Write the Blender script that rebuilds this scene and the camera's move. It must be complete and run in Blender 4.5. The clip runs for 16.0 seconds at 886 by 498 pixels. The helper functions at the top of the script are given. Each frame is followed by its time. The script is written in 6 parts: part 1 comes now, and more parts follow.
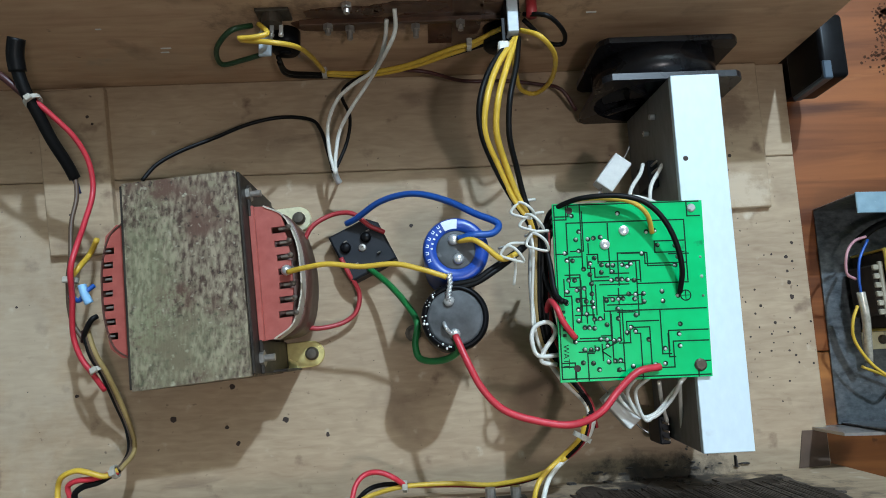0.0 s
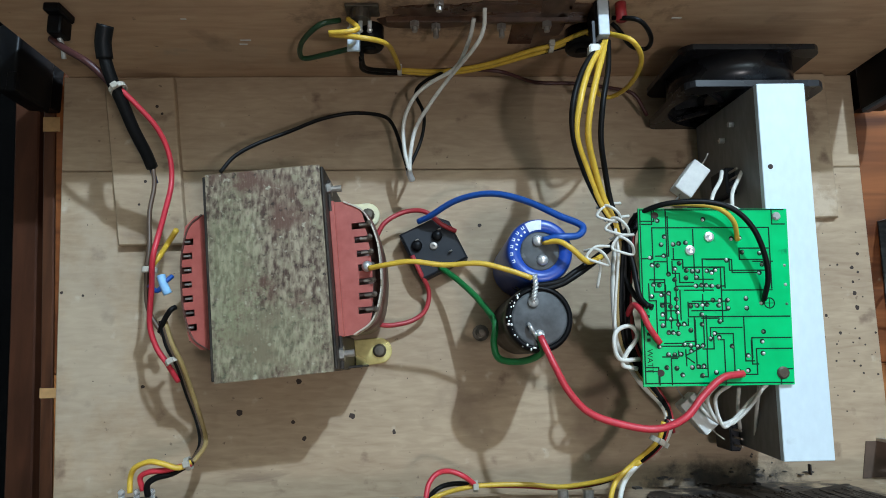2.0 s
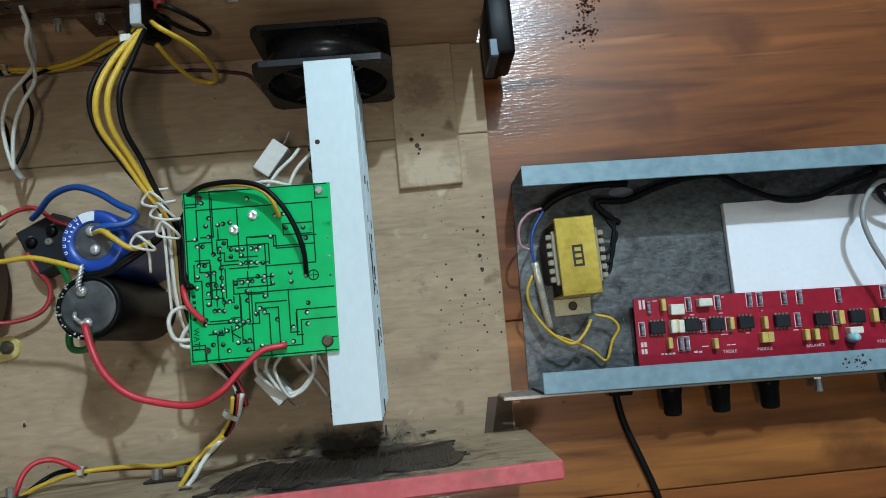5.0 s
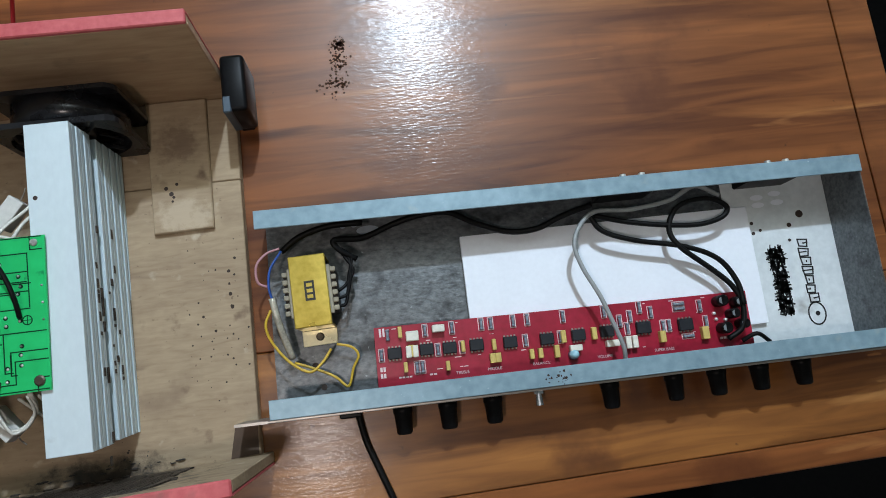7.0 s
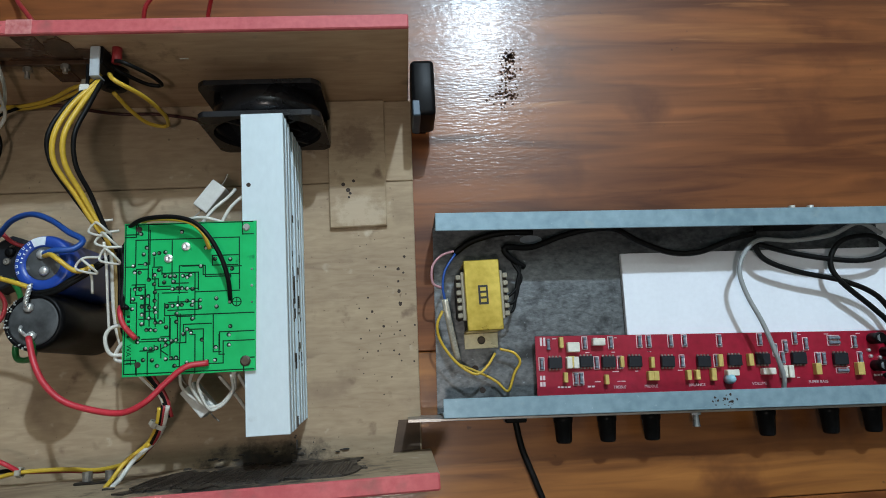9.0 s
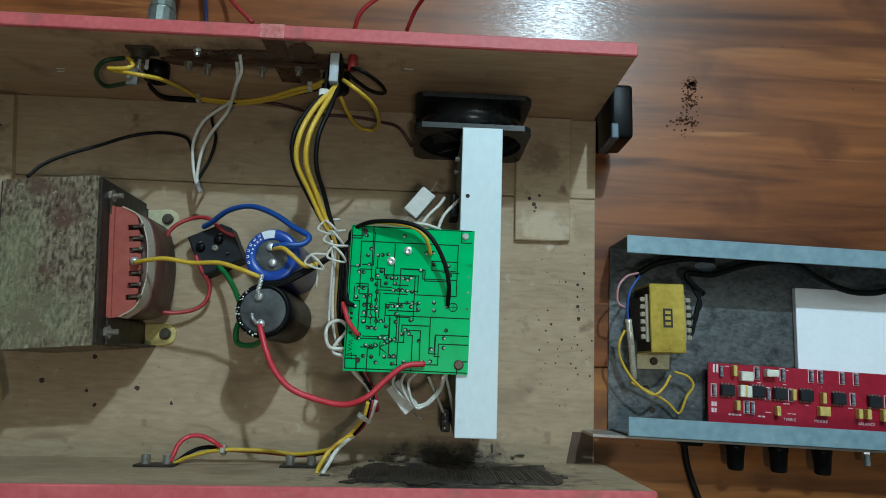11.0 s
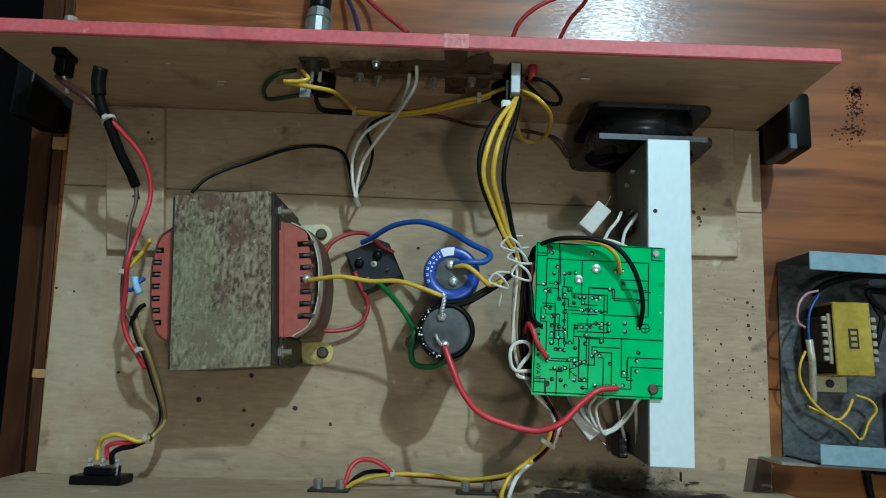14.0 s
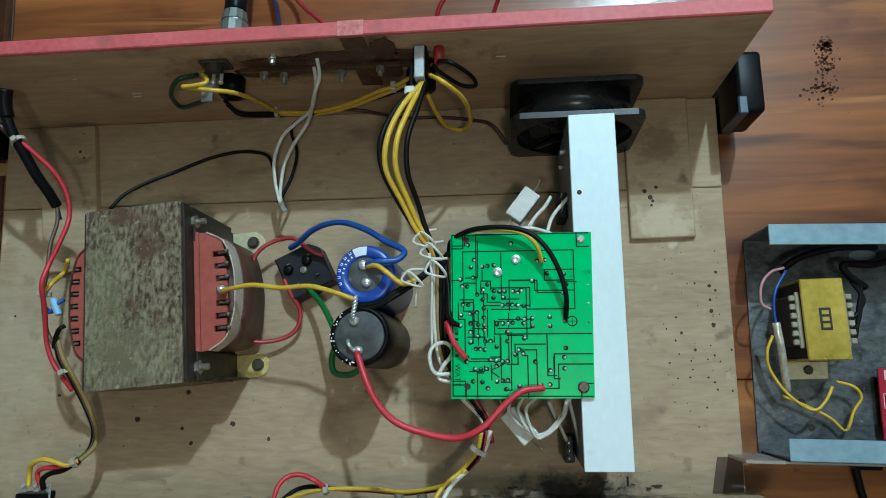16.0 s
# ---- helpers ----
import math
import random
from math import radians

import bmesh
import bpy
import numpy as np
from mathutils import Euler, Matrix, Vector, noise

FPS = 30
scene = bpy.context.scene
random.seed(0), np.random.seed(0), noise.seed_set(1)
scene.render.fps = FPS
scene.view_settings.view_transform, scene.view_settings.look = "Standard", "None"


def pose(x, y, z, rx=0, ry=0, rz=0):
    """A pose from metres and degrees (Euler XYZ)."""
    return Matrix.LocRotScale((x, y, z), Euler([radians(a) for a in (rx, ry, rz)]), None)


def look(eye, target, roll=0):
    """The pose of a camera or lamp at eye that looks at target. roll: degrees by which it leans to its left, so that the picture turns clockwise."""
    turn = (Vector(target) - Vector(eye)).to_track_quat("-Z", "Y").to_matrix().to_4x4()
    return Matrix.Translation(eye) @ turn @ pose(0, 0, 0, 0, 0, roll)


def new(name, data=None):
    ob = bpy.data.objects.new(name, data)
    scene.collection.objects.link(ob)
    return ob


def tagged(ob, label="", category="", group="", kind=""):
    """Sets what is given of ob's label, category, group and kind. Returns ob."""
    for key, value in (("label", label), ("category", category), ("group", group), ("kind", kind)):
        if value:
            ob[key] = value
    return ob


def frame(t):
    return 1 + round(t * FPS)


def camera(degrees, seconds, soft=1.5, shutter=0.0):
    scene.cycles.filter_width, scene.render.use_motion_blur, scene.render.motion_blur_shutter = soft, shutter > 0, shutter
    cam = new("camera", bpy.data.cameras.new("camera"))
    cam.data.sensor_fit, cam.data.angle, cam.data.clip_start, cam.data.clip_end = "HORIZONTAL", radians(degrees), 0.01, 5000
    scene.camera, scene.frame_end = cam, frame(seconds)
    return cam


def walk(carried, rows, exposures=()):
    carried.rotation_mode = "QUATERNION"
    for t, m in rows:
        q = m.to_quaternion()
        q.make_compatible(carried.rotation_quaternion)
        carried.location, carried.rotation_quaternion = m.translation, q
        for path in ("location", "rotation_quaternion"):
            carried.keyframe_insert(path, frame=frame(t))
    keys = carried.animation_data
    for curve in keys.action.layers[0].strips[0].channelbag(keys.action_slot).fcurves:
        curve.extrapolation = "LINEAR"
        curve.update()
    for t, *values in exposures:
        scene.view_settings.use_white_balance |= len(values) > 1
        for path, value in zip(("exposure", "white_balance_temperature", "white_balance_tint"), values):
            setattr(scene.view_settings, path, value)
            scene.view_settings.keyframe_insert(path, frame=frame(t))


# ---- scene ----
cam = camera(67.6, 16.0, soft=0.95)
PATH = [
    (0, (0.030, 0.005, 0.418), (0.063, 0.335, -1.555), 3.4),
    (0.5, (0.012, 0.010, 0.418), (0.059, 0.349, -1.553), 7.1),
    (1, (0.006, 0.013, 0.420), (0.048, 0.350, -1.551), 6.4),
    (1.5, (-0.004, 0.011, 0.418), (0.044, 0.343, -1.554), 7.5),
    (2, (-0.017, 0.006, 0.417), (0.032, 0.336, -1.555), 7.8),
    (2.5, (-0.021, 0.005, 0.416), (0.034, 0.326, -1.558), 9.2),
    (3, (-0.005, 0.006, 0.421), (0.038, 0.318, -1.554), 7.1),
    (3.5, (0.019, 0.009, 0.434), (0.072, 0.312, -1.542), 8.3),
    (4, (0.051, 0.000, 0.439), (0.111, 0.319, -1.534), 8.3),
    (4.5, (0.114, -0.001, 0.436), (0.182, 0.285, -1.542), 10.1),
    (5, (0.214, -0.007, 0.433), (0.301, 0.259, -1.547), 13.0),
    (5.2, (0.251, -0.014, 0.432), (0.351, 0.277, -1.544), 12.8),
    (5.7, (0.318, -0.019, 0.439), (0.439, 0.275, -1.535), 14.6),
    (6.2, (0.358, -0.022, 0.457), (0.504, 0.284, -1.515), 17.0),
    (6.8, (0.372, -0.024, 0.477), (0.543, 0.304, -1.489), 19.6),
    (7.3, (0.358, -0.024, 0.482), (0.535, 0.321, -1.480), 20.6),
    (7.5, (0.347, -0.024, 0.480), (0.522, 0.325, -1.481), 20.6),
    (8, (0.316, -0.020, 0.480), (0.477, 0.335, -1.481), 20.1),
    (8.5, (0.291, -0.010, 0.483), (0.437, 0.343, -1.480), 19.3),
    (9, (0.259, -0.016, 0.484), (0.388, 0.352, -1.478), 16.7),
    (9.2, (0.248, -0.017, 0.486), (0.337, 0.343, -1.479), 11.8),
    (10, (0.200, -0.013, 0.493), (0.254, 0.331, -1.478), 10.2),
    (10.8, (0.154, -0.007, 0.495), (0.203, 0.351, -1.473), 9.7),
    (11.5, (0.109, -0.007, 0.496), (0.142, 0.366, -1.469), 8.7),
    (12, (0.076, -0.009, 0.495), (0.073, 0.369, -1.468), 3.8),
    (12.5, (0.050, -0.005, 0.493), (0.025, 0.376, -1.470), 0.0),
    (13, (0.035, -0.007, 0.492), (0.009, 0.373, -1.471), -1.5),
    (13.5, (0.034, -0.004, 0.483), (0.009, 0.371, -1.481), -1.4),
    (14, (0.042, -0.001, 0.478), (0.015, 0.378, -1.486), -1.6),
    (14.5, (0.066, 0.000, 0.472), (0.039, 0.381, -1.492), -3.0),
    (15, (0.088, 0.005, 0.449), (-0.044, 0.391, -1.509), -19.4),
    (15.5, (0.113, 0.006, 0.449), (-0.081, 0.394, -1.504), -27.5),
    (16, (0.125, 0.002, 0.448), (-0.068, 0.387, -1.505), -27.5),
]
EXPOSURES = [(0, 0.51, 5880, 16), (3.0, 0.51, 5850, 16), (4.0, 0.37, 5730, 8), (4.5, 0.19, 5690, 6), (5.0, 0.04, 6180, 14), (7.5, 0.13, 6400, 20), (9.0, -0.01, 6350, 17), (11.5, -0.17, 5980, 5), (12.5, -0.04, 5970, 5), (14.5, 0.03, 5920, 4), (16.0, 0.13, 5960, 5)]
walk(cam, [(t, look(eye, target, roll)) for t, eye, target, roll in PATH], EXPOSURES)

# ---- world, room light and exposure ----
world = bpy.data.worlds.new("room_air")
world.use_nodes = True
world.node_tree.nodes["Background"].inputs[0].default_value = (0.66, 0.63, 0.55, 1)
world.node_tree.nodes["Background"].inputs[1].default_value = 0.015
scene.world = world

TABLE_Z = -0.010          # the top of the table; the cabinet's board has its upper face at z = 0
LAMP = (0.56, 1.18, 1.62)  # the room's lamp, under the ceiling
# The second lamp is a fixed stand-in for light that moves with the camera
FILL_PENDANT = (0.21, -0.15, 0.80)  # a small added fill bulb over the near edge of the table, mirrored in the varnish


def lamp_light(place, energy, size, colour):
    data = bpy.data.lights.new("room_or_fill_light", "POINT")
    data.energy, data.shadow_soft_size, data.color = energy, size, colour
    ob = new("room_or_fill_light", data)
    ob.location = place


lamp_light(LAMP, 84, 0.028, (0.77, 1.0, 1.12))
lamp_light(FILL_PENDANT, 3.9, 0.030, (1.0, 0.93, 0.82))


# ---- materials ----
def material(name, c1, c2, rough=0.5, metal=0.0, fine=400.0, coarse=30.0, stretch=(1, 1, 1), bump=0.15, spread=(0.35, 0.65),
             overlay=None, overlay_scale=12.0, overlay_from=0.6, rough_var=0.12, coat=0.0, island=0.0, mix=0.5, depth=0.0004, warp=0.0, spec=0.5, more=(), coat_rough=0.35, peel=None):
    """A surface with two scales of colour variation, stains of their own shape, painted glints, and fine relief, at
    real size.
    """
    m = bpy.data.materials.new(name)
    m.use_nodes = True
    nt = m.node_tree
    b = nt.nodes["Principled BSDF"]
    L = nt.links.new
    geo = nt.nodes.new("ShaderNodeNewGeometry")
    mp = nt.nodes.new("ShaderNodeMapping")
    mp.inputs["Scale"].default_value = stretch
    L(geo.outputs["Position"], mp.inputs["Vector"])
    n1 = nt.nodes.new("ShaderNodeTexNoise")
    n1.inputs["Scale"].default_value, n1.inputs["Detail"].default_value = fine, 5
    n2 = nt.nodes.new("ShaderNodeTexNoise")
    n2.inputs["Scale"].default_value, n2.inputs["Detail"].default_value = coarse, 4
    n1.inputs["Distortion"].default_value = n2.inputs["Distortion"].default_value = warp
    L(mp.outputs[0], n1.inputs["Vector"])
    L(mp.outputs[0], n2.inputs["Vector"])
    add = nt.nodes.new("ShaderNodeMix")
    add.inputs[0].default_value = mix
    L(n1.outputs["Fac"], add.inputs[2])
    L(n2.outputs["Fac"], add.inputs[3])
    ramp = nt.nodes.new("ShaderNodeValToRGB")
    ramp.color_ramp.elements[0].position, ramp.color_ramp.elements[1].position = spread
    ramp.color_ramp.elements[0].color, ramp.color_ramp.elements[1].color = (*c1, 1), (*c2, 1)
    L(add.outputs[0], ramp.inputs[0])
    colour = ramp.outputs[0]
    for overlay, overlay_scale, overlay_from, *along in ([(overlay, overlay_scale, overlay_from)] if overlay else []) + list(more):
        n3 = nt.nodes.new("ShaderNodeTexNoise")
        n3.inputs["Scale"].default_value, n3.inputs["Detail"].default_value = overlay_scale, 8
        L(mp.outputs[0] if along else geo.outputs["Position"], n3.inputs["Vector"])
        n3.inputs["Distortion"].default_value = 0.6 if along else 0.0
        r3 = nt.nodes.new("ShaderNodeValToRGB")
        r3.color_ramp.elements[0].position, r3.color_ramp.elements[1].position = overlay_from, overlay_from + 0.12
        L(n3.outputs["Fac"], r3.inputs[0])
        mx = nt.nodes.new("ShaderNodeMix")
        mx.data_type = "RGBA"
        L(r3.outputs[0], mx.inputs[0])
        L(colour, mx.inputs[6])
        mx.inputs[7].default_value = (*overlay, 1)
        colour = mx.outputs[2]
    if island:
        info = nt.nodes.new("ShaderNodeObjectInfo")
        hsv = nt.nodes.new("ShaderNodeHueSaturation")
        mr = nt.nodes.new("ShaderNodeMapRange")
        mr.inputs[3].default_value, mr.inputs[4].default_value = 1 - island, 1 + island
        L(info.outputs["Random"], mr.inputs[0])
        L(mr.outputs[0], hsv.inputs["Value"])
        L(colour, hsv.inputs["Color"])
        colour = hsv.outputs[0]
    L(colour, b.inputs["Base Color"])
    rr = nt.nodes.new("ShaderNodeMapRange")
    rr.inputs[3].default_value, rr.inputs[4].default_value = max(0.03, rough - rough_var), min(1, rough + rough_var)
    L(n2.outputs["Fac"], rr.inputs[0])
    L(rr.outputs[0], b.inputs["Roughness"])
    b.inputs["Metallic"].default_value = metal
    b.inputs["Coat Weight"].default_value = coat
    b.inputs["Coat Roughness"].default_value = coat_rough
    if peel:
        n4 = nt.nodes.new("ShaderNodeTexNoise")
        n4.inputs["Scale"].default_value, n4.inputs["Detail"].default_value = peel[0], 3
        mp4 = nt.nodes.new("ShaderNodeMapping")
        mp4.inputs["Scale"].default_value = (0.22, 1, 1)
        L(geo.outputs["Position"], mp4.inputs["Vector"])
        L(mp4.outputs[0], n4.inputs["Vector"])
        b4 = nt.nodes.new("ShaderNodeBump")
        b4.inputs["Strength"].default_value, b4.inputs["Distance"].default_value = peel[1], 0.0012
        L(n4.outputs["Fac"], b4.inputs["Height"])
        L(b4.outputs[0], b.inputs["Coat Normal"])
    b.inputs["Specular IOR Level"].default_value = spec
    if bump:
        bp = nt.nodes.new("ShaderNodeBump")
        bp.inputs["Strength"].default_value, bp.inputs["Distance"].default_value = bump, depth
        L(add.outputs[0], bp.inputs["Height"])
        L(bp.outputs[0], b.inputs["Normal"])
    return m


def plain(name, c, rough=0.5, metal=0.0, bump=0.05, var=0.12, fine=300.0, coat=0.0, spec=0.5):
    return material(name, tuple(v * (1 - var) for v in c), tuple(min(1, v * (1 + var)) for v in c), rough, metal, fine, 40, bump=bump, coat=coat, spec=spec)


M_TABLE = material("varnished_table_wood", (0.082, 0.0225, 0.0066), (0.300, 0.100, 0.0265), 0.42, 0, 85, 13, (0.085, 1.0, 1), 0.30, (0.36, 0.64), spec=0.25,
                   rough_var=0.10, coat=0.42, coat_rough=0.16, peel=(620, 0.19), mix=0.66, island=0.10, depth=0.0004, warp=1.1,
                   more=(((0.100, 0.028, 0.008), 9, 0.56), ((0.075, 0.021, 0.006), 10, 0.56, 1), ((0.36, 0.135, 0.038), 22, 0.62, 1), ((0.068, 0.020, 0.006), 34, 0.61, 1), ((0.40, 0.165, 0.052), 58, 0.655, 1), ((0.050, 0.020, 0.008), 150, 0.71)))
# Golden copy of the table wood, with part of its sheen put into the colour
M_TABLESHEEN = material("golden_table_wood_with_sheen", (0.120, 0.038, 0.0090), (0.43, 0.165, 0.038), 0.38, 0, 95, 15, (0.10, 1.0, 1), 0.30, (0.35, 0.65), spec=0.4,
                       rough_var=0.10, coat=0.46, coat_rough=0.16, peel=(620, 0.19), mix=0.62, depth=0.0004, warp=1.1,
                       more=(((0.115, 0.036, 0.010), 11, 0.57), ((0.095, 0.030, 0.009), 18, 0.58, 1), ((0.54, 0.25, 0.078), 30, 0.62, 1), ((0.08, 0.03, 0.01), 120, 0.69)))
M_PLY = material("bare_plywood", (0.285, 0.197, 0.119), (0.465, 0.352, 0.224), 0.72, 0, 230, 16, (0.30, 1.5, 1), 0.40, (0.30, 0.70), warp=0.5,
                 overlay=(0.245, 0.168, 0.106), overlay_scale=16, overlay_from=0.575, more=(((0.17, 0.108, 0.066), 48, 0.635), ((0.07, 0.042, 0.027), 230, 0.675), ((0.53, 0.44, 0.32), 70, 0.655), ((0.19, 0.128, 0.080), 30, 0.62, 1)))
# The front panel's copy of the plywood, its colour lifted to offset its shade
M_PLYLIFTED = material("stained_plywood_lifted", (0.33, 0.200, 0.112), (0.57, 0.390, 0.240), 0.50, 0, 110, 12, (0.3, 1, 1.8), 0.25, (0.3, 0.7), warp=0.4,
                     overlay=(0.15, 0.095, 0.058), overlay_scale=22, overlay_from=0.6, more=(((0.36, 0.27, 0.18), 70, 0.68), ((0.06, 0.04, 0.026), 240, 0.71)))
M_PINK_EDGE = material("faded_red_paint", (0.50, 0.080, 0.088), (0.62, 0.135, 0.140), 0.55, 0, 260, 25, bump=0.3, overlay=(0.33, 0.1, 0.09), overlay_scale=40,
                       overlay_from=0.62, more=(((0.66, 0.36, 0.33), 110, 0.72), ((0.22, 0.07, 0.06), 300, 0.72)))
M_GLUE = material("brown_glue", (0.034, 0.017, 0.010), (0.100, 0.050, 0.028), 0.3, 0, 200, 40, bump=0.4)
M_BROWNTAPE = material("glossy_brown_tape", (0.050, 0.022, 0.013), (0.095, 0.045, 0.028), 0.22, 0, 160, 40, bump=0.3, depth=0.0006)
M_EDGETAPE = material("clear_tape_over_red", (0.50, 0.13, 0.13), (0.68, 0.30, 0.28), 0.16, 0, 330, 90, bump=0.8, depth=0.0010)
M_SOOT = material("black_sealing_tar", (0.012, 0.009, 0.007), (0.080, 0.061, 0.047), 0.5, 0, 330, 70, bump=0.9, depth=0.0012, spread=(0.38, 0.72), more=(((0.16, 0.115, 0.08), 260, 0.66),))
M_DARKWOOD = material("dark_rail_wood", (0.026, 0.009, 0.004), (0.070, 0.025, 0.011), 0.55, 0, 60, 8, (2.5, 0.4, 1), 0.4, (0.34, 0.66), warp=0.5, spec=0.15)
M_BORDER = material("dark_border_wood", (0.028, 0.010, 0.004), (0.10, 0.036, 0.014), 0.45, 0, 60, 8, (2.5, 0.3, 1), 0.4, (0.34, 0.66), warp=0.4, spec=0.3)
M_TANWOOD = plain("pale_tan_wood", (0.42, 0.24, 0.09), 0.6, 0, 0.2, 0.2)
M_DARKPATCH = plain("dark_brown_wood", (0.085, 0.05, 0.03), 0.7)
M_SPOT = plain("dark_spot", (0.04, 0.025, 0.018), 0.8)
M_CORE = material("rusty_lamination_steel", (0.085, 0.052, 0.037), (0.385, 0.320, 0.215), 0.46, 0.45, 400, 100, (1.2, 0.52, 1), 0.6, (0.395, 0.635),
                  overlay=(0.28, 0.245, 0.155), overlay_scale=150, overlay_from=0.57, mix=0.32, more=(((0.145, 0.082, 0.057), 36, 0.56), ((0.48, 0.44, 0.32), 290, 0.62), ((0.040, 0.027, 0.020), 320, 0.585)))
M_STEELDARK = material("dark_bracket_steel", (0.016, 0.012, 0.009), (0.055, 0.042, 0.03), 0.55, 0.3, 200, 40, bump=0.2)
M_BOBBIN = material("brick_red_bobbin_plastic", (0.30, 0.062, 0.045), (0.40, 0.10, 0.075), 0.5, 0, 200, 30, bump=0.1)
M_PAPER = material("brown_winding_tape", (0.065, 0.026, 0.018), (0.135, 0.062, 0.042), 0.45, 0, 150, 30, (1, 1, 4), bump=0.2)
M_RIMTAPE = plain("pale_insulation_paper", (0.55, 0.48, 0.38), 0.6)
M_SOLDER = plain("bright_solder", (0.70, 0.71, 0.69), 0.30, 0.65, 0.3)
M_TIN = plain("tarnished_tin", (0.34, 0.31, 0.27), 0.4, 0.7, 0.2, 0.3)
M_LUG = plain("tarnished_lug_tin", (0.20, 0.165, 0.13), 0.36, 0.7, 0.2, 0.35)
M_GILT = plain("golden_plated_steel", (0.84, 0.70, 0.28), 0.25, 0.45, 0.1, 0.2)
M_PLUG = plain("grey_green_plug_metal", (0.20, 0.225, 0.205), 0.42, 0.6, 0.2, 0.2)
M_TIE = plain("yellowed_nylon", (0.42, 0.39, 0.32), 0.5)
M_BRASS = plain("yellow_passivated_steel", (0.80, 0.75, 0.50), 0.3, 0.45, 0.1, 0.15)
M_SCREW = plain("dark_screw_steel", (0.10, 0.085, 0.065), 0.45, 0.7, 0.2, 0.3)
M_BLK = plain("black_pvc", (0.005, 0.005, 0.005), 0.45, spec=0.16)
M_BLKPLASTIC = material("black_moulded_plastic", (0.003, 0.003, 0.003), (0.007, 0.007, 0.008), 0.36, 0, 300, 40, bump=0.08, spec=0.10)
M_FANBLACK = material("glossy_black_fan_plastic", (0.006, 0.006, 0.007), (0.016, 0.016, 0.018), 0.27, 0, 220, 30, bump=0.10, spec=0.32, more=(((0.05, 0.048, 0.042), 130, 0.66),))
M_EPOXY = plain("grey_black_epoxy", (0.014, 0.016, 0.020), 0.5, spec=0.3)
M_SLEEVE = plain("blue_capacitor_sleeve", (0.013, 0.058, 0.33), 0.32)
M_CAPTOP = material("dusty_grey_rubber", (0.022, 0.024, 0.025), (0.110, 0.118, 0.120), 0.55, 0, 180, 60, bump=0.25, spread=(0.32, 0.74), more=(((0.20, 0.21, 0.205), 140, 0.64),))
M_LABELWHITE = plain("white_print", (0.7, 0.76, 0.82), 0.5)
M_ALU = material("pale_aluminium", (0.60, 0.705, 0.745), (0.66, 0.77, 0.81), 0.5, 0.12, 300, 14, (1, 0.5, 1), 0.03, overlay=(0.50, 0.58, 0.60), overlay_scale=60, overlay_from=0.68)
M_ALUDARK = material("darker_aluminium_face", (0.15, 0.15, 0.145), (0.24, 0.24, 0.23), 0.5, 0.35, 300, 20, (1, 0.3, 1), 0.1)
M_PCB = material("green_solder_mask", (0.003, 0.40, 0.105), (0.006, 0.60, 0.180), 0.38, 0, 90, 18, bump=0.12, spread=(0.25, 0.75), spec=0.2,
                 overlay=(0.006, 0.28, 0.09), overlay_scale=60, overlay_from=0.64, more=(((0.004, 0.10, 0.04), 130, 0.70),))
M_PCBLINE = plain("dark_green_gap", (0.002, 0.030, 0.013), 0.5, spec=0.15)
M_CEMENT = plain("white_ceramic", (0.62, 0.62, 0.58), 0.7)
M_REDPCB = material("red_solder_mask", (0.27, 0.005, 0.020), (0.41, 0.009, 0.036), 0.35, 0, 200, 20, bump=0.06, coat=0.2)
M_SILK = plain("white_silkscreen", (0.75, 0.62, 0.62), 0.6)
M_SMDYEL = plain("yellow_film_capacitor", (0.62, 0.47, 0.14), 0.45)
M_SMDWHITE = plain("white_relay_plastic", (0.78, 0.76, 0.66), 0.5)
M_RESIST = plain("blue_grey_resistor", (0.20, 0.23, 0.27), 0.4)
M_LED = plain("clear_pilot_plastic", (0.35, 0.65, 0.75), 0.2)
# Pale specks in the colour imitate sparkles on the hammered paint
M_GREYSTEEL = material("grey_hammer_paint", (0.18, 0.285, 0.34), (0.28, 0.41, 0.475), 0.36, 0.15, 160, 25, bump=0.5, more=(((0.50, 0.62, 0.68), 330, 0.69),), spread=(0.35, 0.65),
                       overlay=(0.30, 0.38, 0.40), overlay_scale=70, overlay_from=0.63)
# Pale specks put glints, along with worn flecks, into the floor's colour
M_GREYFLOOR = material("worn_grey_chassis", (0.085, 0.092, 0.096), (0.190, 0.203, 0.209), 0.40, 0.72, 420, 130, (0.6, 1, 1), bump=0.6, depth=0.0006, mix=0.35,
                       more=(((0.40, 0.45, 0.47), 330, 0.69), ((0.024, 0.025, 0.026), 150, 0.68)), overlay=(0.045, 0.047, 0.048), overlay_scale=46, overlay_from=0.585)
M_WHITESHEET = plain("white_paper_sheet", (0.87, 0.91, 0.97), 0.6, 0, 0.03, 0.03)
M_BARE = material("bare_zinc_sheet", (0.64, 0.69, 0.70), (0.78, 0.83, 0.84), 0.5, 0.1, 200, 30, bump=0.05, overlay=(0.40, 0.40, 0.38), overlay_scale=30,
                  overlay_from=0.66)
M_MARKER = plain("black_marker_ink", (0.012, 0.012, 0.012), 0.6)
M_GOLD = material("yellow_transformer_shell", (0.52, 0.37, 0.055), (0.72, 0.54, 0.11), 0.33, 0.6, 260, 40, bump=0.12, overlay=(0.3, 0.2, 0.05),
                  overlay_scale=90, overlay_from=0.66)
M_IVORY = plain("ivory_bobbin_plastic", (0.31, 0.275, 0.20), 0.5)
M_CHROME = plain("dull_chrome", (0.55, 0.62, 0.68), 0.3, 0.85, 0.05)
M_FLECK = plain("chipped_varnish", (0.062, 0.026, 0.012), 0.75, spec=0.1)
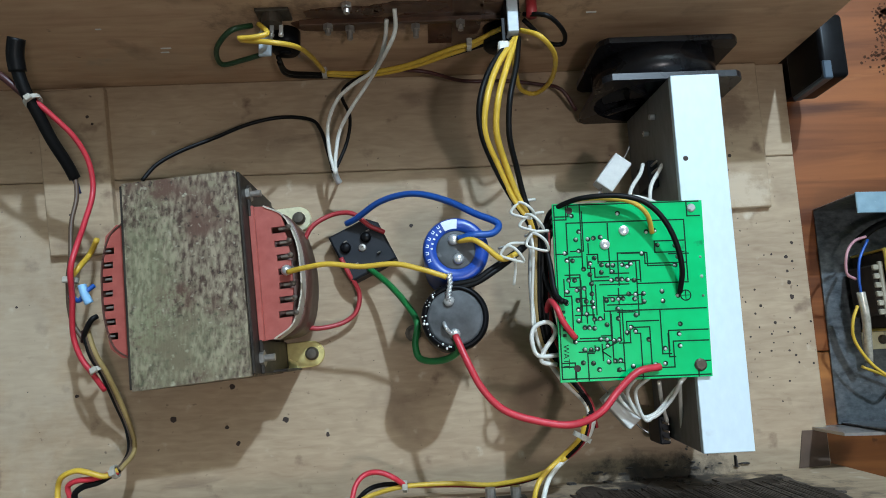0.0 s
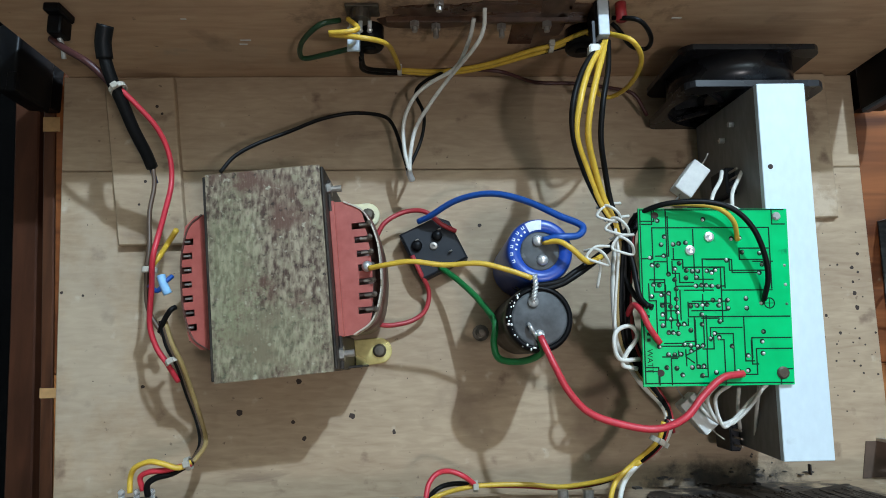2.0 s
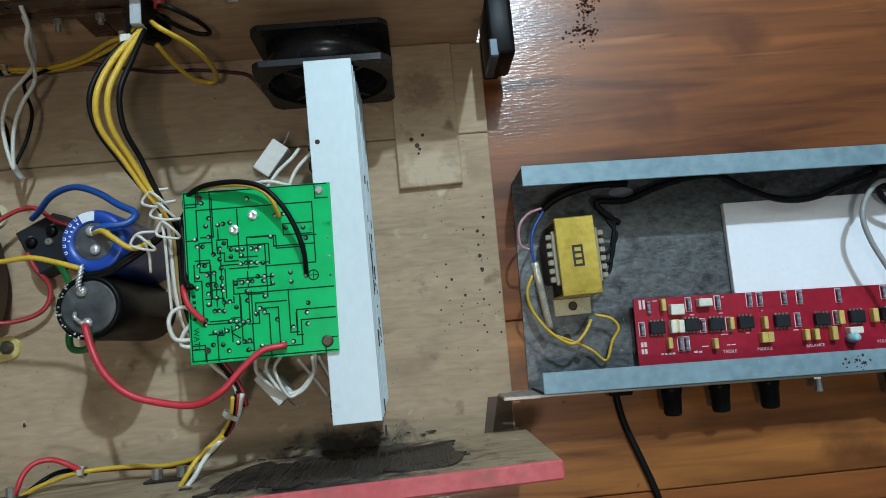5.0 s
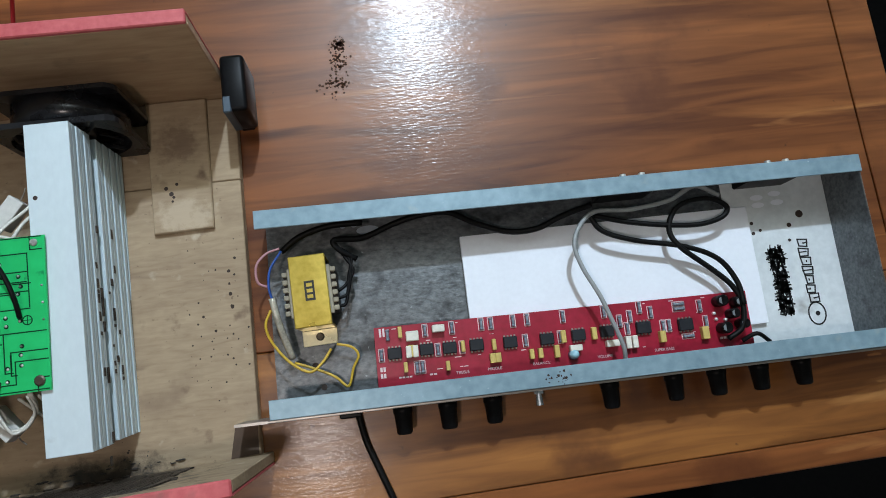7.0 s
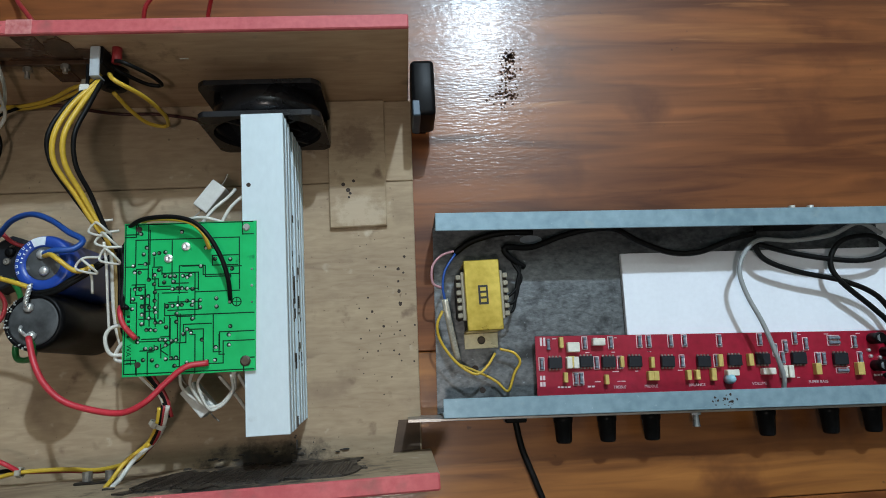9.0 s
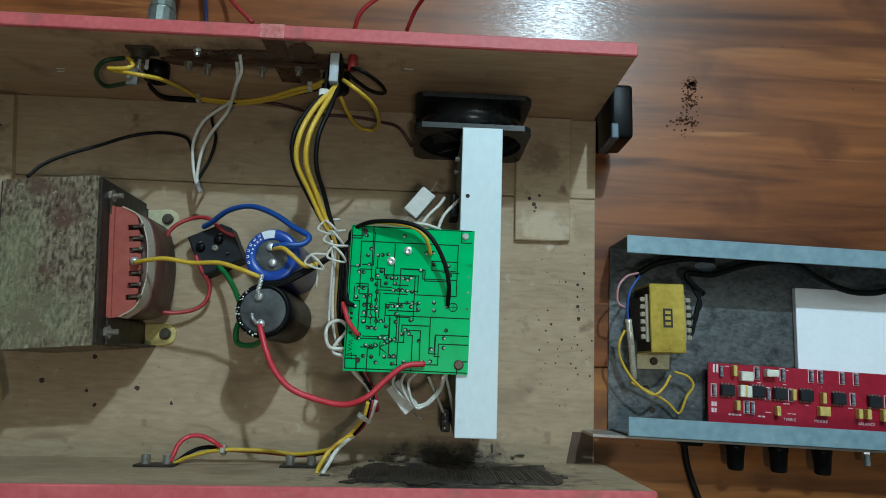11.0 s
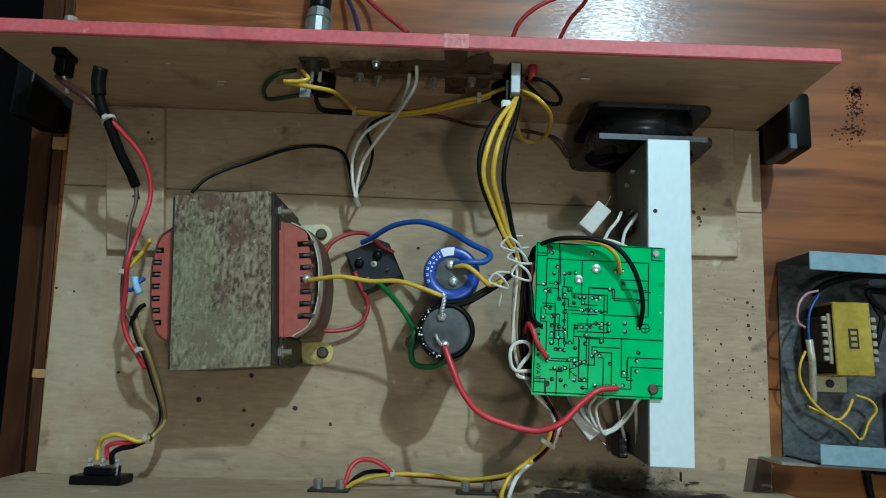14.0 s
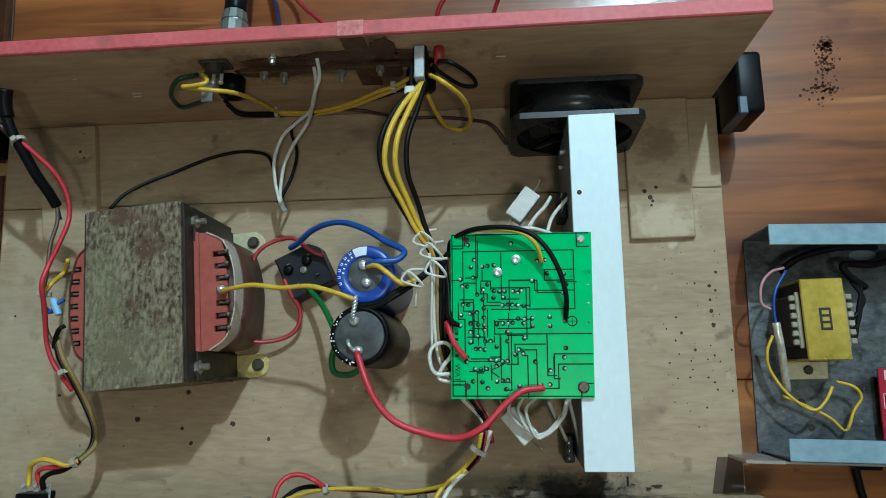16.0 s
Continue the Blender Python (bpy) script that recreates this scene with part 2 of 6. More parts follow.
M_FRONTPLATE = plain("bare_front_aluminium", (0.42, 0.39, 0.36), 0.40, 0.85, 0.05, 0.1)
M_CLIP = plain("blue_grey_clip", (0.05, 0.075, 0.10), 0.4, 0.2)
M_STRAP = plain("pale_grey_strap", (0.42, 0.46, 0.48), 0.5, 0.1)
M_YEL = plain("yellow_insulation", (0.62, 0.40, 0.035), 0.42)
M_RED = plain("dull_red_insulation", (0.36, 0.030, 0.035), 0.42)
M_REDB = plain("bright_red_insulation", (0.52, 0.030, 0.045), 0.42)
M_DRED = plain("dark_maroon_insulation", (0.06, 0.018, 0.016), 0.45)
M_DREDB = plain("crimson_insulation", (0.34, 0.025, 0.03), 0.4)
M_BLUE = plain("blue_insulation", (0.014, 0.075, 0.32), 0.38)
M_NAVY = plain("navy_insulation", (0.012, 0.022, 0.07), 0.4)
M_GREEN = plain("green_insulation", (0.012, 0.15, 0.035), 0.4)
M_DGREEN = plain("dark_green_insulation", (0.012, 0.05, 0.018), 0.4)
M_WHT = plain("white_insulation", (0.66, 0.65, 0.58), 0.5)
M_BRN = plain("brown_insulation", (0.09, 0.055, 0.032), 0.5)
M_TANW = plain("tan_insulation", (0.30, 0.21, 0.075), 0.5)
M_PALEBLUE = plain("pale_blue_sleeve", (0.25, 0.48, 0.72), 0.4)
M_GREYW = plain("grey_insulation", (0.30, 0.32, 0.32), 0.45)
M_PINK = plain("pink_insulation", (0.50, 0.25, 0.27), 0.45)
M_TAPE = plain("clear_tape", (0.46, 0.43, 0.35), 0.2, 0.35, 0.9, 0.45, 420)
M_WALL = plain("painted_room_wall", (0.40, 0.37, 0.31), 0.8)
M_FLOOR = material("dark_tile", (0.0015, 0.0015, 0.0015), (0.004, 0.0037, 0.0035), 0.8, 0, 120, 4, bump=0.05, spec=0.05)


def stain(m, place, size, colour, amount, scale=45.0):
    """A ragged stain of its own shape on a material, round a place in the world."""
    nt = m.node_tree
    L = nt.links.new
    b = nt.nodes["Principled BSDF"]
    before = b.inputs["Base Color"].links[0].from_socket
    geo = nt.nodes.new("ShaderNodeNewGeometry")
    mp = nt.nodes.new("ShaderNodeMapping")
    mp.vector_type = "TEXTURE"
    mp.inputs["Location"].default_value, mp.inputs["Scale"].default_value = place, size
    L(geo.outputs["Position"], mp.inputs["Vector"])
    far = nt.nodes.new("ShaderNodeVectorMath")
    far.operation = "LENGTH"
    L(mp.outputs[0], far.inputs[0])
    n = nt.nodes.new("ShaderNodeTexNoise")
    n.inputs["Scale"].default_value, n.inputs["Detail"].default_value, n.inputs["Roughness"].default_value = scale, 9, 0.7
    L(geo.outputs["Position"], n.inputs["Vector"])
    spread = nt.nodes.new("ShaderNodeMath")
    spread.operation = "MULTIPLY_ADD"
    spread.inputs[1].default_value, spread.inputs[2].default_value = 3.2, -1.6
    L(n.outputs["Fac"], spread.inputs[0])
    total = nt.nodes.new("ShaderNodeMath")
    total.operation = "ADD"
    L(far.outputs["Value"], total.inputs[0])
    L(spread.outputs[0], total.inputs[1])
    mr = nt.nodes.new("ShaderNodeMapRange")
    mr.inputs[1].default_value, mr.inputs[2].default_value = 1.15, 0.45
    mr.inputs[3].default_value, mr.inputs[4].default_value = 0.0, amount
    L(total.outputs[0], mr.inputs[0])
    mx = nt.nodes.new("ShaderNodeMix")
    mx.data_type = "RGBA"
    L(mr.outputs[0], mx.inputs[0])
    L(before, mx.inputs[6])
    mx.inputs[7].default_value = (*colour, 1)
    L(mx.outputs[2], b.inputs["Base Color"])


# dark smudge at the board's rear, rear panel tar, old glue, torn veneer and grime
stain(M_PLY, (0.165, -0.071, 0.0), (0.050, 0.014, 0.2), (0.030, 0.022, 0.016), 0.85, 70)
stain(M_PLY, (0.165, -0.071, 0.06), (0.075, 0.012, 0.06), (0.016, 0.014, 0.012), 0.95, 70)
stain(M_PLY, (0.229, 0.105, 0.0), (0.020, 0.014, 0.1), (0.55, 0.44, 0.31), 0.7, 90)
stain(M_PLY, (0.229, 0.160, 0.0), (0.014, 0.018, 0.1), (0.15, 0.09, 0.055), 0.6, 90)
stain(M_PLY, (-0.225, 0.02, 0.0), (0.03, 0.09, 0.1), (0.45, 0.38, 0.28), 0.4, 40)
stain(M_PLYLIFTED, (0.02, 0.193, 0.078), (0.09, 0.1, 0.020), (0.10, 0.055, 0.03), 0.75, 70)
stain(M_PLYLIFTED, (0.05, 0.193, 0.060), (0.012, 0.1, 0.035), (0.085, 0.045, 0.026), 0.8, 80)
stain(M_PLYLIFTED, (-0.14, 0.193, 0.030), (0.06, 0.1, 0.022), (0.40, 0.31, 0.21), 0.35, 60)
stain(M_CORE, (-0.104, 0.016, 0.072), (0.040, 0.026, 0.1), (0.37, 0.39, 0.22), 0.32, 300)
stain(M_CORE, (-0.120, 0.055, 0.072), (0.016, 0.040, 0.1), (0.34, 0.36, 0.20), 0.40, 300)


# ---- building helpers ----
def thing(name, label, category, x=0.0, y=0.0, z=0.0, rz=0.0, group="", kind=""):
    ob = new(name)
    ob.matrix_world = pose(x, y, z, 0, 0, rz)
    return tagged(ob, label, category, group, kind)


def part(name, bm, mat, parent=None, label="", smooth=False):
    me = bpy.data.meshes.new(name)
    bm.to_mesh(me)
    bm.free()
    me.materials.append(mat)
    if smooth:
        me.shade_auto(0.7) if hasattr(me, "shade_auto") else me.shade_smooth()
    ob = new(name, me)
    ob.parent = parent
    return tagged(ob, label) if label else ob


def again(ob, x, y, z, rz=0.0, parent=None):
    """One more object on the same mesh."""
    o = new(ob.name.split(".")[0], ob.data)
    o.parent = parent or ob.parent
    o.matrix_basis = pose(x, y, z, 0, 0, rz)
    return o


def box(bm, x0, x1, y0, y1, z0, z1, bevel=0.0, m=None, seg=1):
    v = bmesh.ops.create_cube(bm, size=1)["verts"]
    for a in v:
        a.co = Vector(((x0 + x1) / 2 + a.co.x * (x1 - x0), (y0 + y1) / 2 + a.co.y * (y1 - y0), (z0 + z1) / 2 + a.co.z * (z1 - z0)))
    if bevel:
        edges = list({e for a in v for e in a.link_edges})
        r = bmesh.ops.bevel(bm, geom=edges, offset=bevel, segments=seg, affect="EDGES", profile=0.5)
        v = list({a for f in r["faces"] for a in f.verts} | {a for a in v if a.is_valid})
    if m is not None:
        bmesh.ops.transform(bm, matrix=m, verts=v)
    return v


def cyl(bm, x, y, z0, z1, r, r2=None, seg=24, m=None):
    v = bmesh.ops.create_cone(bm, cap_ends=True, segments=seg, radius1=r, radius2=r if r2 is None else r2, depth=z1 - z0)["verts"]
    bmesh.ops.translate(bm, verts=v, vec=(x, y, (z0 + z1) / 2))
    if m is not None:
        bmesh.ops.transform(bm, matrix=m, verts=v)
    return v


def lathe(bm, profile, x=0.0, y=0.0, seg=32):
    """A turned solid from (radius, height) pairs."""
    rings = []
    for r, z in profile:
        if r < 1e-6:
            rings.append([bm.verts.new((x, y, z))])
        else:
            rings.append([bm.verts.new((x + r * math.cos(2 * math.pi * k / seg), y + r * math.sin(2 * math.pi * k / seg), z)) for k in range(seg)])
    for a, b in zip(rings, rings[1:]):
        for k in range(seg):
            n = (k + 1) % seg
            if len(a) == 1 and len(b) > 1:
                bm.faces.new((a[0], b[n], b[k]))
            elif len(b) == 1 and len(a) > 1:
                bm.faces.new((a[k], a[n], b[0]))
            elif len(a) > 1:
                bm.faces.new((a[k], a[n], b[n], b[k]))
    bmesh.ops.recalc_face_normals(bm, faces=bm.faces[:])


def prism(bm, pts, z0, z1, bevel=0.0):
    """A plate with the outline pts."""
    lo = [bm.verts.new((x, y, z0)) for x, y in pts]
    hi = [bm.verts.new((x, y, z1)) for x, y in pts]
    f = [bm.faces.new(lo[::-1]), bm.faces.new(hi)]
    for k in range(len(pts)):
        n = (k + 1) % len(pts)
        f.append(bm.faces.new((lo[k], lo[n], hi[n], hi[k])))
    bmesh.ops.recalc_face_normals(bm, faces=f)
    if bevel:
        bmesh.ops.bevel(bm, geom=list(f[1].edges), offset=bevel, segments=1, affect="EDGES")


def smooth_line(pts, step=6):
    """Catmull-Rom points through pts."""
    p = [Vector(a) for a in pts]
    p = [2 * p[0] - p[1]] + p + [2 * p[-1] - p[-2]]
    out = []
    for i in range(1, len(p) - 2):
        for k in range(step):
            t = k / step
            out.append(0.5 * (2 * p[i] + (p[i + 1] - p[i - 1]) * t + (2 * p[i - 1] - 5 * p[i] + 4 * p[i + 1] - p[i + 2]) * t * t
                              + (3 * p[i] - p[i - 1] - 3 * p[i + 1] + p[i + 2]) * t ** 3))
    return out + [p[-2]]


def tube(bm, pts, r, seg=8, step=6):
    line = smooth_line(pts, step)
    up, rings = Vector((0.13, 0.21, 0.97)), []
    for i, c in enumerate(line):
        d = (line[min(i + 1, len(line) - 1)] - line[max(i - 1, 0)]).normalized()
        s = d.cross(up)
        s = s.normalized() if s.length > 1e-4 else Vector((1, 0, 0))
        up = s.cross(d).normalized()
        rings.append([bm.verts.new(c + r * (math.cos(2 * math.pi * k / seg) * s + math.sin(2 * math.pi * k / seg) * up)) for k in range(seg)])
    for a, b in zip(rings, rings[1:]):
        for k in range(seg):
            bm.faces.new((a[k], a[(k + 1) % seg], b[(k + 1) % seg], b[k]))
    bm.faces.new(rings[0][::-1])
    bm.faces.new(rings[-1])
    bmesh.ops.recalc_face_normals(bm, faces=bm.faces[:])


def wire(name, label, mat, r, pts, group):
    """One insulated wire through points in millimetres, with slight unevenness."""
    rnd = random.Random(label + str(pts[0]))
    p = [Vector(a) / 1000 for a in pts]
    p = [p[0]] + [a + Vector((rnd.uniform(-1, 1), rnd.uniform(-1, 1), 0)) * 0.0003 for a in p[1:-1]] + [p[-1]]
    bm = bmesh.new()
    tube(bm, p, r / 1000, 8 if r > 1 else 6)
    ob = part(name, bm, mat, None, label, True)
    return tagged(ob, label, "wire" if name != "cable" else "cable", group)


def flat_line(bm, pts, w, z0, z1):
    """A low rib along pts."""
    for (ax, ay), (bx, by) in zip(pts, pts[1:]):
        d = Vector((bx - ax, by - ay, 0))
        if d.length < 1e-6:
            continue
        m = Matrix.Translation(((ax + bx) / 2, (ay + by) / 2, 0)) @ Matrix.Rotation(math.atan2(d.y, d.x), 4, "Z")
        box(bm, -d.length / 2 - w / 2, d.length / 2 + w / 2, -w / 2, w / 2, z0, z1, 0, m)


def screw_bm(r=0.0035, h=0.002):
    bm = bmesh.new()
    lathe(bm, [(0, 0), (r, 0), (r, h * 0.5), (r * 0.7, h), (0, h)], seg=12)
    box(bm, -r * 0.8, r * 0.8, -r * 0.12, r * 0.12, h * 0.95, h * 1.06)
    box(bm, -r * 0.12, r * 0.12, -r * 0.8, r * 0.8, h * 0.95, h * 1.06)
    return bm


# ---- the room and the table ----
def room():
    bm = bmesh.new()
    box(bm, -2.0, 2.4, -1.6, 2.6, -0.83, -0.76)
    tagged(part("floor", bm, M_FLOOR), "dark tiled floor below the table", "floor", kind="structure")
    for n, (a, b, c, d) in {"wall_north": (-2.0, 2.4, 2.6, 2.7), "wall_south": (-2.0, 2.4, -1.7, -1.6), "wall_east": (2.4, 2.5, -1.7, 2.7),
                            "wall_west": (-2.1, -2.0, -1.7, 2.7)}.items():
        bm = bmesh.new()
        box(bm, a, b, c, d, -0.83, 1.90)
        tagged(part(n, bm, M_WALL), "plain painted room wall", "wall", kind="structure")
    bm = bmesh.new()
    box(bm, -2.1, 2.5, -1.7, 2.7, 1.90, 1.98)
    tagged(part("ceiling", bm, M_WALL), "plain painted ceiling", "ceiling", kind="structure")


room()


def table():
    t = thing("table", "varnished reddish-brown wooden table with streaky grain", "table", 0, 0, -0.76)
    top = TABLE_Z + 0.76
    # border boards and broad inner boards, with fine joints between them
    def board(pts, name="plank", mat=M_TABLE):
        bm = bmesh.new()
        prism(bm, pts, top - 0.03, top, 0.0008)
        part(name, bm, mat, t)
    g = 0.0006
    board([(-0.2515, 0.0005), (0.765, 0.0005), (0.765, 0.70), (-0.2995, 0.70), (-0.2655, 0.1900)])
    # the near board takes the golden copy with the sheen in its colour
    board([(-0.2430, -0.118 + g), (0.765, -0.118 + g), (0.765, -0.0001), (-0.2515, -0.0001)], "plank", M_TABLESHEEN)
    board([(-0.2295, -0.137), (0.80, -0.137), (0.80, -0.118), (-0.2430, -0.118)])
    board([(0.7665, -0.1165), (0.80, -0.1165), (0.80, 0.70), (0.7665, 0.70)])
    # border board beside the cabinet, and a lower dark side rail past a groove
    board([(-0.2500, -0.137), (-0.2300, -0.137), (-0.2435, -0.1182), (-0.2660, 0.1900), (-0.3000, 0.70), (-0.3090, 0.70), (-0.2706, 0.149), (-0.2609, 0.018)], "border_board", M_BORDER)
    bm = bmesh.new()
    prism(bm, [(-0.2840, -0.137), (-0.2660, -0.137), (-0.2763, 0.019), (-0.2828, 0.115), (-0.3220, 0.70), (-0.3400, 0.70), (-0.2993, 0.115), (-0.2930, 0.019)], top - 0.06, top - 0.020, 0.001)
    part("side_rail", bm, M_DARKWOOD, t, "dark brown side rail")
    for pts in ([(-0.2712, 0.159), (-0.2600, 0.159), (-0.2610, 0.169), (-0.2719, 0.169)], [(-0.2586, -0.0144), (-0.2483, -0.0144), (-0.2488, -0.0083), (-0.2590, -0.0083)]):
        bm = bmesh.new()
        prism(bm, pts, top - 0.002, top + 0.0004)
        part("inlay_block", bm, M_TANWOOD, t, "pale tan inlaid block")
    for x in (-0.20, 0.74):
        for y in (-0.08, 0.62):
            bm = bmesh.new()
            box(bm, x - 0.03, x + 0.03, y - 0.03, y + 0.03, 0, top - 0.0301, 0.003)
            part("leg", bm, M_TABLE, t)
    # worn flecks in the varnish
    rnd = random.Random(5)
    bm = bmesh.new()
    for cx, cy, sx, sy, n in ((0.3535, 0.2325, 0.0028, 0.0026, 95), (0.352, 0.219, 0.0040, 0.005, 75), (0.349, 0.201, 0.006, 0.0035, 60), (0.345, 0.194, 0.006, 0.005, 16)):
        for k in range(n):
            x, y, r = rnd.gauss(cx, sx), rnd.gauss(cy, sy), rnd.uniform(0.0003, 0.0013)
            prism(bm, [(x + r * rnd.uniform(0.5, 1.2) * math.cos(a), y + r * rnd.uniform(0.5, 1.2) * math.sin(a)) for a in
                       [2 * math.pi * i / 7 for i in range(7)]], top - 0.0005, top + 0.00015)
    tagged(part("varnish_wear", bm, M_FLECK, t, "dark chipped flecks in the varnish"), kind="stuff")
    return t


table()


def ceiling_lamp():
    t = thing("ceiling_lamp", "small round white ceiling lamp holder", "lamp", LAMP[0], LAMP[1], 1.90)
    bm = bmesh.new()
    lathe(bm, [(0, 0), (0.06, 0), (0.055, -0.03), (0.03, -0.07), (0.02, -0.10), (0, -0.10)])
    part("holder", bm, M_CEMENT, t, smooth=True)


ceiling_lamp()


# Unseen rose, cord and holder, added to carry the fill bulb
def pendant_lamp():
    t = thing("pendant_lamp", "added fill lamp with a small white holder on a black cord", "lamp", FILL_PENDANT[0], FILL_PENDANT[1], 1.90)
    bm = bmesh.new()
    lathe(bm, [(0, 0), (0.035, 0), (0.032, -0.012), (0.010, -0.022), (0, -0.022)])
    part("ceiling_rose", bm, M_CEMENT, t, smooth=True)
    drop = FILL_PENDANT[2] + 0.11 - 1.90
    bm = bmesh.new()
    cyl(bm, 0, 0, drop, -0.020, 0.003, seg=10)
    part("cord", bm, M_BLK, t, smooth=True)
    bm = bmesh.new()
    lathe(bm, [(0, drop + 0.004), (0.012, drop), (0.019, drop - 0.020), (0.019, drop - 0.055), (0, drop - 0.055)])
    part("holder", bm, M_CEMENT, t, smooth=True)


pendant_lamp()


# ---- the wooden amplifier cabinet ----
def cabinet():
    t = thing("amplifier_cabinet", "open homemade plywood amplifier cabinet with red-painted panel edges", "cabinet", 0, 0, TABLE_Z)
    Z = -TABLE_Z
    # two boards butted along a seam
    for pts in ([(-0.2400, -0.079), (0.2685, -0.079), (0.2705, 0.1282), (-0.2515, 0.1282)], [(-0.2515, 0.1288), (0.2706, 0.1288), (0.2715, 0.193), (-0.2550, 0.193)]):
        bm = bmesh.new()
        prism(bm, pts, 0, Z, 0.0006)
        part("base_board", bm, M_PLY, t)
    # front panel
    bm = bmesh.new()
    box(bm, -0.252, 0.2695, 0.1932, 0.2000, 0, Z + 0.1078, 0.0006)
    fp = part("front_panel", bm, M_PLYLIFTED, t, "brown-stained inner face of the panel")
    bm = bmesh.new()
    box(bm, -0.252, 0.2695, 0.1928, 0.2018, Z + 0.1080, Z + 0.1113, 0.0007)
    part("painted_edge", bm, M_PINK_EDGE, fp, "faded red painted panel edge")
    bm = bmesh.new()
    box(bm, -0.252, 0.2695, 0.2003, 0.2016, 0.001, Z + 0.1078, 0.0003)
    part("painted_face", bm, M_PINK_EDGE, fp, "faded red painted outer face")
    for x0, x1, z0, z1, y0 in ((0.0325, 0.0465, 0.046, 0.1076, 0.19265), (0.0200, 0.0620, 0.0745, 0.0830, 0.19245)):
        bm = bmesh.new()
        box(bm, x0, x1, y0, 0.1933, Z + z0, Z + z1, 0.0002)
        part("tape_strip", bm, M_BROWNTAPE, fp, "strip of glossy brown tape")
    bm = bmesh.new()
    box(bm, 0.0320, 0.0470, 0.1926, 0.2020, Z + 0.1110, Z + 0.1116, 0.0002)
    part("tape_strip", bm, M_EDGETAPE, fp, "crumpled clear tape folded over the edge")
    # rear panel, slightly askew
    m = Matrix.Translation((0.0125, -0.0735, 0)) @ Matrix.Rotation(radians(1.15), 4, "Z")
    bm = bmesh.new()
    box(bm, -0.263, 0.263, -0.0075, -0.0005, 0, Z + 0.110, 0.0006, m)
    rp = part("rear_panel", bm, M_PLY, t)
    bm = bmesh.new()
    box(bm, -0.263, 0.263, -0.0094, -0.0001, Z + 0.1102, Z + 0.1135, 0.0010, m)
    part("painted_edge", bm, M_PINK_EDGE, rp, "scuffed pink painted panel edge")
    bm = bmesh.new()
    box(bm, -0.263, 0.263, -0.0092, -0.0078, 0.001, Z + 0.1100, 0.0003, m)
    part("painted_face", bm, M_PINK_EDGE, rp, "faded red painted outer face")
    # pale scratches on the inner face
    for x, z, w in ((-0.1225, 0.0505, 0.0030), (-0.1250, 0.0455, 0.0024), (0.1240, 0.0760, 0.0028), (-0.150, 0.075, 0.0015)):
        bm = bmesh.new()
        box(bm, x - w, x + w, 0.19285, 0.1934, Z + z - 0.0005, Z + z + 0.0005)
        part("scratch", bm, M_CEMENT, fp, "pale scratch")
    # nailed strips
    bm = bmesh.new()
    prism(bm, [(-0.2095, 0.079), (-0.168, 0.0795), (-0.1815, 0.1905), (-0.226, 0.1885)], Z, Z + 0.0060, 0.0008)
    st = part("wood_strip", bm, M_PLY, t)
    bm = bmesh.new()
    prism(bm, [(0.2080, 0.093), (0.2500, 0.0937), (0.2509, 0.1925), (0.2070, 0.1925)], Z, Z + 0.0042, 0.0008)
    st2 = part("wood_strip", bm, M_PLY, t)
    # thin dark brown patch in the rear right corner
    bm = bmesh.new()
    prism(bm, [(0.2485, -0.069), (0.2675, -0.068), (0.2680, -0.047), (0.2530, -0.047)], Z, Z + 0.0006)
    part("dark_corner_patch", bm, M_DARKPATCH, t, "dark brown corner of the board")
    # tar smeared along the rear joint and on the board
    rnd = random.Random(11)
    bm = bmesh.new()
    for k in range(18):
        x = rnd.uniform(0.120, 0.225)
        y = -0.0705 + 0.02 * x + abs(rnd.gauss(0, 0.0016))
        w = rnd.uniform(0.0006, 0.0030)
        n = 9
        prism(bm, [(x + w * rnd.uniform(0.7, 1.2) * math.cos(2 * math.pi * i / n), y + 0.3 * w * rnd.uniform(0.6, 1.2) * math.sin(2 * math.pi * i / n)) for i in
                   range(n)], Z - 0.0004, Z + rnd.uniform(0.0005, 0.0022))
    # the smeared sheet itself, with a ragged outline
    edge = [(0.098 + 0.128 * i / 22, 0.096) for i in range(23)] + [(0.228, 0.090 - 0.075 * i / 10) for i in range(11)] + [(0.222 - 0.120 * i / 22, 0.030 + 0.012 * math.sin(i * 0.9)) for i in range(23)] + [(0.102, 0.040 + 0.05 * i / 10) for i in range(11)]
    sheet = bmesh.new()
    prism(sheet, [(x + rnd.gauss(0, 0.0022), z + rnd.gauss(0, 0.0030)) for x, z in edge], -0.0010, 0.0007)
    sheet.transform(Matrix.Translation((0.0125, -0.0737, Z)) @ Matrix.Rotation(radians(1.15), 4, "Z") @ Matrix.Translation((-0.0125, 0, 0)) @ Matrix.Rotation(radians(90), 4, "X") @ Matrix.Diagonal((1, 1, -1, 1)))
    bmesh.ops.recalc_face_normals(sheet, faces=sheet.faces[:])
    part("tar_sheet", sheet, M_SOOT, t, "sheet of black tar on the rear panel")
    for k in range(70):
        x, w = 0.100 + 0.125 * (k + rnd.uniform(0.2, 0.8)) / 70, rnd.uniform(0.0003, 0.0007)
        y = -0.0735 + 0.02 * (x - 0.0125)
        box(bm, x - w, x + w, y - 0.0006, y + rnd.uniform(0.0008, 0.0012), Z + rnd.uniform(0.030, 0.055), Z + rnd.uniform(0.078, 0.097), 0.0002)
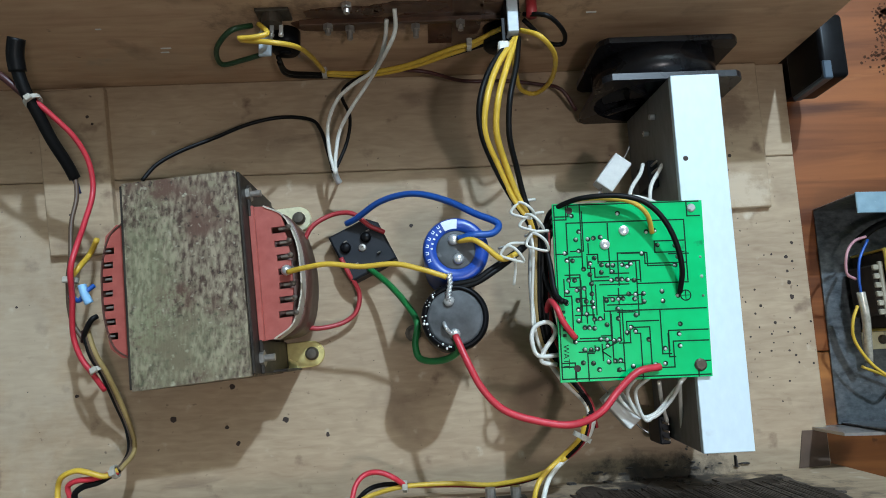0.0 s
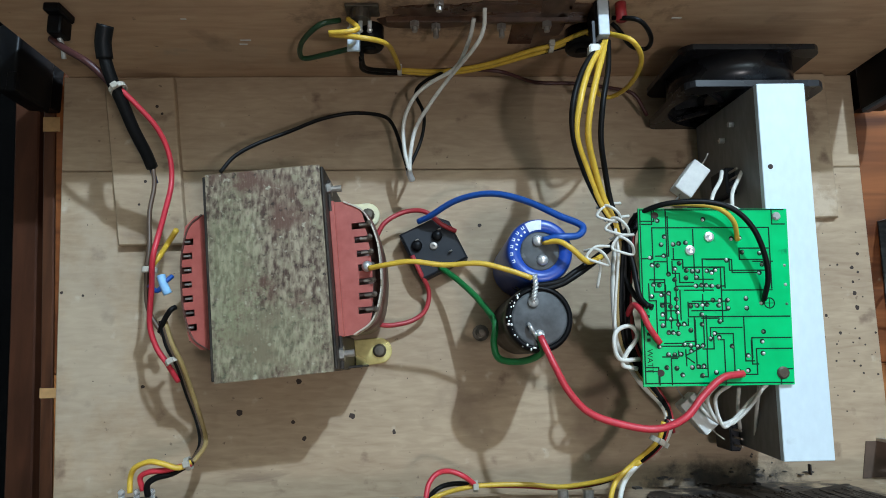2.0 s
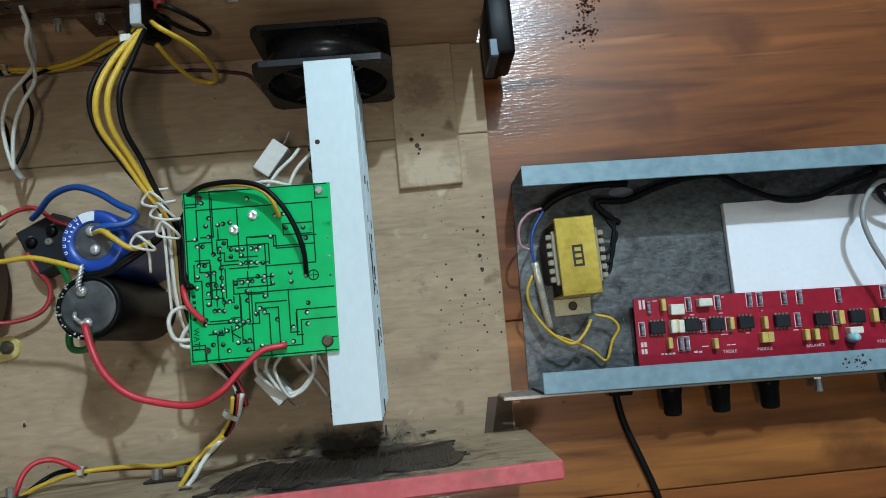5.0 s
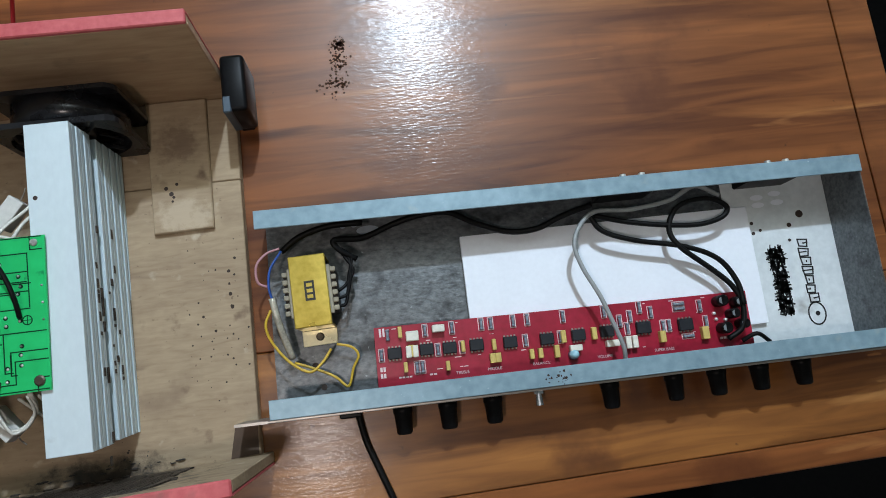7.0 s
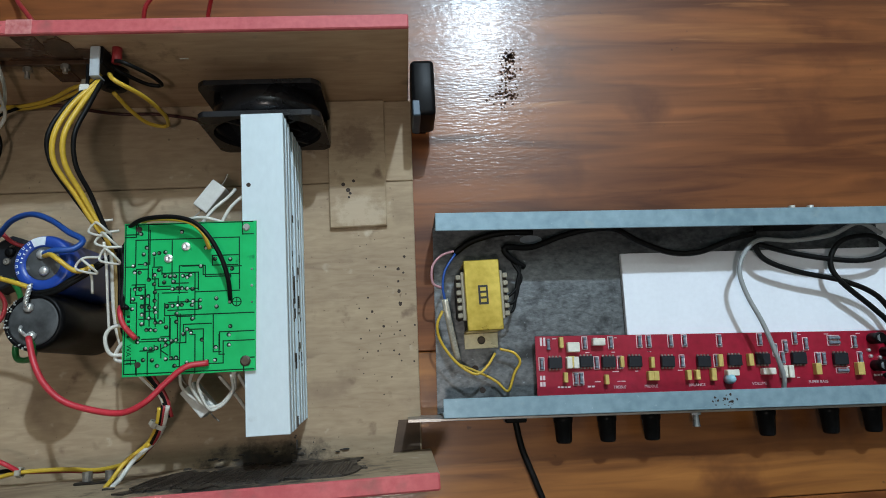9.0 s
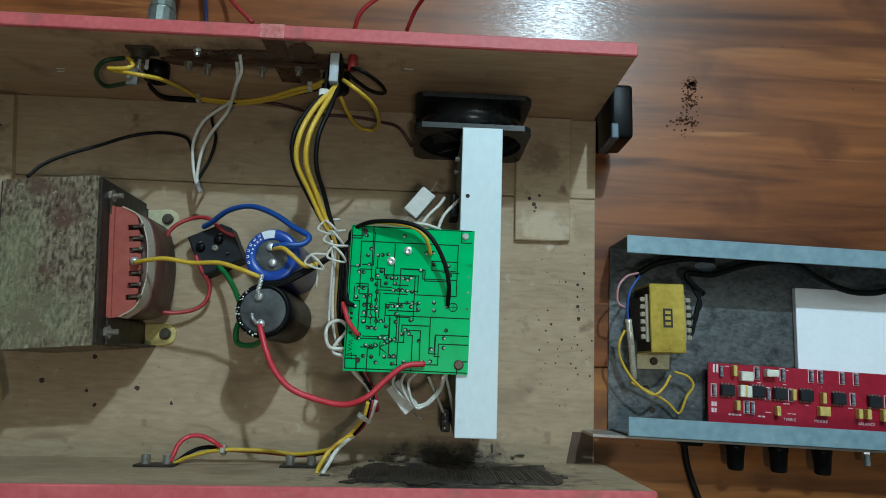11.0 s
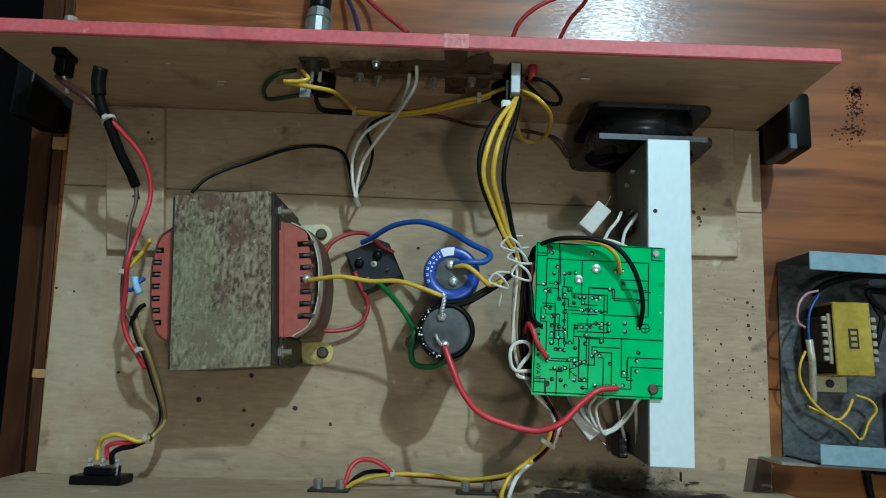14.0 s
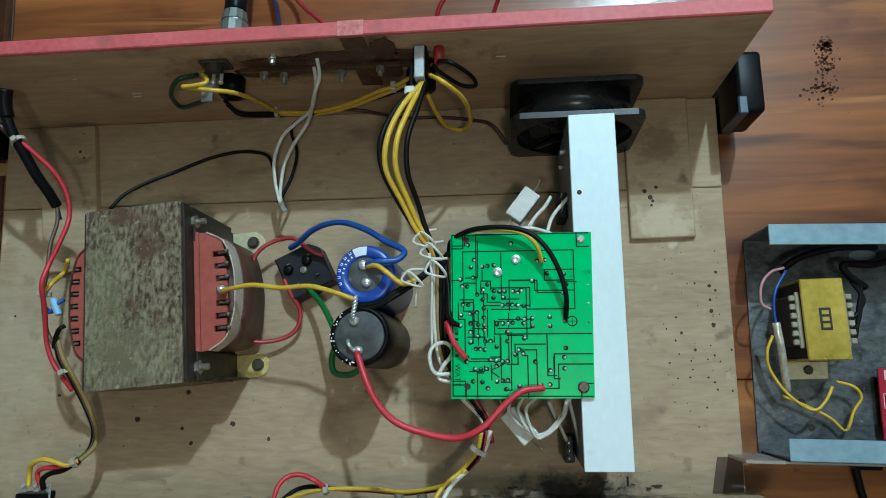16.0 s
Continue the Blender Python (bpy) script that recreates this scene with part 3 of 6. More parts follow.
    for k in range(60):
        x, z, w, h = min(max(rnd.gauss(0.16, 0.030), 0.085), 0.232), Z + rnd.uniform(0.0, 0.085), rnd.uniform(0.0008, 0.0036), rnd.uniform(0.0005, 0.0030)
        y = -0.0735 + 0.02 * (x - 0.0125)
        box(bm, x - w, x + w, y - 0.001, y + rnd.uniform(0.0001, 0.0008), max(Z, z - h), z + h, 0.0003, Matrix.Translation((x, 0, z)) @ Matrix.Rotation(rnd.uniform(-0.25, 0.25), 4, "Y") @ Matrix.Translation((-x, 0, -z)))
    tagged(part("tar_seal", bm, M_SOOT, t, "black tar smeared inside the rear panel"), kind="stuff")
    bm = bmesh.new()
    for k in range(14):
        x, y, w = rnd.gauss(0.185, 0.012), rnd.gauss(-0.062, 0.0045), rnd.uniform(0.0002, 0.0008)
        prism(bm, [(x + w * rnd.uniform(0.6, 1.2) * math.cos(2 * math.pi * i / 8), y + w * rnd.uniform(0.5, 1.1) * math.sin(2 * math.pi * i / 8)) for i in
                   range(8)], Z - 0.0004, Z + rnd.uniform(0.0004, 0.0012))
    tagged(part("tar_spatter", bm, M_SOOT, t, "black tar spatter on the board"), kind="stuff")
    # dark pin holes and spots
    bm = bmesh.new()
    named = [(-0.0636, -0.0271, 2.2), (-0.038, -0.037, 1.6), (0.017, 0.091, 1.5), (0.2617, 0.0703, 1.3), (0.2568, 0.0446, 1.7), (0.2566, 0.0519, 1.1),
             (0.2569, 0.0611, 1.4), (0.2576, 0.0355, 1.8), (0.2368, 0.0304, 1.2), (0.2448, 0.0195, 1.2), (-0.245, 0.0503, 1.2), (-0.1914, -0.0078, 1.3),
             (-0.1322, -0.0241, 2.6), (-0.0965, -0.0061, 2.0), (-0.0994, -0.0304, 1.4), (-0.2317, 0.0483, 1.0), (-0.0923, -0.0399, 1.6)]
    for k in range(40):
        named.append((rnd.uniform(0.225, 0.268), rnd.uniform(-0.03, 0.085), rnd.uniform(0.3, 0.9)))
    for k in range(70):
        named.append((rnd.uniform(-0.24, 0.26), rnd.uniform(-0.07, 0.12), rnd.uniform(0.15, 0.45)))
    for x, y, r in named:
        r *= 0.00085
        prism(bm, [(x + r * rnd.uniform(0.7, 1.25) * math.cos(2 * math.pi * i / 9), y + r * rnd.uniform(0.7, 1.25) * math.sin(2 * math.pi * i / 9)) for i in
                   range(9)], Z - 0.0005, Z + 0.00018)
    tagged(part("speckle", bm, M_SPOT, t, "scattered dark pin holes in the board"), kind="stuff")
    bm = bmesh.new()
    for x, y, r in ((-0.1905, 0.170, 1.1), (-0.187, 0.165, 0.9), (-0.195, 0.12, 1.0), (-0.198, 0.105, 0.8), (0.222, 0.1215, 1.7), (0.2185, 0.1260, 1.5), (0.2262, 0.1285, 1.2), (0.2225, 0.1160, 0.9), (0.2235, 0.1190, 1.1)):
        r *= 0.001
        prism(bm, [(x + r * math.cos(2 * math.pi * i / 9), y + r * math.sin(2 * math.pi * i / 9)) for i in range(9)], Z + 0.0035, Z + 0.00435 + (0.0018 if x < 0 else 0))
    tagged(part("nailing", bm, M_SPOT, t, "dark nail heads in the strips"), kind="stuff")
    return t


cabinet()


def corner_foot(x, y, side):
    """Black plastic corner with a bright clip, hanging on the panel's end."""
    t = thing("cabinet_corner", "black plastic cabinet corner with a dull chrome clip", "corner bracket", x, y, TABLE_Z, 0, "cabinet corners")
    bm = bmesh.new()
    x0, x1 = (0, 0.017) if side > 0 else (-0.015, 0)
    box(bm, x0, x1, -0.0315, 0.010, 0.014, 0.052, 0.003, None, 3)
    part("block", bm, M_BLKPLASTIC, t, smooth=True)
    bm = bmesh.new()
    x0, x1 = (0.0004, 0.0062) if side > 0 else (-0.0062, -0.0004)
    box(bm, x0, x1, -0.0325, -0.0205, 0.016, 0.0524, 0.0008)
    part("clip", bm, M_CLIP if side > 0 else M_BLKPLASTIC, t, "dull metal clip")
    bm = bmesh.new()
    x0, x1 = (0.002, 0.012) if side > 0 else (-0.012, -0.002)
    box(bm, x0, x1, -0.027, 0.006, 0, 0.0142, 0.001)
    part("foot", bm, M_BLKPLASTIC, t)


corner_foot(0.2712, 0.196, 1)
corner_foot(-0.2585, 0.1985, -1)


# ---- the large transformer ----
def transformer():
    t = thing("power_transformer", "large mains transformer with a rust-mottled laminated core", "transformer", -0.1000, 0.0530, 0, 5.1)
    W, L, H = 0.0305, 0.0550, 0.072
    rnd = random.Random(3)
    n, kinds = 44, []
    for k in range(n):
        if k < 5:
            bm = bmesh.new()
            d = rnd.uniform(-0.00015, 0.00015)
            box(bm, -W / n + 0.00001, W / n - 0.00001, -L + d, L + d, 0.001, H + rnd.uniform(-0.00008, 0.00004))
            kinds.append(part("lamination", bm, M_CORE, t, "rust-mottled steel lamination" if k == 0 else ""))
            kinds[-1].location.x = -W + 2 * W * (k + 0.5) / n
        else:
            again(kinds[rnd.randrange(5)], -W + 2 * W * (k + 0.5) / n, 0, 0)
    bm = bmesh.new()
    box(bm, W + 0.0002, W + 0.0018, -L * 0.985, L * 0.985, 0.0, H - 0.001, 0.0004)
    part("end_frame", bm, M_STEELDARK, t, "dark steel end frame")
    bm = bmesh.new()
    box(bm, -W - 0.0018, -W - 0.0002, -L * 0.985, L * 0.985, 0.0, H - 0.001, 0.0004)
    part("end_frame", bm, M_STEELDARK, t, "dark steel end frame")
    for s in (1, -1):
        # wound coil end; the one towards the cabinet's side is flatter
        q = 1.0 if s > 0 else 0.72
        pts = [(s * (W + a * q), b) for a, b in ((0.0028, -0.036), (0.018, -0.034), (0.0255, -0.024), (0.029, 0.0), (0.0255, 0.024), (0.018, 0.034), (0.0028, 0.036))]
        sm = smooth_line([(a, b, 0) for a, b in pts], 4)
        bm = bmesh.new()
        prism(bm, [(p.x, p.y) for p in sm], 0.012, 0.047, 0.001)
        part("winding", bm, M_PAPER, t, "tape-wrapped copper winding", True)
        # flange with slots for the lugs
        out = 0.0225 if s > 0 else 0.0195
        bm = bmesh.new()
        pts = [(W + 0.002, -0.0375), (W + out * 0.55, -0.0365), (W + out * 0.85, -0.031)]
        for k in range(7):
            y = -0.0235 + 0.0078 * k
            e = W + out - 0.0002 * (k - 3) ** 2
            pts += [(e, y - 0.0026), (e - 0.0075 * q, y - 0.0026), (e - 0.0075 * q, y + 0.0010), (e, y + 0.0010)]
        pts += [(W + out * 0.85, 0.031), (W + out * 0.55, 0.0365), (W + 0.002, 0.0375)]
        prism(bm, [(s * a, b) for a, b in pts], 0.0555, 0.0575)
        box(bm, *sorted((s * (W + 0.0019), s * (W + 0.005))), -0.0375, 0.0375, 0.0575, 0.0598, 0.0004)
        part("bobbin_flange", bm, M_BOBBIN, t, "brick-red plastic bobbin flange")
        # paper rim
        rim = [(s * (W + a * q), b) for a, b in ((0.010, -0.0368), (0.0205, -0.030), (0.0262, -0.015), (0.0272, 0.0), (0.0262, 0.015), (0.0205, 0.030), (0.010, 0.0368))]
        bm = bmesh.new()
        for a, b in zip(smooth_line([(*p, 0) for p in rim], 5), smooth_line([(*p, 0) for p in rim], 5)[1:]):
            m = Matrix.Translation(((a.x + b.x) / 2, (a.y + b.y) / 2, 0)) @ Matrix.Rotation(math.atan2(b.y - a.y, b.x - a.x), 4, "Z")
            h = (b - a).length / 2 + 0.0002
            box(bm, -h, h, -0.0004, 0.0004, 0.046, 0.0585, 0, m)
        part("paper_rim", bm, M_RIMTAPE if s > 0 else M_PAPER, t, "insulation paper rim")
        # lugs
        for k in range(7):
            y = -0.0242 + 0.0078 * k
            bm = bmesh.new()
            x0 = W + out - 0.0030
            if s < 0:
                box(bm, *sorted((s * (x0 - 0.0022), s * (x0 + 0.0016))), y - 0.0006, y + 0.0006, 0.0556, 0.0574, 0.0002)
                part("lug", bm, M_TIN, t)
                continue
            box(bm, *sorted((s * (x0 - 0.0022), s * (x0 + 0.0042))), y - 0.0008, y + 0.0008, 0.0562, 0.0592, 0.0003)
            lathe(bm, [(0, 0.0585), (0.0016, 0.0588), (0.0014, 0.0605), (0, 0.0615)], s * (x0 + 0.0034), y + rnd.uniform(-0.0008, 0.0008), 8)
            part("lug", bm, M_LUG, t, "tarnished solder lug" if k == 0 and s > 0 else "")
    bm = bmesh.new()
    lathe(bm, [(0, 0.0592), (0.0026, 0.0598), (0.0030, 0.0620), (0.0020, 0.0642), (0, 0.0650)], 0.0508, -0.0012, 12)
    part("solder_blob", bm, M_SOLDER, t, "bright blob of solder on the wired lug", True)
    # feet and clamp bolts on the right end frame
    for y, f in ((0.0405, 1), (-0.0455, -1)):
        bm = bmesh.new()
        box(bm, W + 0.0019, W + 0.0036, y - 0.009, y + 0.009, 0.0, 0.060, 0.0004)
        box(bm, W + 0.0019, W + 0.0115, y - 0.009, y - 0.0076, 0.0, 0.040, 0.0004)
        br = part("mounting_bracket", bm, M_STEELDARK, t, "dark steel mounting bracket")
        bm = bmesh.new()
        pts = [(W + 0.0037, y - 0.0080), (W + 0.0185, y - 0.0080)] + [(W + 0.0185 + 0.0080 * math.cos(a), y + 0.0080 * math.sin(a)) for a in
                                                                   [radians(-75 + 15 * k) for k in range(11)]] + [(W + 0.0185, y + 0.0080), (W + 0.0037, y + 0.0080)]
        prism(bm, pts, 0.0, 0.0022, 0.0004)
        part("foot", bm, M_BRASS if f > 0 else M_GILT, br, "pale plated foot" if f > 0 else "golden plated foot")
        bm = bmesh.new()
        lathe(bm, [(0, 0.0022), (0.0042, 0.0022), (0.0042, 0.004), (0.003, 0.0056), (0, 0.0058)], W + 0.0190, y, 12)
        part("screw", bm, M_SCREW, br, "rusty screw head")
    for y in (0.0445, -0.0465):
        bm = bmesh.new()
        m = Matrix.Translation((W + 0.0016, y, 0.058)) @ Matrix.Rotation(radians(90), 4, "Y")
        cyl(bm, 0, 0, 0, 0.0024, 0.0044, seg=6, m=m)
        cyl(bm, 0, 0, 0.0024, 0.0078, 0.0019, seg=10, m=m)
        part("clamp_bolt", bm, M_TIN, t, "bright clamp bolt and nut")


transformer()


# ---- rectifier and capacitors ----
def rectifier():
    t = thing("bridge_rectifier", "black square bridge rectifier with solder lugs", "rectifier", -0.0128, 0.0750, 0, 26)
    h = 0.0158
    bm = bmesh.new()
    prism(bm, [(-h, -h), (h, -h), (h, h - 0.006), (h - 0.006, h), (-h, h)], 0.0, 0.016, 0.0012)
    part("body", bm, M_EPOXY, t, "black epoxy body")
    bm = bmesh.new()
    lathe(bm, [(0, 0.0158), (0.0026, 0.0160), (0.0022, 0.0172), (0.0009, 0.0174), (0, 0.0168)], seg=16)
    part("mounting_screw", bm, M_TIN, t, "central mounting screw")
    for a in range(4):
        x, y = 0.0108 * math.cos(radians(45 + 90 * a)), 0.0108 * math.sin(radians(45 + 90 * a))
        bm = bmesh.new()
        box(bm, x - 0.0012, x + 0.0012, y - 0.0004, y + 0.0004, 0.0158, 0.0190, 0.0002)
        part("lug", bm, M_TIN, t)
    for a in (1, 0):
        x, y = 0.0098 * math.cos(radians(45 + 90 * a)), 0.0098 * math.sin(radians(45 + 90 * a))
        bm = bmesh.new()
        lathe(bm, [(0, 0.0158), (0.0034, 0.0158), (0.0033, 0.0180), (0.0024, 0.0190), (0, 0.0191)], x - 0.0022, y - 0.0022, 14)
        part("lug_sleeve", bm, M_BLKPLASTIC, t, "glossy black lug sleeve", True)


rectifier()


def capacitor(x, y, h, sleeve, label, blue):
    t = thing("electrolytic_capacitor", label, "capacitor", x, y, 0, 0, "filter capacitors")
    R = 0.0176
    bm = bmesh.new()
    lathe(bm, [(0, 0), (R, 0), (R, h - 0.0035), (R - 0.0006, h - 0.0012), (R - 0.0018, h), (R * (0.60 if blue else 0.83), h - 0.0004), (R * (0.58 if blue else 0.81), h - 0.0016)], seg=48)
    part("can", bm, sleeve, t, "shrink-sleeved can", True)
    bm = bmesh.new()
    r = R * (0.60 if blue else 0.83)
    lathe(bm, [(r, h - 0.003), (r, h - 0.0012), (r * 0.9, h - 0.0009), (0, h - 0.0009)], seg=40)
    part("top_disc", bm, M_CAPTOP, t, "dusty grey sealing disc", True)
    spots = ((-0.001, 0.0055), (0.0012, -0.0048)) if blue else ((-0.003, 0.0085), (-0.0005, -0.0085))
    for px, py in spots:
        bm = bmesh.new()
        lathe(bm, [(0, h - 0.001), (0.0030, h - 0.001), (0.0028, h + 0.0006), (0.0016, h + 0.0016), (0, h + 0.0018)], px, py, 14)
        part("terminal", bm, M_SOLDER, t, "solder-covered terminal", True)
    rnd = random.Random(8)
    if blue:
        for a0, a1 in ((86, 118),):
            bm = bmesh.new()
            arc = [radians(a0 + (a1 - a0) * k / 6) for k in range(7)]
            prism(bm, [(R * 0.93 * math.cos(a), R * 0.93 * math.sin(a)) for a in arc] + [(R * 0.64 * math.cos(a), R * 0.64 * math.sin(a)) for a in arc[::-1]], h - 0.0006, h + 0.00012)
            part("white_mark", bm, M_LABELWHITE, t, "pale printed field")
        for k in range(6):
            bm = bmesh.new()
            a = radians(126 + 15 * k)
            m = Matrix.Rotation(a, 4, "Z") @ Matrix.Translation((R * 0.86, 0, 0))
            box(bm, -0.0008, 0.0008, -0.0008, -0.0004, h - 0.0006, h + 0.00015, 0, m)
            box(bm, -0.0008, 0.0008, 0.0004, 0.0008, h - 0.0006, h + 0.00015, 0, m)
            box(bm, -0.0008, -0.0004, -0.0004, 0.0004, h - 0.0006, h + 0.00015, 0, m)
            part("print_bar", bm, M_LABELWHITE, t)
        for k in range(5):
            bm = bmesh.new()
            m = Matrix.Rotation(radians(128 + 12 * k), 4, "Z") @ Matrix.Translation((R * 0.72, 0, 0))
            box(bm, -0.0006, 0.0006, -0.0004, 0.0004, h - 0.0008, h + 0.0001, 0, m)
            part("print_bar", bm, M_LABELWHITE, t)
    else:
        bm = bmesh.new()
        for k in range(26):
            a, q = radians(rnd.uniform(120, 260)), R * rnd.uniform(0.84, 0.97)
            w = rnd.uniform(0.0003, 0.0010)
            lathe(bm, [(0, h - 0.0012), (w, h - 0.0010), (w * 0.6, h + 0.0003), (0, h + 0.0004)], q * math.cos(a), q * math.sin(a), 6)
        tagged(part("solder_crumbs", bm, M_SOLDER, t, "crumbs of solder on the rim"), kind="stuff")


capacitor(0.0425, 0.0617, 0.0755, M_SLEEVE, "tall blue electrolytic capacitor standing on the board", True)
capacitor(0.0405, 0.0262, 0.0785, M_BLKPLASTIC, "tall black electrolytic capacitor standing on the board", False)


def solder_bridge():
    bm = bmesh.new()
    line = smooth_line([(0.0385, 0.0485, 0.0795), (0.0385, 0.043, 0.0815), (0.0375, 0.038, 0.0815), (0.0375, 0.0345, 0.0795)], 6)
    for turn in (0.0, math.pi):
        tube(bm, [p + Vector((0.0008 * math.cos(1.3 * i + turn), 0, 0.0008 * math.sin(1.3 * i + turn))) for i, p in enumerate(line)], 0.0008, 6, 2)
    ob = part("wire_link", bm, M_SOLDER, None, "twisted bare solder-coated link", True)
    tagged(ob, "twisted bare solder-coated link between the capacitors", "wire")
    bm = bmesh.new()
    tube(bm, [(0.038, 0.0175, 0.079), (0.0355, 0.021, 0.0815), (0.0345, 0.0235, 0.0795)], 0.0011, 8)
    tagged(part("wire_link", bm, M_SOLDER, None, "", True), "bare soldered wire end on the black capacitor", "wire")


solder_bridge()


def loose_bolt():
    t = thing("board_bolt", "rusty bolt with a washer fixed in the board", "bolt", 0.0163, 0.0222, 0)
    bm = bmesh.new()
    lathe(bm, [(0, 0), (0.0052, 0), (0.0052, 0.0012), (0.0030, 0.0013), (0.0030, 0.0045), (0.0018, 0.0047), (0.0018, 0.0075), (0, 0.0075)], seg=12)
    part("bolt", bm, M_SCREW, t)


loose_bolt()


# ---- heat sink, fan and power amplifier board ----
SINK_LEAN = 3.1    # the heat sink and the board screwed to it slope down towards the rear panel


def heat_sink():
    t = thing("heat_sink", "long pale aluminium heat sink with stacked horizontal fins", "heat sink", 0.1758, 0.0562, -0.0032, 0.45)
    t.matrix_world = pose(0.1758, 0.0562, -0.0032, SINK_LEAN, 0, 0.45)
    L = 0.0993
    # the mounting face is a darker grey than the fins
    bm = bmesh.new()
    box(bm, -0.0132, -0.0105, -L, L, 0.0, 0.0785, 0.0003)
    part("back_plate", bm, M_ALUDARK, t, "darker grey mounting face")
    zs = [0.0772, 0.0720, 0.0668, 0.0616, 0.0564, 0.0512, 0.0400, 0.0345, 0.0290, 0.0235, 0.0180, 0.0125, 0.0070, 0.0]
    for k, z in enumerate(zs):
        bm = bmesh.new()
        hi = 0.0024 if k == 0 else 0.0036
        lo = -0.0133 if k == 0 else -0.0104
        box(bm, lo, 0.0130 - (0.0004 if k % 2 else 0), -L + (0.001 if k > 5 else 0), L if k < 6 else L - 0.0005, z, z + hi + (0.0014 if k == 0 else 0), 0.0003)
        part("fin", bm, M_ALU, t)
    bm = bmesh.new()
    lathe(bm, [(0, 0.0808), (0.0014, 0.0808), (0.0014, 0.08115), (0, 0.0811)], -0.0090, 0.0535, 12)
    part("drilled_hole", bm, M_SPOT, t, "small dark drilled hole")
    for y, z in ((0.0855, 0.052), (0.0795, 0.039)):
        bm = bmesh.new()
        cyl(bm, 0, 0, 0, 0.0030, 0.0017, seg=10, m=Matrix.Translation((-0.0134, y, z)) @ Matrix.Rotation(radians(-90), 4, "Y"))
        part("screw_tip", bm, M_SOLDER, t, "bright screw tip")
    rnd = random.Random(21)
    bm = bmesh.new()
    for k in range(42):
        z, y, w = rnd.choice(zs[4:9]), rnd.gauss(-0.030, 0.026), rnd.uniform(0.0008, 0.0034)
        box(bm, 0.0124, 0.0133, y - w, y + w, z - 0.0005, z + 0.0021, 0.0002)
    tagged(part("grime", bm, M_SOOT, t, "black grime on the fin edges"), kind="stuff")


heat_sink()


def fan():
    t = thing("cooling_fan", "square black plastic cooling fan standing behind the heat sink", "fan", 0.1695, 0.1680, 0, 0)
    w, h, c = 0.0405, 0.070, 0.035
    def ring_frame(y0, y1):
        bm = bmesh.new()
        n = 96
        outer, inner = [], []
        for k in range(n):
            a = 2 * math.pi * k / n
            ca, sa = math.cos(a), math.sin(a)
            q = 1 / max(abs(ca) / w, abs(sa) / (h / 2))
            rr = min(q, 0.0500)
            outer.append((rr * ca, rr * sa + c))
            inner.append((0.0345 * ca * 1.06, 0.0325 * sa + c))
        rows = [[bm.verts.new((x, y, z)) for x, z in p] for y in (y0, y1) for p in (outer, inner)]
        for k in range(n):
            j = (k + 1) % n
            bm.faces.new((rows[0][k], rows[0][j], rows[1][j], rows[1][k]))
            bm.faces.new((rows[2][k], rows[3][k], rows[3][j], rows[2][j]))
            bm.faces.new((rows[0][k], rows[2][k], rows[2][j], rows[0][j]))
            bm.faces.new((rows[1][k], rows[1][j], rows[3][j], rows[3][k]))
        bmesh.ops.recalc_face_normals(bm, faces=bm.faces[:])
        return bm
    part("front_flange", ring_frame(-0.0130, -0.0092), M_FANBLACK, t)
    part("back_flange", ring_frame(0.0092, 0.0125), M_FANBLACK, t)
    bm = bmesh.new()
    n = 48
    for y0, y1 in ((-0.0093, 0.0093),):
        ro = [[bm.verts.new((r * 1.06 * math.cos(2 * math.pi * k / n), y, r * math.sin(2 * math.pi * k / n) + c)) for k in range(n)] for y, r in
              ((y0, 0.0345), (y1, 0.0345), (y1, 0.0326), (y0, 0.0326))]
        for a in range(4):
            b = (a + 1) % 4
            for k in range(n):
                bm.faces.new((ro[a][k], ro[a][(k + 1) % n], ro[b][(k + 1) % n], ro[b][k]))
    bmesh.ops.recalc_face_normals(bm, faces=bm.faces[:])
    part("barrel", bm, M_FANBLACK, t, "glossy round fan barrel", True)
    m = Matrix.Translation((0, 0, c)) @ Matrix.Rotation(radians(90), 4, "X")
    bm = bmesh.new()
    cyl(bm, 0, 0, -0.009, 0.009, 0.0145, seg=28, m=m)
    hub = part("hub", bm, M_FANBLACK, t, smooth=True)
    for k in range(7):
        bm = bmesh.new()
        mm = m @ Matrix.Rotation(2 * math.pi * k / 7, 4, "Z") @ Matrix.Translation((0.023, 0, 0)) @ Matrix.Rotation(radians(38), 4, "X")
        box(bm, -0.009, 0.009, -0.0085, 0.0085, -0.0006, 0.0006, 0.0003, mm)
        part("blade", bm, M_FANBLACK, hub)
    for k in range(4):
        bm = bmesh.new()
        mm = m @ Matrix.Rotation(math.pi / 4 + math.pi * k / 2, 4, "Z")
        box(bm, 0.012, 0.035, -0.0014, 0.0014, 0.0095, 0.0120, 0.0003, mm)
        part("strut", bm, M_FANBLACK, t)


fan()

BOARD = thing("amplifier_board", "green power amplifier circuit board mounted solder side up", "circuit board", 0.0932, 0.0825, 0.0811, -0.3)
BOARD.matrix_world = pose(0.0932, 0.0825, 0.0811, 3.6, 0, -0.3)


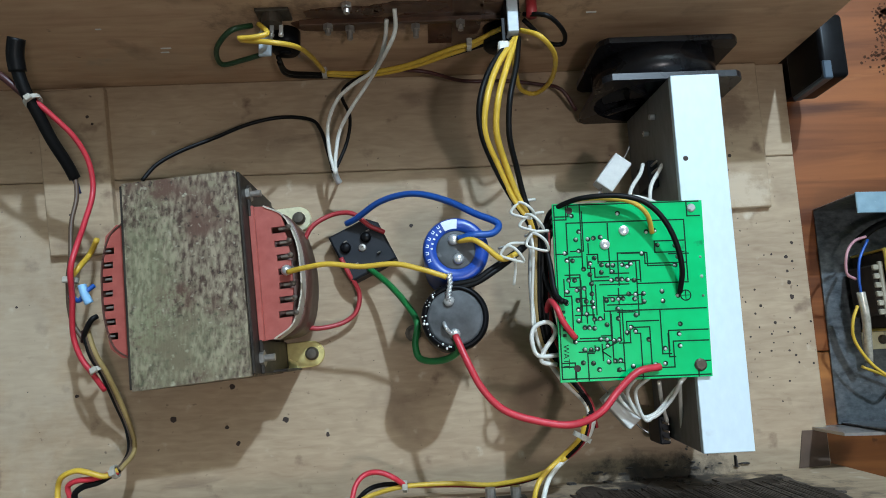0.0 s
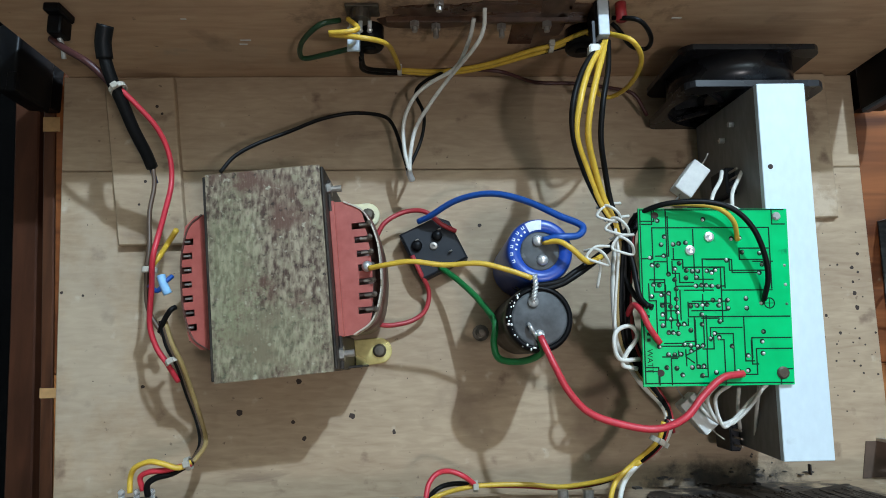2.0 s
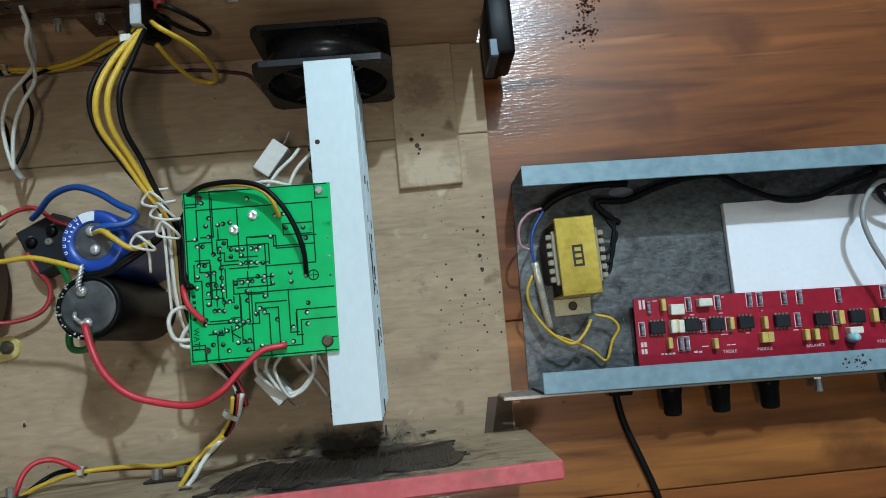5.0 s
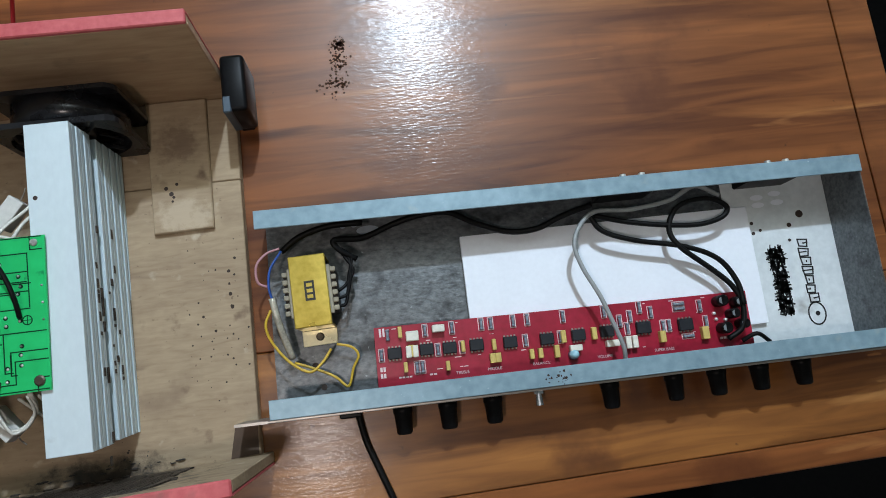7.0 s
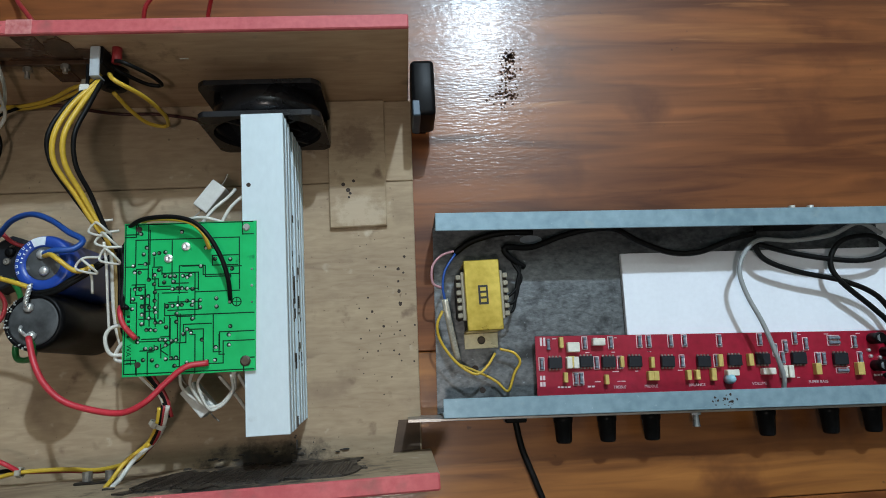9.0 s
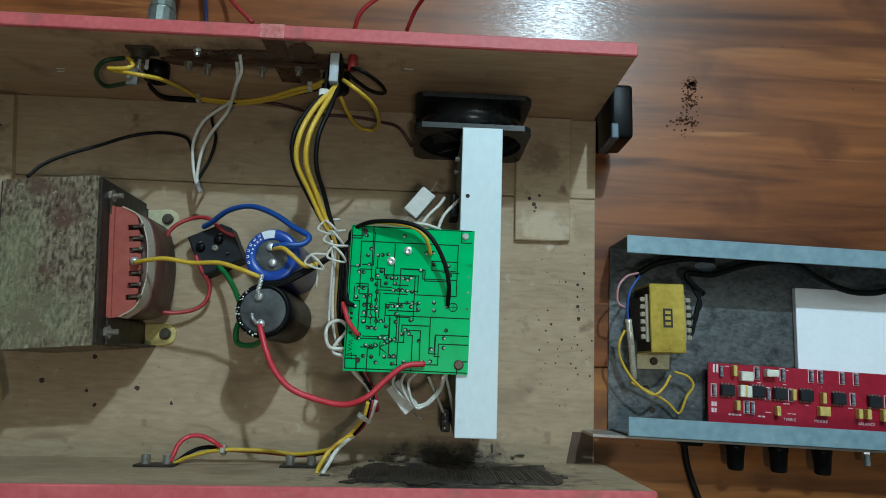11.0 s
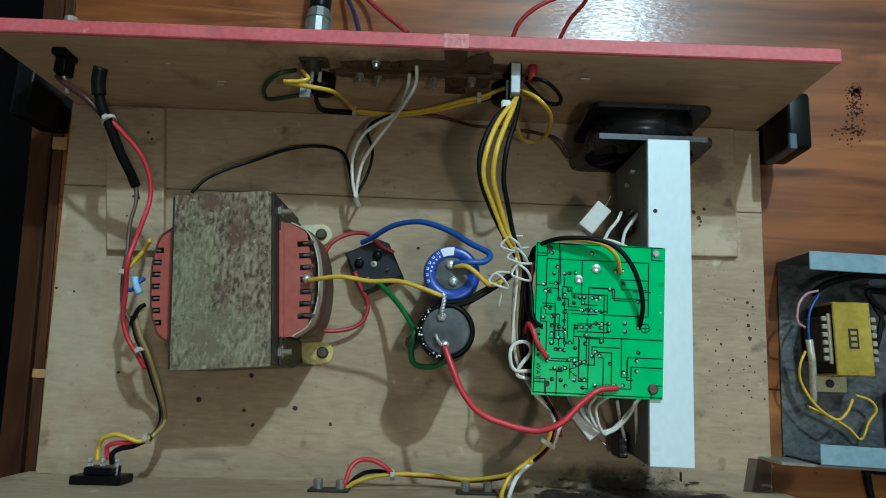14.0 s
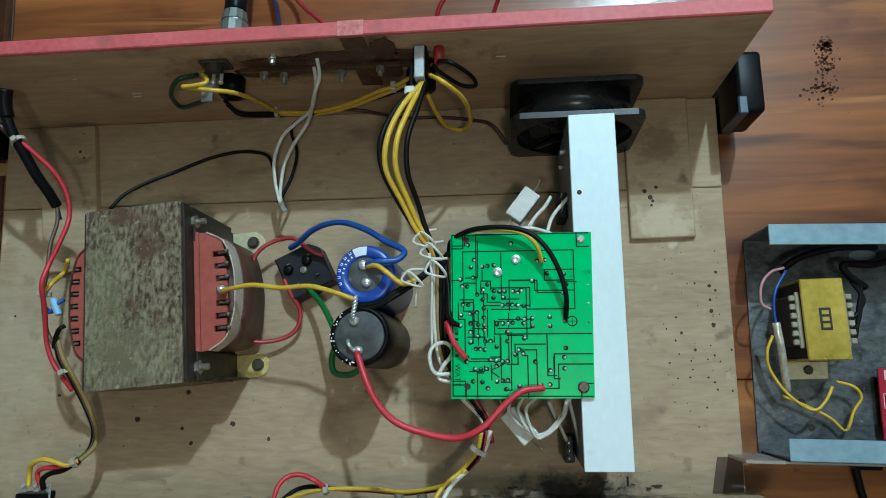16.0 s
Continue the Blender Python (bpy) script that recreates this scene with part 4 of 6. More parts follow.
def amplifier_board():
    bm = bmesh.new()
    prism(bm, [(0, 0), (0.0784, -0.0003), (0.0773, -0.0910), (-0.0003, -0.0916)], 0, 0.0016, 0.0001)
    part("laminate", bm, M_PCB, BOARD, "green solder-masked laminate")
    for x, y in ((0.0087, -0.0037), (0.0087, -0.0847)):
        bm = bmesh.new()
        lathe(bm, [(0, 0.0014), (0.0018, 0.0014), (0.0018, 0.0018), (0, 0.00175)], x, y, 14)
        part("screw_hole", bm, M_SPOT, BOARD)
    for x, y, m in ((0.0725, -0.0043, M_SOLDER), (0.0715, -0.0850, M_SCREW)):
        o = part("corner_screw", screw_bm(0.0022 if m is M_SOLDER else 0.0032, 0.0012), m, BOARD)
        o.location = (x, y, 0.0016)
    for x, y in ((0.0365, -0.0150), (0.0262, -0.0220)):
        bm = bmesh.new()
        lathe(bm, [(0.0014, 0.0016), (0.0027, 0.0016), (0.0025, 0.0026), (0.0014, 0.0030), (0, 0.0026)], x, y, 14)
        part("rivet", bm, M_SOLDER, BOARD, "bright eyelet rivet")
    # side pillars hold the board to the heat sink
    for x, y in ((0.0725, -0.0043), (0.0715, -0.0850)):
        bm = bmesh.new()
        cyl(bm, x, y, -0.006, -0.0001, 0.0025, seg=10)
        part("spacer", bm, M_TIN, BOARD)
    # unreadable print along the edge
    for k in range(5):
        bm = bmesh.new()
        box(bm, 0.0022, 0.0040, -0.0560 - 0.0030 * k - 0.0008, -0.0560 - 0.0030 * k + 0.0008, 0.0015, 0.00172)
        part("print_bar", bm, M_PCBLINE, BOARD)
    curve = bpy.data.curves.new("lettering", "FONT")
    curve.body, curve.size, curve.extrude = "WATT", 0.0042, 0.00008
    tmp = bpy.data.objects.new("lettering", curve)
    me = bpy.data.meshes.new_from_object(tmp)
    me.materials.append(M_PCBLINE)
    word = new("lettering", me)
    word.parent = BOARD
    word.matrix_basis = pose(0.0020, -0.0725, 0.00165, 0, 0, -90)
    bpy.data.objects.remove(tmp)
    bm = bmesh.new()
    for k in range(24):
        a = 2 * math.pi * k / 24
        m = Matrix.Translation((0.0665 + 0.0026 * math.cos(a), -0.0495 + 0.0026 * math.sin(a), 0)) @ Matrix.Rotation(a, 4, "Z")
        box(bm, -0.0003, 0.0003, -0.0004, 0.0004, 0.0015, 0.00172, 0, m)
    flat_line(bm, [(0.0639, -0.0495), (0.0691, -0.0495)], 0.0004, 0.0015, 0.00172)
    flat_line(bm, [(0.0665, -0.0469), (0.0665, -0.0521)], 0.0004, 0.0015, 0.00172)
    part("print_mark", bm, M_PCBLINE, BOARD)


amplifier_board()
PAD_SHAPES = []


def board_pads(places):
    """Solder joints, at millimetres from the board's corner."""
    if not PAD_SHAPES:
        for r, h in ((0.00068, 0.0008), (0.00078, 0.0006), (0.0006, 0.0010)):
            bm = bmesh.new()
            lathe(bm, [(r * 1.15, 0), (r, h * 0.4), (r * 0.5, h * 0.8), (0, h)], seg=8)
            o = part("solder_joint", bm, M_SOLDER if len(PAD_SHAPES) < 2 else M_TIN, BOARD, smooth=True)
            o.location = (0.0755, -0.030 - 0.01 * len(PAD_SHAPES), 0.0016)
            PAD_SHAPES.append(o)
    for k, (u, v) in enumerate(places):
        again(PAD_SHAPES[(k * 7 + int(u)) % 3], u / 1000, v / 1000, 0.0016, 37 * k)
        ring = bmesh.new()
        a = 1.1 * k
        lathe(ring, [(0, 0.0015), (0.00135, 0.0015), (0.00135, 0.00164), (0, 0.00164)], u / 1000 + 0.00045 * math.cos(a), v / 1000 + 0.00045 * math.sin(a), 9)
        part("pad_ring", ring, M_PCBLINE, BOARD)


def board_line(pts):
    """A dark gap between copper areas; near-square runs are drawn square."""
    run = []
    for u, v in pts:
        if run and abs(u - run[-1][0]) < 2.4:
            u = run[-1][0]
        elif run and abs(v - run[-1][1]) < 2.4:
            v = run[-1][1]
        run.append((min(max(u, 0.6), 76.6), min(max(v, -90.6), -0.6)))
    bm = bmesh.new()
    flat_line(bm, [(u / 1000, v / 1000) for u, v in run], 0.00068, 0.0015, 0.00170)
    part("track_gap", bm, M_PCBLINE, BOARD)


board_pads([(9.4, -6.5), (33.7, -6.2), (13.4, -15.2), (24.6, -18.0), (11.5, -18.6), (17.4, -18.6), (20.2, -18.6), (48.2, -16.4), (52.9, -15.8), (53.9, -22.9), (62.7, -23.2), (5.1, -25.7), (12.3, -25.1), (6.3, -30.0), (9.5, -30.0), (20.7, -28.5), (45.1, -26.9), (63.4, -29.4), (14.4, -34.7), (18.2, -31.9), (24.4, -32.5), (27.2, -32.5), (29.7, -32.5), (34.3, -32.8), (37.1, -34.0), (39.3, -32.5), (18.1, -37.1), (23.7, -35.9), (29.0, -35.9), (61.7, -34.0), (6.6, -40.2), (10.0, -40.2), (18.6, -41.8)])
board_pads([(28.3, -40.5), (31.4, -40.5), (34.2, -40.5), (37.3, -40.5), (40.4, -40.5), (5.3, -45.5), (10.2, -45.2), (14.3, -44.6), (18.5, -47.4), (45.1, -47.7), (54.4, -46.7), (36.8, -47.7), (40.5, -48.3), (10.8, -50.8), (15.4, -51.1), (18.5, -51.1), (25.3, -50.5), (28.4, -50.5), (31.5, -50.5), (34.2, -50.5), (40.4, -50.5), (45.0, -51.7), (54.3, -51.7), (62.1, -49.5), (10.7, -55.4), (18.8, -54.2), (31.4, -55.1), (10.7, -60.4), (14.7, -57.3), (18.4, -60.4), (21.7, -60.4), (31.3, -60.4), (40.5, -58.5)])
board_pads([(62.2, -64.1), (13.4, -64.7), (16.1, -64.7), (18.9, -64.7), (25.1, -62.8), (34.8, -67.2), (37.0, -65.0), (39.4, -67.2), (62.0, -69.3), (21.6, -70.3), (24.6, -70.6), (28.0, -71.2), (30.7, -71.2), (46.0, -71.8), (62.1, -75.2), (13.2, -75.2), (16.0, -75.2), (19.1, -75.2), (24.6, -74.0), (54.2, -76.5), (12.2, -82.0), (17.1, -82.0), (24.7, -81.7), (27.8, -81.7), (30.8, -81.7), (20.1, -86.0), (30.4, -86.0), (37.2, -84.2), (48.5, -83.9), (53.3, -83.9), (8.7, -69.3), (8.7, -71.5), (5.2, -51.4)])
board_line([(6.9, -0.6), (7.5, -8.4), (0.3, -8.7)])
board_line([(70.1, -0.0), (69.8, -8.4), (77.7, -8.0)])
board_line([(0.7, -83.9), (8.0, -83.9), (8.2, -91.0)])
board_line([(70.4, -91.0), (70.7, -83.0), (77.7, -82.3)])
board_line([(14.2, -0.6), (14.4, -34.0), (14.5, -27.9), (7.3, -28.5), (7.2, -38.7)])
board_line([(68.2, -41.8), (67.8, -10.2), (51.5, -9.9), (6.8, -11.1), (7.3, -26.3), (0.1, -26.9)])
board_line([(28.2, -11.1), (28.5, -13.9), (30.2, -37.1), (37.7, -36.5)])
board_line([(32.5, -43.3), (32.9, -26.6), (46.6, -26.0), (47.1, -32.5), (68.0, -31.9)])
board_line([(52.1, -21.0), (51.9, -26.9), (67.2, -26.9)])
board_line([(52.1, -21.0), (67.4, -21.0)])
board_line([(41.8, -58.8), (41.5, -31.0), (35.9, -31.0)])
board_line([(42.2, -42.7), (68.2, -41.8)])
board_line([(22.6, -42.7), (37.5, -42.4)])
board_line([(16.7, -26.9), (22.3, -26.9), (22.8, -31.6)])
board_line([(16.7, -27.9), (16.6, -34.0), (20.3, -34.7), (20.2, -38.7), (27.4, -39.0)])
board_line([(7.2, -38.7), (11.8, -38.7)])
board_line([(4.1, -39.3), (4.0, -48.0), (7.7, -48.3), (8.1, -71.2)])
board_line([(24.1, -48.9), (24.0, -56.3), (77.9, -55.7)])
board_line([(24.1, -49.5), (29.3, -49.5)])
board_line([(31.7, -53.2), (41.0, -53.2)])
board_line([(31.9, -44.9), (32.0, -52.6)])
board_line([(52.6, -56.3), (51.9, -78.9), (57.1, -78.9)])
board_line([(35.1, -68.7), (35.2, -61.9), (51.5, -61.3)])
board_line([(37.6, -65.0), (46.8, -65.0), (46.6, -86.7)])
board_line([(41.9, -91.0), (41.8, -68.1), (39.1, -66.5)])
board_line([(46.3, -85.7), (58.4, -85.7), (58.9, -72.7), (78.2, -71.2)])
board_line([(56.3, -77.4), (56.6, -67.2), (78.1, -66.2)])
board_line([(9.2, -57.9), (12.5, -57.9)])
board_line([(27.0, -56.3), (26.8, -71.2), (19.7, -71.5), (8.1, -71.5)])
board_line([(31.7, -56.3), (32.9, -71.2), (22.1, -75.8), (22.9, -81.1)])
board_line([(32.9, -72.7), (32.0, -86.7), (28.9, -86.7)])
board_line([(14.3, -91.0), (14.4, -77.4), (17.5, -77.4)])
board_line([(12.8, -40.2), (13.2, -57.9), (18.7, -57.9), (18.6, -62.5)])
board_line([(20.2, -42.7), (19.9, -57.9)])
board_line([(33.2, -55.7), (32.9, -72.7)])
board_line([(0.8, -0.8), (76.4, -0.8)])
board_line([(0.8, -0.8), (0.8, -89.9)])
board_line([(0.8, -89.9), (76.4, -90.4)])
board_line([(8.0, -0.8), (8.0, -6.8), (0.8, -7.0)])
board_line([(0.8, -81.9), (7.6, -81.9), (7.8, -89.9)])
board_line([(15.1, -4.5), (15.1, -25.0), (8.4, -25.0)])
board_line([(17.6, -21.1), (17.6, -26.9), (22.3, -26.9), (22.3, -30.8), (30.9, -31.0)])
board_line([(18.2, -40.6), (43.8, -40.6), (43.8, -36.1)])
board_line([(18.2, -31.8), (18.2, -60.6), (23.9, -60.8), (23.9, -57.5)])
board_line([(4.9, -37.2), (12.5, -37.2), (12.5, -43.5), (7.0, -43.5), (4.9, -37.2)])
board_line([(26.4, -48.4), (43.8, -48.4), (43.8, -53.2), (26.0, -53.2)])
board_line([(12.1, -44.5), (12.1, -61.4)])
board_line([(15.1, -43.5), (15.1, -62.0)])
board_line([(27.4, -58.1), (27.4, -82.5), (32.5, -82.5)])
board_line([(21.9, -68.8), (27.4, -68.8)])
board_line([(21.9, -73.1), (21.9, -76.6), (26.0, -79.6)])
board_line([(10.0, -49.3), (15.1, -49.3)])
board_line([(12.1, -53.2), (18.2, -53.2)])
board_line([(30.9, -57.1), (39.7, -57.1)])
board_line([(34.6, -26.9), (47.9, -26.9), (47.9, -33.7), (61.1, -33.7)])
board_line([(11.0, -69.8), (24.3, -69.8)])
board_line([(36.6, -64.0), (36.6, -72.7), (30.9, -72.7)])
board_line([(26.0, -30.8), (43.8, -30.8), (43.8, -41.5)])
board_line([(56.0, -68.8), (56.0, -80.5), (59.1, -80.5)])
board_line([(59.1, -27.9), (69.3, -27.9)])
board_line([(10.0, -76.6), (18.2, -76.6), (18.2, -73.7)])



def power_transistor(y, z, label):
    t = thing("power_transistor", label, "transistor", 0.1622, y, z, 0, "power transistors")
    bm = bmesh.new()
    box(bm, -0.006, 0.0002, -0.008, 0.008, -0.010, 0.010, 0.0008)
    part("body", bm, M_EPOXY, t, "black moulded body")
    for k in (-1, 0, 1):
        bm = bmesh.new()
        box(bm, -0.0042, -0.0034, 0.0044 * k - 0.0006, 0.0044 * k + 0.0006, 0.0098, 0.020, 0.0001)
        part("leg", bm, M_TIN, t)


power_transistor(0.106, 0.040, "black power transistor clamped to the heat sink")
power_transistor(-0.040, 0.018, "black power transistor low on the heat sink")


def cement_resistor(x, y, z, rz, label):
    t = thing("cement_resistor", label, "resistor", x, y, z, rz, "cement resistors")
    bm = bmesh.new()
    box(bm, -0.0104, 0.0104, -0.0056, 0.0056, -0.0050, 0.0050, 0.0008, None, 2)
    part("body", bm, M_CEMENT, t, "white ceramic body")
    for s in (-1, 1):
        bm = bmesh.new()
        tube(bm, [(s * 0.0102, 0, 0), (s * 0.0145, 0, 0.001), (s * 0.019, 0.001, 0.002)], 0.0005, 6)
        part("lead", bm, M_TIN, t, smooth=True)


cement_resistor(0.1352, 0.1062, 0.050, 52, "white cement resistor leaning by the upper transistor")
cement_resistor(0.1295, -0.0245, 0.050, -50, "white cement resistor hanging below the green board")


# ---- fittings on the front and rear panels ----
PANEL_Y = 0.1930


def panel_jack(x, z, label):
    t = thing("panel_jack", label, "socket", x, PANEL_Y, z)
    m = Matrix.Rotation(radians(90), 4, "X")
    bm = bmesh.new()
    box(bm, -0.008, 0.010, -0.0016, 0.0004, -0.006, 0.006, 0.0004)
    part("mounting_plate", bm, M_SCREW, t, "tarnished plate smeared with glue")
    bm = bmesh.new()
    cyl(bm, 0, 0, 0.0015, 0.007, 0.0055, seg=18, m=m)
    part("barrel", bm, M_SCREW, t)
    for k in (-1, 0, 1):
        bm = bmesh.new()
        box(bm, 0.005 * k - 0.0011, 0.005 * k + 0.0011, -0.0135, -0.0065, -0.0008, 0.0002, 0.0002)
        lathe(bm, [(0, -0.0002), (0.0016, 0), (0.001, 0.0016), (0, 0.002)], 0.005 * k, -0.0125, 8)
        part("lug", bm, M_SOLDER, t)


panel_jack(-0.0515, 0.0860, "small tarnished jack on the front panel's inside")


def potentiometer(x, z, label, tab, r):
    t = thing("potentiometer", label, "potentiometer", x, PANEL_Y, z)
    m = Matrix.Rotation(radians(90), 4, "X")
    bm = bmesh.new()
    cyl(bm, 0, 0, 0.0002, 0.0115, r, seg=28, m=m)
    cyl(bm, 0, 0, 0.0115, 0.0128, r, r * 0.86, seg=28, m=m)
    cyl(bm, 0, 0, 0.0128, 0.0136, r * 0.45, seg=16, m=m)
    part("body", bm, M_BLKPLASTIC, t, smooth=True)
    if tab:
        bm = bmesh.new()
        box(bm, -0.0100, -0.0030, -0.0245, -0.0105, 0.0195, 0.0212, 0.0004)
        box(bm, -0.0090, -0.0040, -0.0120, -0.0106, 0.0080, 0.0196, 0.0003)
        part("bright_tab", bm, M_CHROME, t, "bright metal tab")
    for k in (-1, 0, 1):
        bm = bmesh.new()
        box(bm, 0.0042 * k - 0.0008, 0.0042 * k + 0.0008, -0.0075, -0.0066, -0.0175, -0.0095, 0.0002)
        part("lug", bm, M_TIN, t)


potentiometer(-0.0485, 0.0655, "black potentiometer on the front panel's inside", True, 0.0082)
potentiometer(0.0735, 0.0615, "black switched potentiometer on the front panel's inside", False, 0.0095)


def slot_strip():
    t = thing("slider_strip", "long dark slot strip set in smeared brown glue", "panel fitting", 0.0135, PANEL_Y, 0.0775)
    bm = bmesh.new()
    box(bm, -0.052, 0.060, -0.0032, 0.0004, -0.0014, 0.0008, 0.0004)
    part("strip", bm, M_GLUE, t)
    rnd = random.Random(2)
    bm = bmesh.new()
    for x0, x1, z0, z1 in ((-0.058, 0.000, -0.010, 0.001), (-0.045, -0.002, 0.002, 0.013), (0.000, 0.066, -0.006, 0.005), (0.034, 0.050, -0.022, 0.026), (-0.012, 0.030, 0.006, 0.016),
                           (0.046, 0.066, 0.006, 0.014)):
        for k in range(5):
            cx, cz = rnd.uniform(x0 * 0.6 + x1 * 0.4, x0 * 0.4 + x1 * 0.6), rnd.uniform(z0 * 0.6 + z1 * 0.4, z0 * 0.4 + z1 * 0.6)
            w, h, n = (x1 - x0) * rnd.uniform(0.35, 0.55), (z1 - z0) * rnd.uniform(0.35, 0.6), 13
            bl = bmesh.new()
            prism(bl, [(cx + w * rnd.uniform(0.75, 1.1) * math.copysign(abs(math.cos(2 * math.pi * i / n)) ** 0.6, math.cos(2 * math.pi * i / n)),
                        cz + h * rnd.uniform(0.7, 1.15) * math.copysign(abs(math.sin(2 * math.pi * i / n)) ** 0.6, math.sin(2 * math.pi * i / n))) for i in range(n)], -0.0003, 0.0003 + 0.00011 * k)
            bl.transform(Matrix.Rotation(radians(90), 4, "X"))
            tmp = bpy.data.meshes.new("blob")
            bl.to_mesh(tmp)
            bl.free()
            bm.from_mesh(tmp)
            bpy.data.meshes.remove(tmp)
    tagged(part("glue_smear", bm, M_GLUE, t, "brown glue smeared over the panel"), kind="stuff")
    for x, z, l in ((-0.0243, -0.0024, 0.005), (0.0122, -0.0026, 0.005), (-0.0230, 0.022, 0.003), (-0.036, 0.0004, 0.003), (0.037, 0.0002, 0.003)):
        bm = bmesh.new()
        cyl(bm, 0, 0, 0.0, 0.003, 0.0028, seg=6, m=Matrix.Translation((x, -0.0035, z)) @ Matrix.Rotation(radians(90), 4, "X"))
        cyl(bm, 0, 0, 0.0, l, 0.0016, seg=10, m=Matrix.Translation((x, -0.0060, z)) @ Matrix.Rotation(radians(90), 4, "X"))
        part("screw", bm, M_TIN, t)


slot_strip()


def panel_switch():
    t = thing("panel_switch", "toggle switch with a pale metal strap and red lug", "switch", 0.0775, PANEL_Y, 0.0890)
    bm = bmesh.new()
    box(bm, -0.0044, 0.0036, -0.0115, 0.0004, -0.0120, 0.0059, 0.0008)
    part("body", bm, M_BLKPLASTIC, t)
    bm = bmesh.new()
    box(bm, -0.0034, 0.0024, -0.0205, -0.0008, 0.0060, 0.0076, 0.0004)
    box(bm, -0.0034, 0.0024, -0.0205, -0.0191, -0.0010, 0.0062, 0.0004)
    part("strap", bm, M_STRAP, t, "pale metal strap")
    bm = bmesh.new()
    cyl(bm, 0, 0, 0.0, 0.0100, 0.0030, seg=14, m=Matrix.Translation((0.0105, 0.0002, 0.002)) @ Matrix.Rotation(radians(90), 4, "X"))
    part("red_lug", bm, M_RED, t, "red plastic lug", True)
    bm = bmesh.new()
    box(bm, -0.0090, -0.0030, -0.0310, -0.0255, 0.0020, 0.0080, 0.0008)
    part("cable_clip", bm, M_WHT, t, "white cable clip")
    bm = bmesh.new()
    box(bm, -0.0065, -0.0045, -0.0256, -0.0112, 0.0035, 0.0050, 0.0003)
    part("clip_arm", bm, M_BLKPLASTIC, t)


panel_switch()


def power_jack():
    t = thing("power_jack", "black power jack high on the front panel's inside", "socket", -0.2120, PANEL_Y, 0.0830)
    bm = bmesh.new()
    box(bm, -0.0046, 0.0046, -0.0045, 0.0004, -0.0060, 0.0100, 0.001)
    part("flange", bm, M_BLKPLASTIC, t)
    bm = bmesh.new()
    box(bm, -0.0040, 0.0040, -0.0150, -0.0044, -0.0050, 0.0060, 0.0014, None, 2)
    part("body", bm, M_BLKPLASTIC, t)
    bm = bmesh.new()
    tube(bm, [(0, -0.0148, 0.0), (0.0006, -0.0180, -0.003), (-0.0004, -0.0235, -0.007)], 0.0013, 7)
    part("lug", bm, M_SOLDER, t, "bright soldered lug", True)
    bm = bmesh.new()
    cyl(bm, 0, 0, 0.0089, 0.0250, 0.0058, 0.0050, seg=12, m=Matrix.Rotation(radians(-90), 4, "X"))
    part("outer_nut", bm, M_TIN, t, "dull metal nut outside the panel")


power_jack()


def rear_socket(x, label, z, w):
    y = -0.0735 + 0.02 * (x - 0.0125) - 0.0004
    t = thing("rear_socket", label, "socket", x, y, z, 1.15, "rear panel sockets")
    bm = bmesh.new()
    box(bm, -w, w, 0, 0.0055, -0.009, 0.009, 0.0008)
    part("flange", bm, M_BLKPLASTIC, t)
    bm = bmesh.new()
    box(bm, -w * 0.55, w * 0.55, 0.0056, 0.0105, -0.007, 0.007, 0.0008)
    part("insert", bm, M_BLKPLASTIC, t)
    for k in (-1, 0, 1):
        bm = bmesh.new()
        box(bm, k * w * 0.5 - 0.0016, k * w * 0.5 + 0.0016, 0.0050, 0.0150, -0.0006, 0.0006, 0.0002)
        lathe(bm, [(0, 0.0004), (0.0020, 0.0005), (0.0012, 0.0020), (0, 0.0022)], k * w * 0.5, 0.0142, 8)
        part("lug", bm, M_SOLDER, t)


rear_socket(-0.1770, "black rear panel socket with tinned lugs", 0.0330, 0.0165)


def rear_terminal(x, label, z):
    y = -0.0735 + 0.02 * (x - 0.0125) - 0.0004
    t = thing("rear_terminal", label, "terminal", x, y, z, 1.15, "rear panel terminals")
    bm = bmesh.new()
    box(bm, -0.013, 0.013, 0, 0.0016, -0.006, 0.006, 0.0005)
    part("plate", bm, M_STEELDARK, t, "tarnished plate")
    for k in (-1, 1):
        bm = bmesh.new()
        cyl(bm, 0, 0, -0.006, 0.0, 0.0030, seg=10, m=Matrix.Translation((k * 0.007, 0.0012, 0)) @ Matrix.Rotation(radians(90), 4, "X"))
        part("nut", bm, M_TIN, t)


rear_terminal(-0.0290, "tarnished terminal plate on the rear panel", 0.040)
rear_terminal(0.0640, "dull terminal plate on the rear panel", 0.036)


def cable_tie(x, y, z, rz, r, label):
    t = thing("cable_tie", label, "cable tie", x, y, z, rz, "cable ties")
    bm = bmesh.new()
    n = 16
    m = Matrix.Rotation(radians(90), 4, "Y")
    ro = [[bm.verts.new(m @ Vector((q * math.cos(2 * math.pi * k / n), q * math.sin(2 * math.pi * k / n), h))) for k in range(n)] for q, h in
          ((r, -0.0013), (r, 0.0013), (r - 0.0008, 0.0013), (r - 0.0008, -0.0013))]
    for a in range(4):
        for k in range(n):
            bm.faces.new((ro[a][k], ro[a][(k + 1) % n], ro[(a + 1) % 4][(k + 1) % n], ro[(a + 1) % 4][k]))
    bmesh.ops.recalc_face_normals(bm, faces=bm.faces[:])
    part("strap", bm, M_TIE, t)
    bm = bmesh.new()
    box(bm, -0.0016, 0.0016, -0.0015, 0.0020, r - 0.0012, r + 0.0014, 0.0004)
    part("head", bm, M_TIE, t)


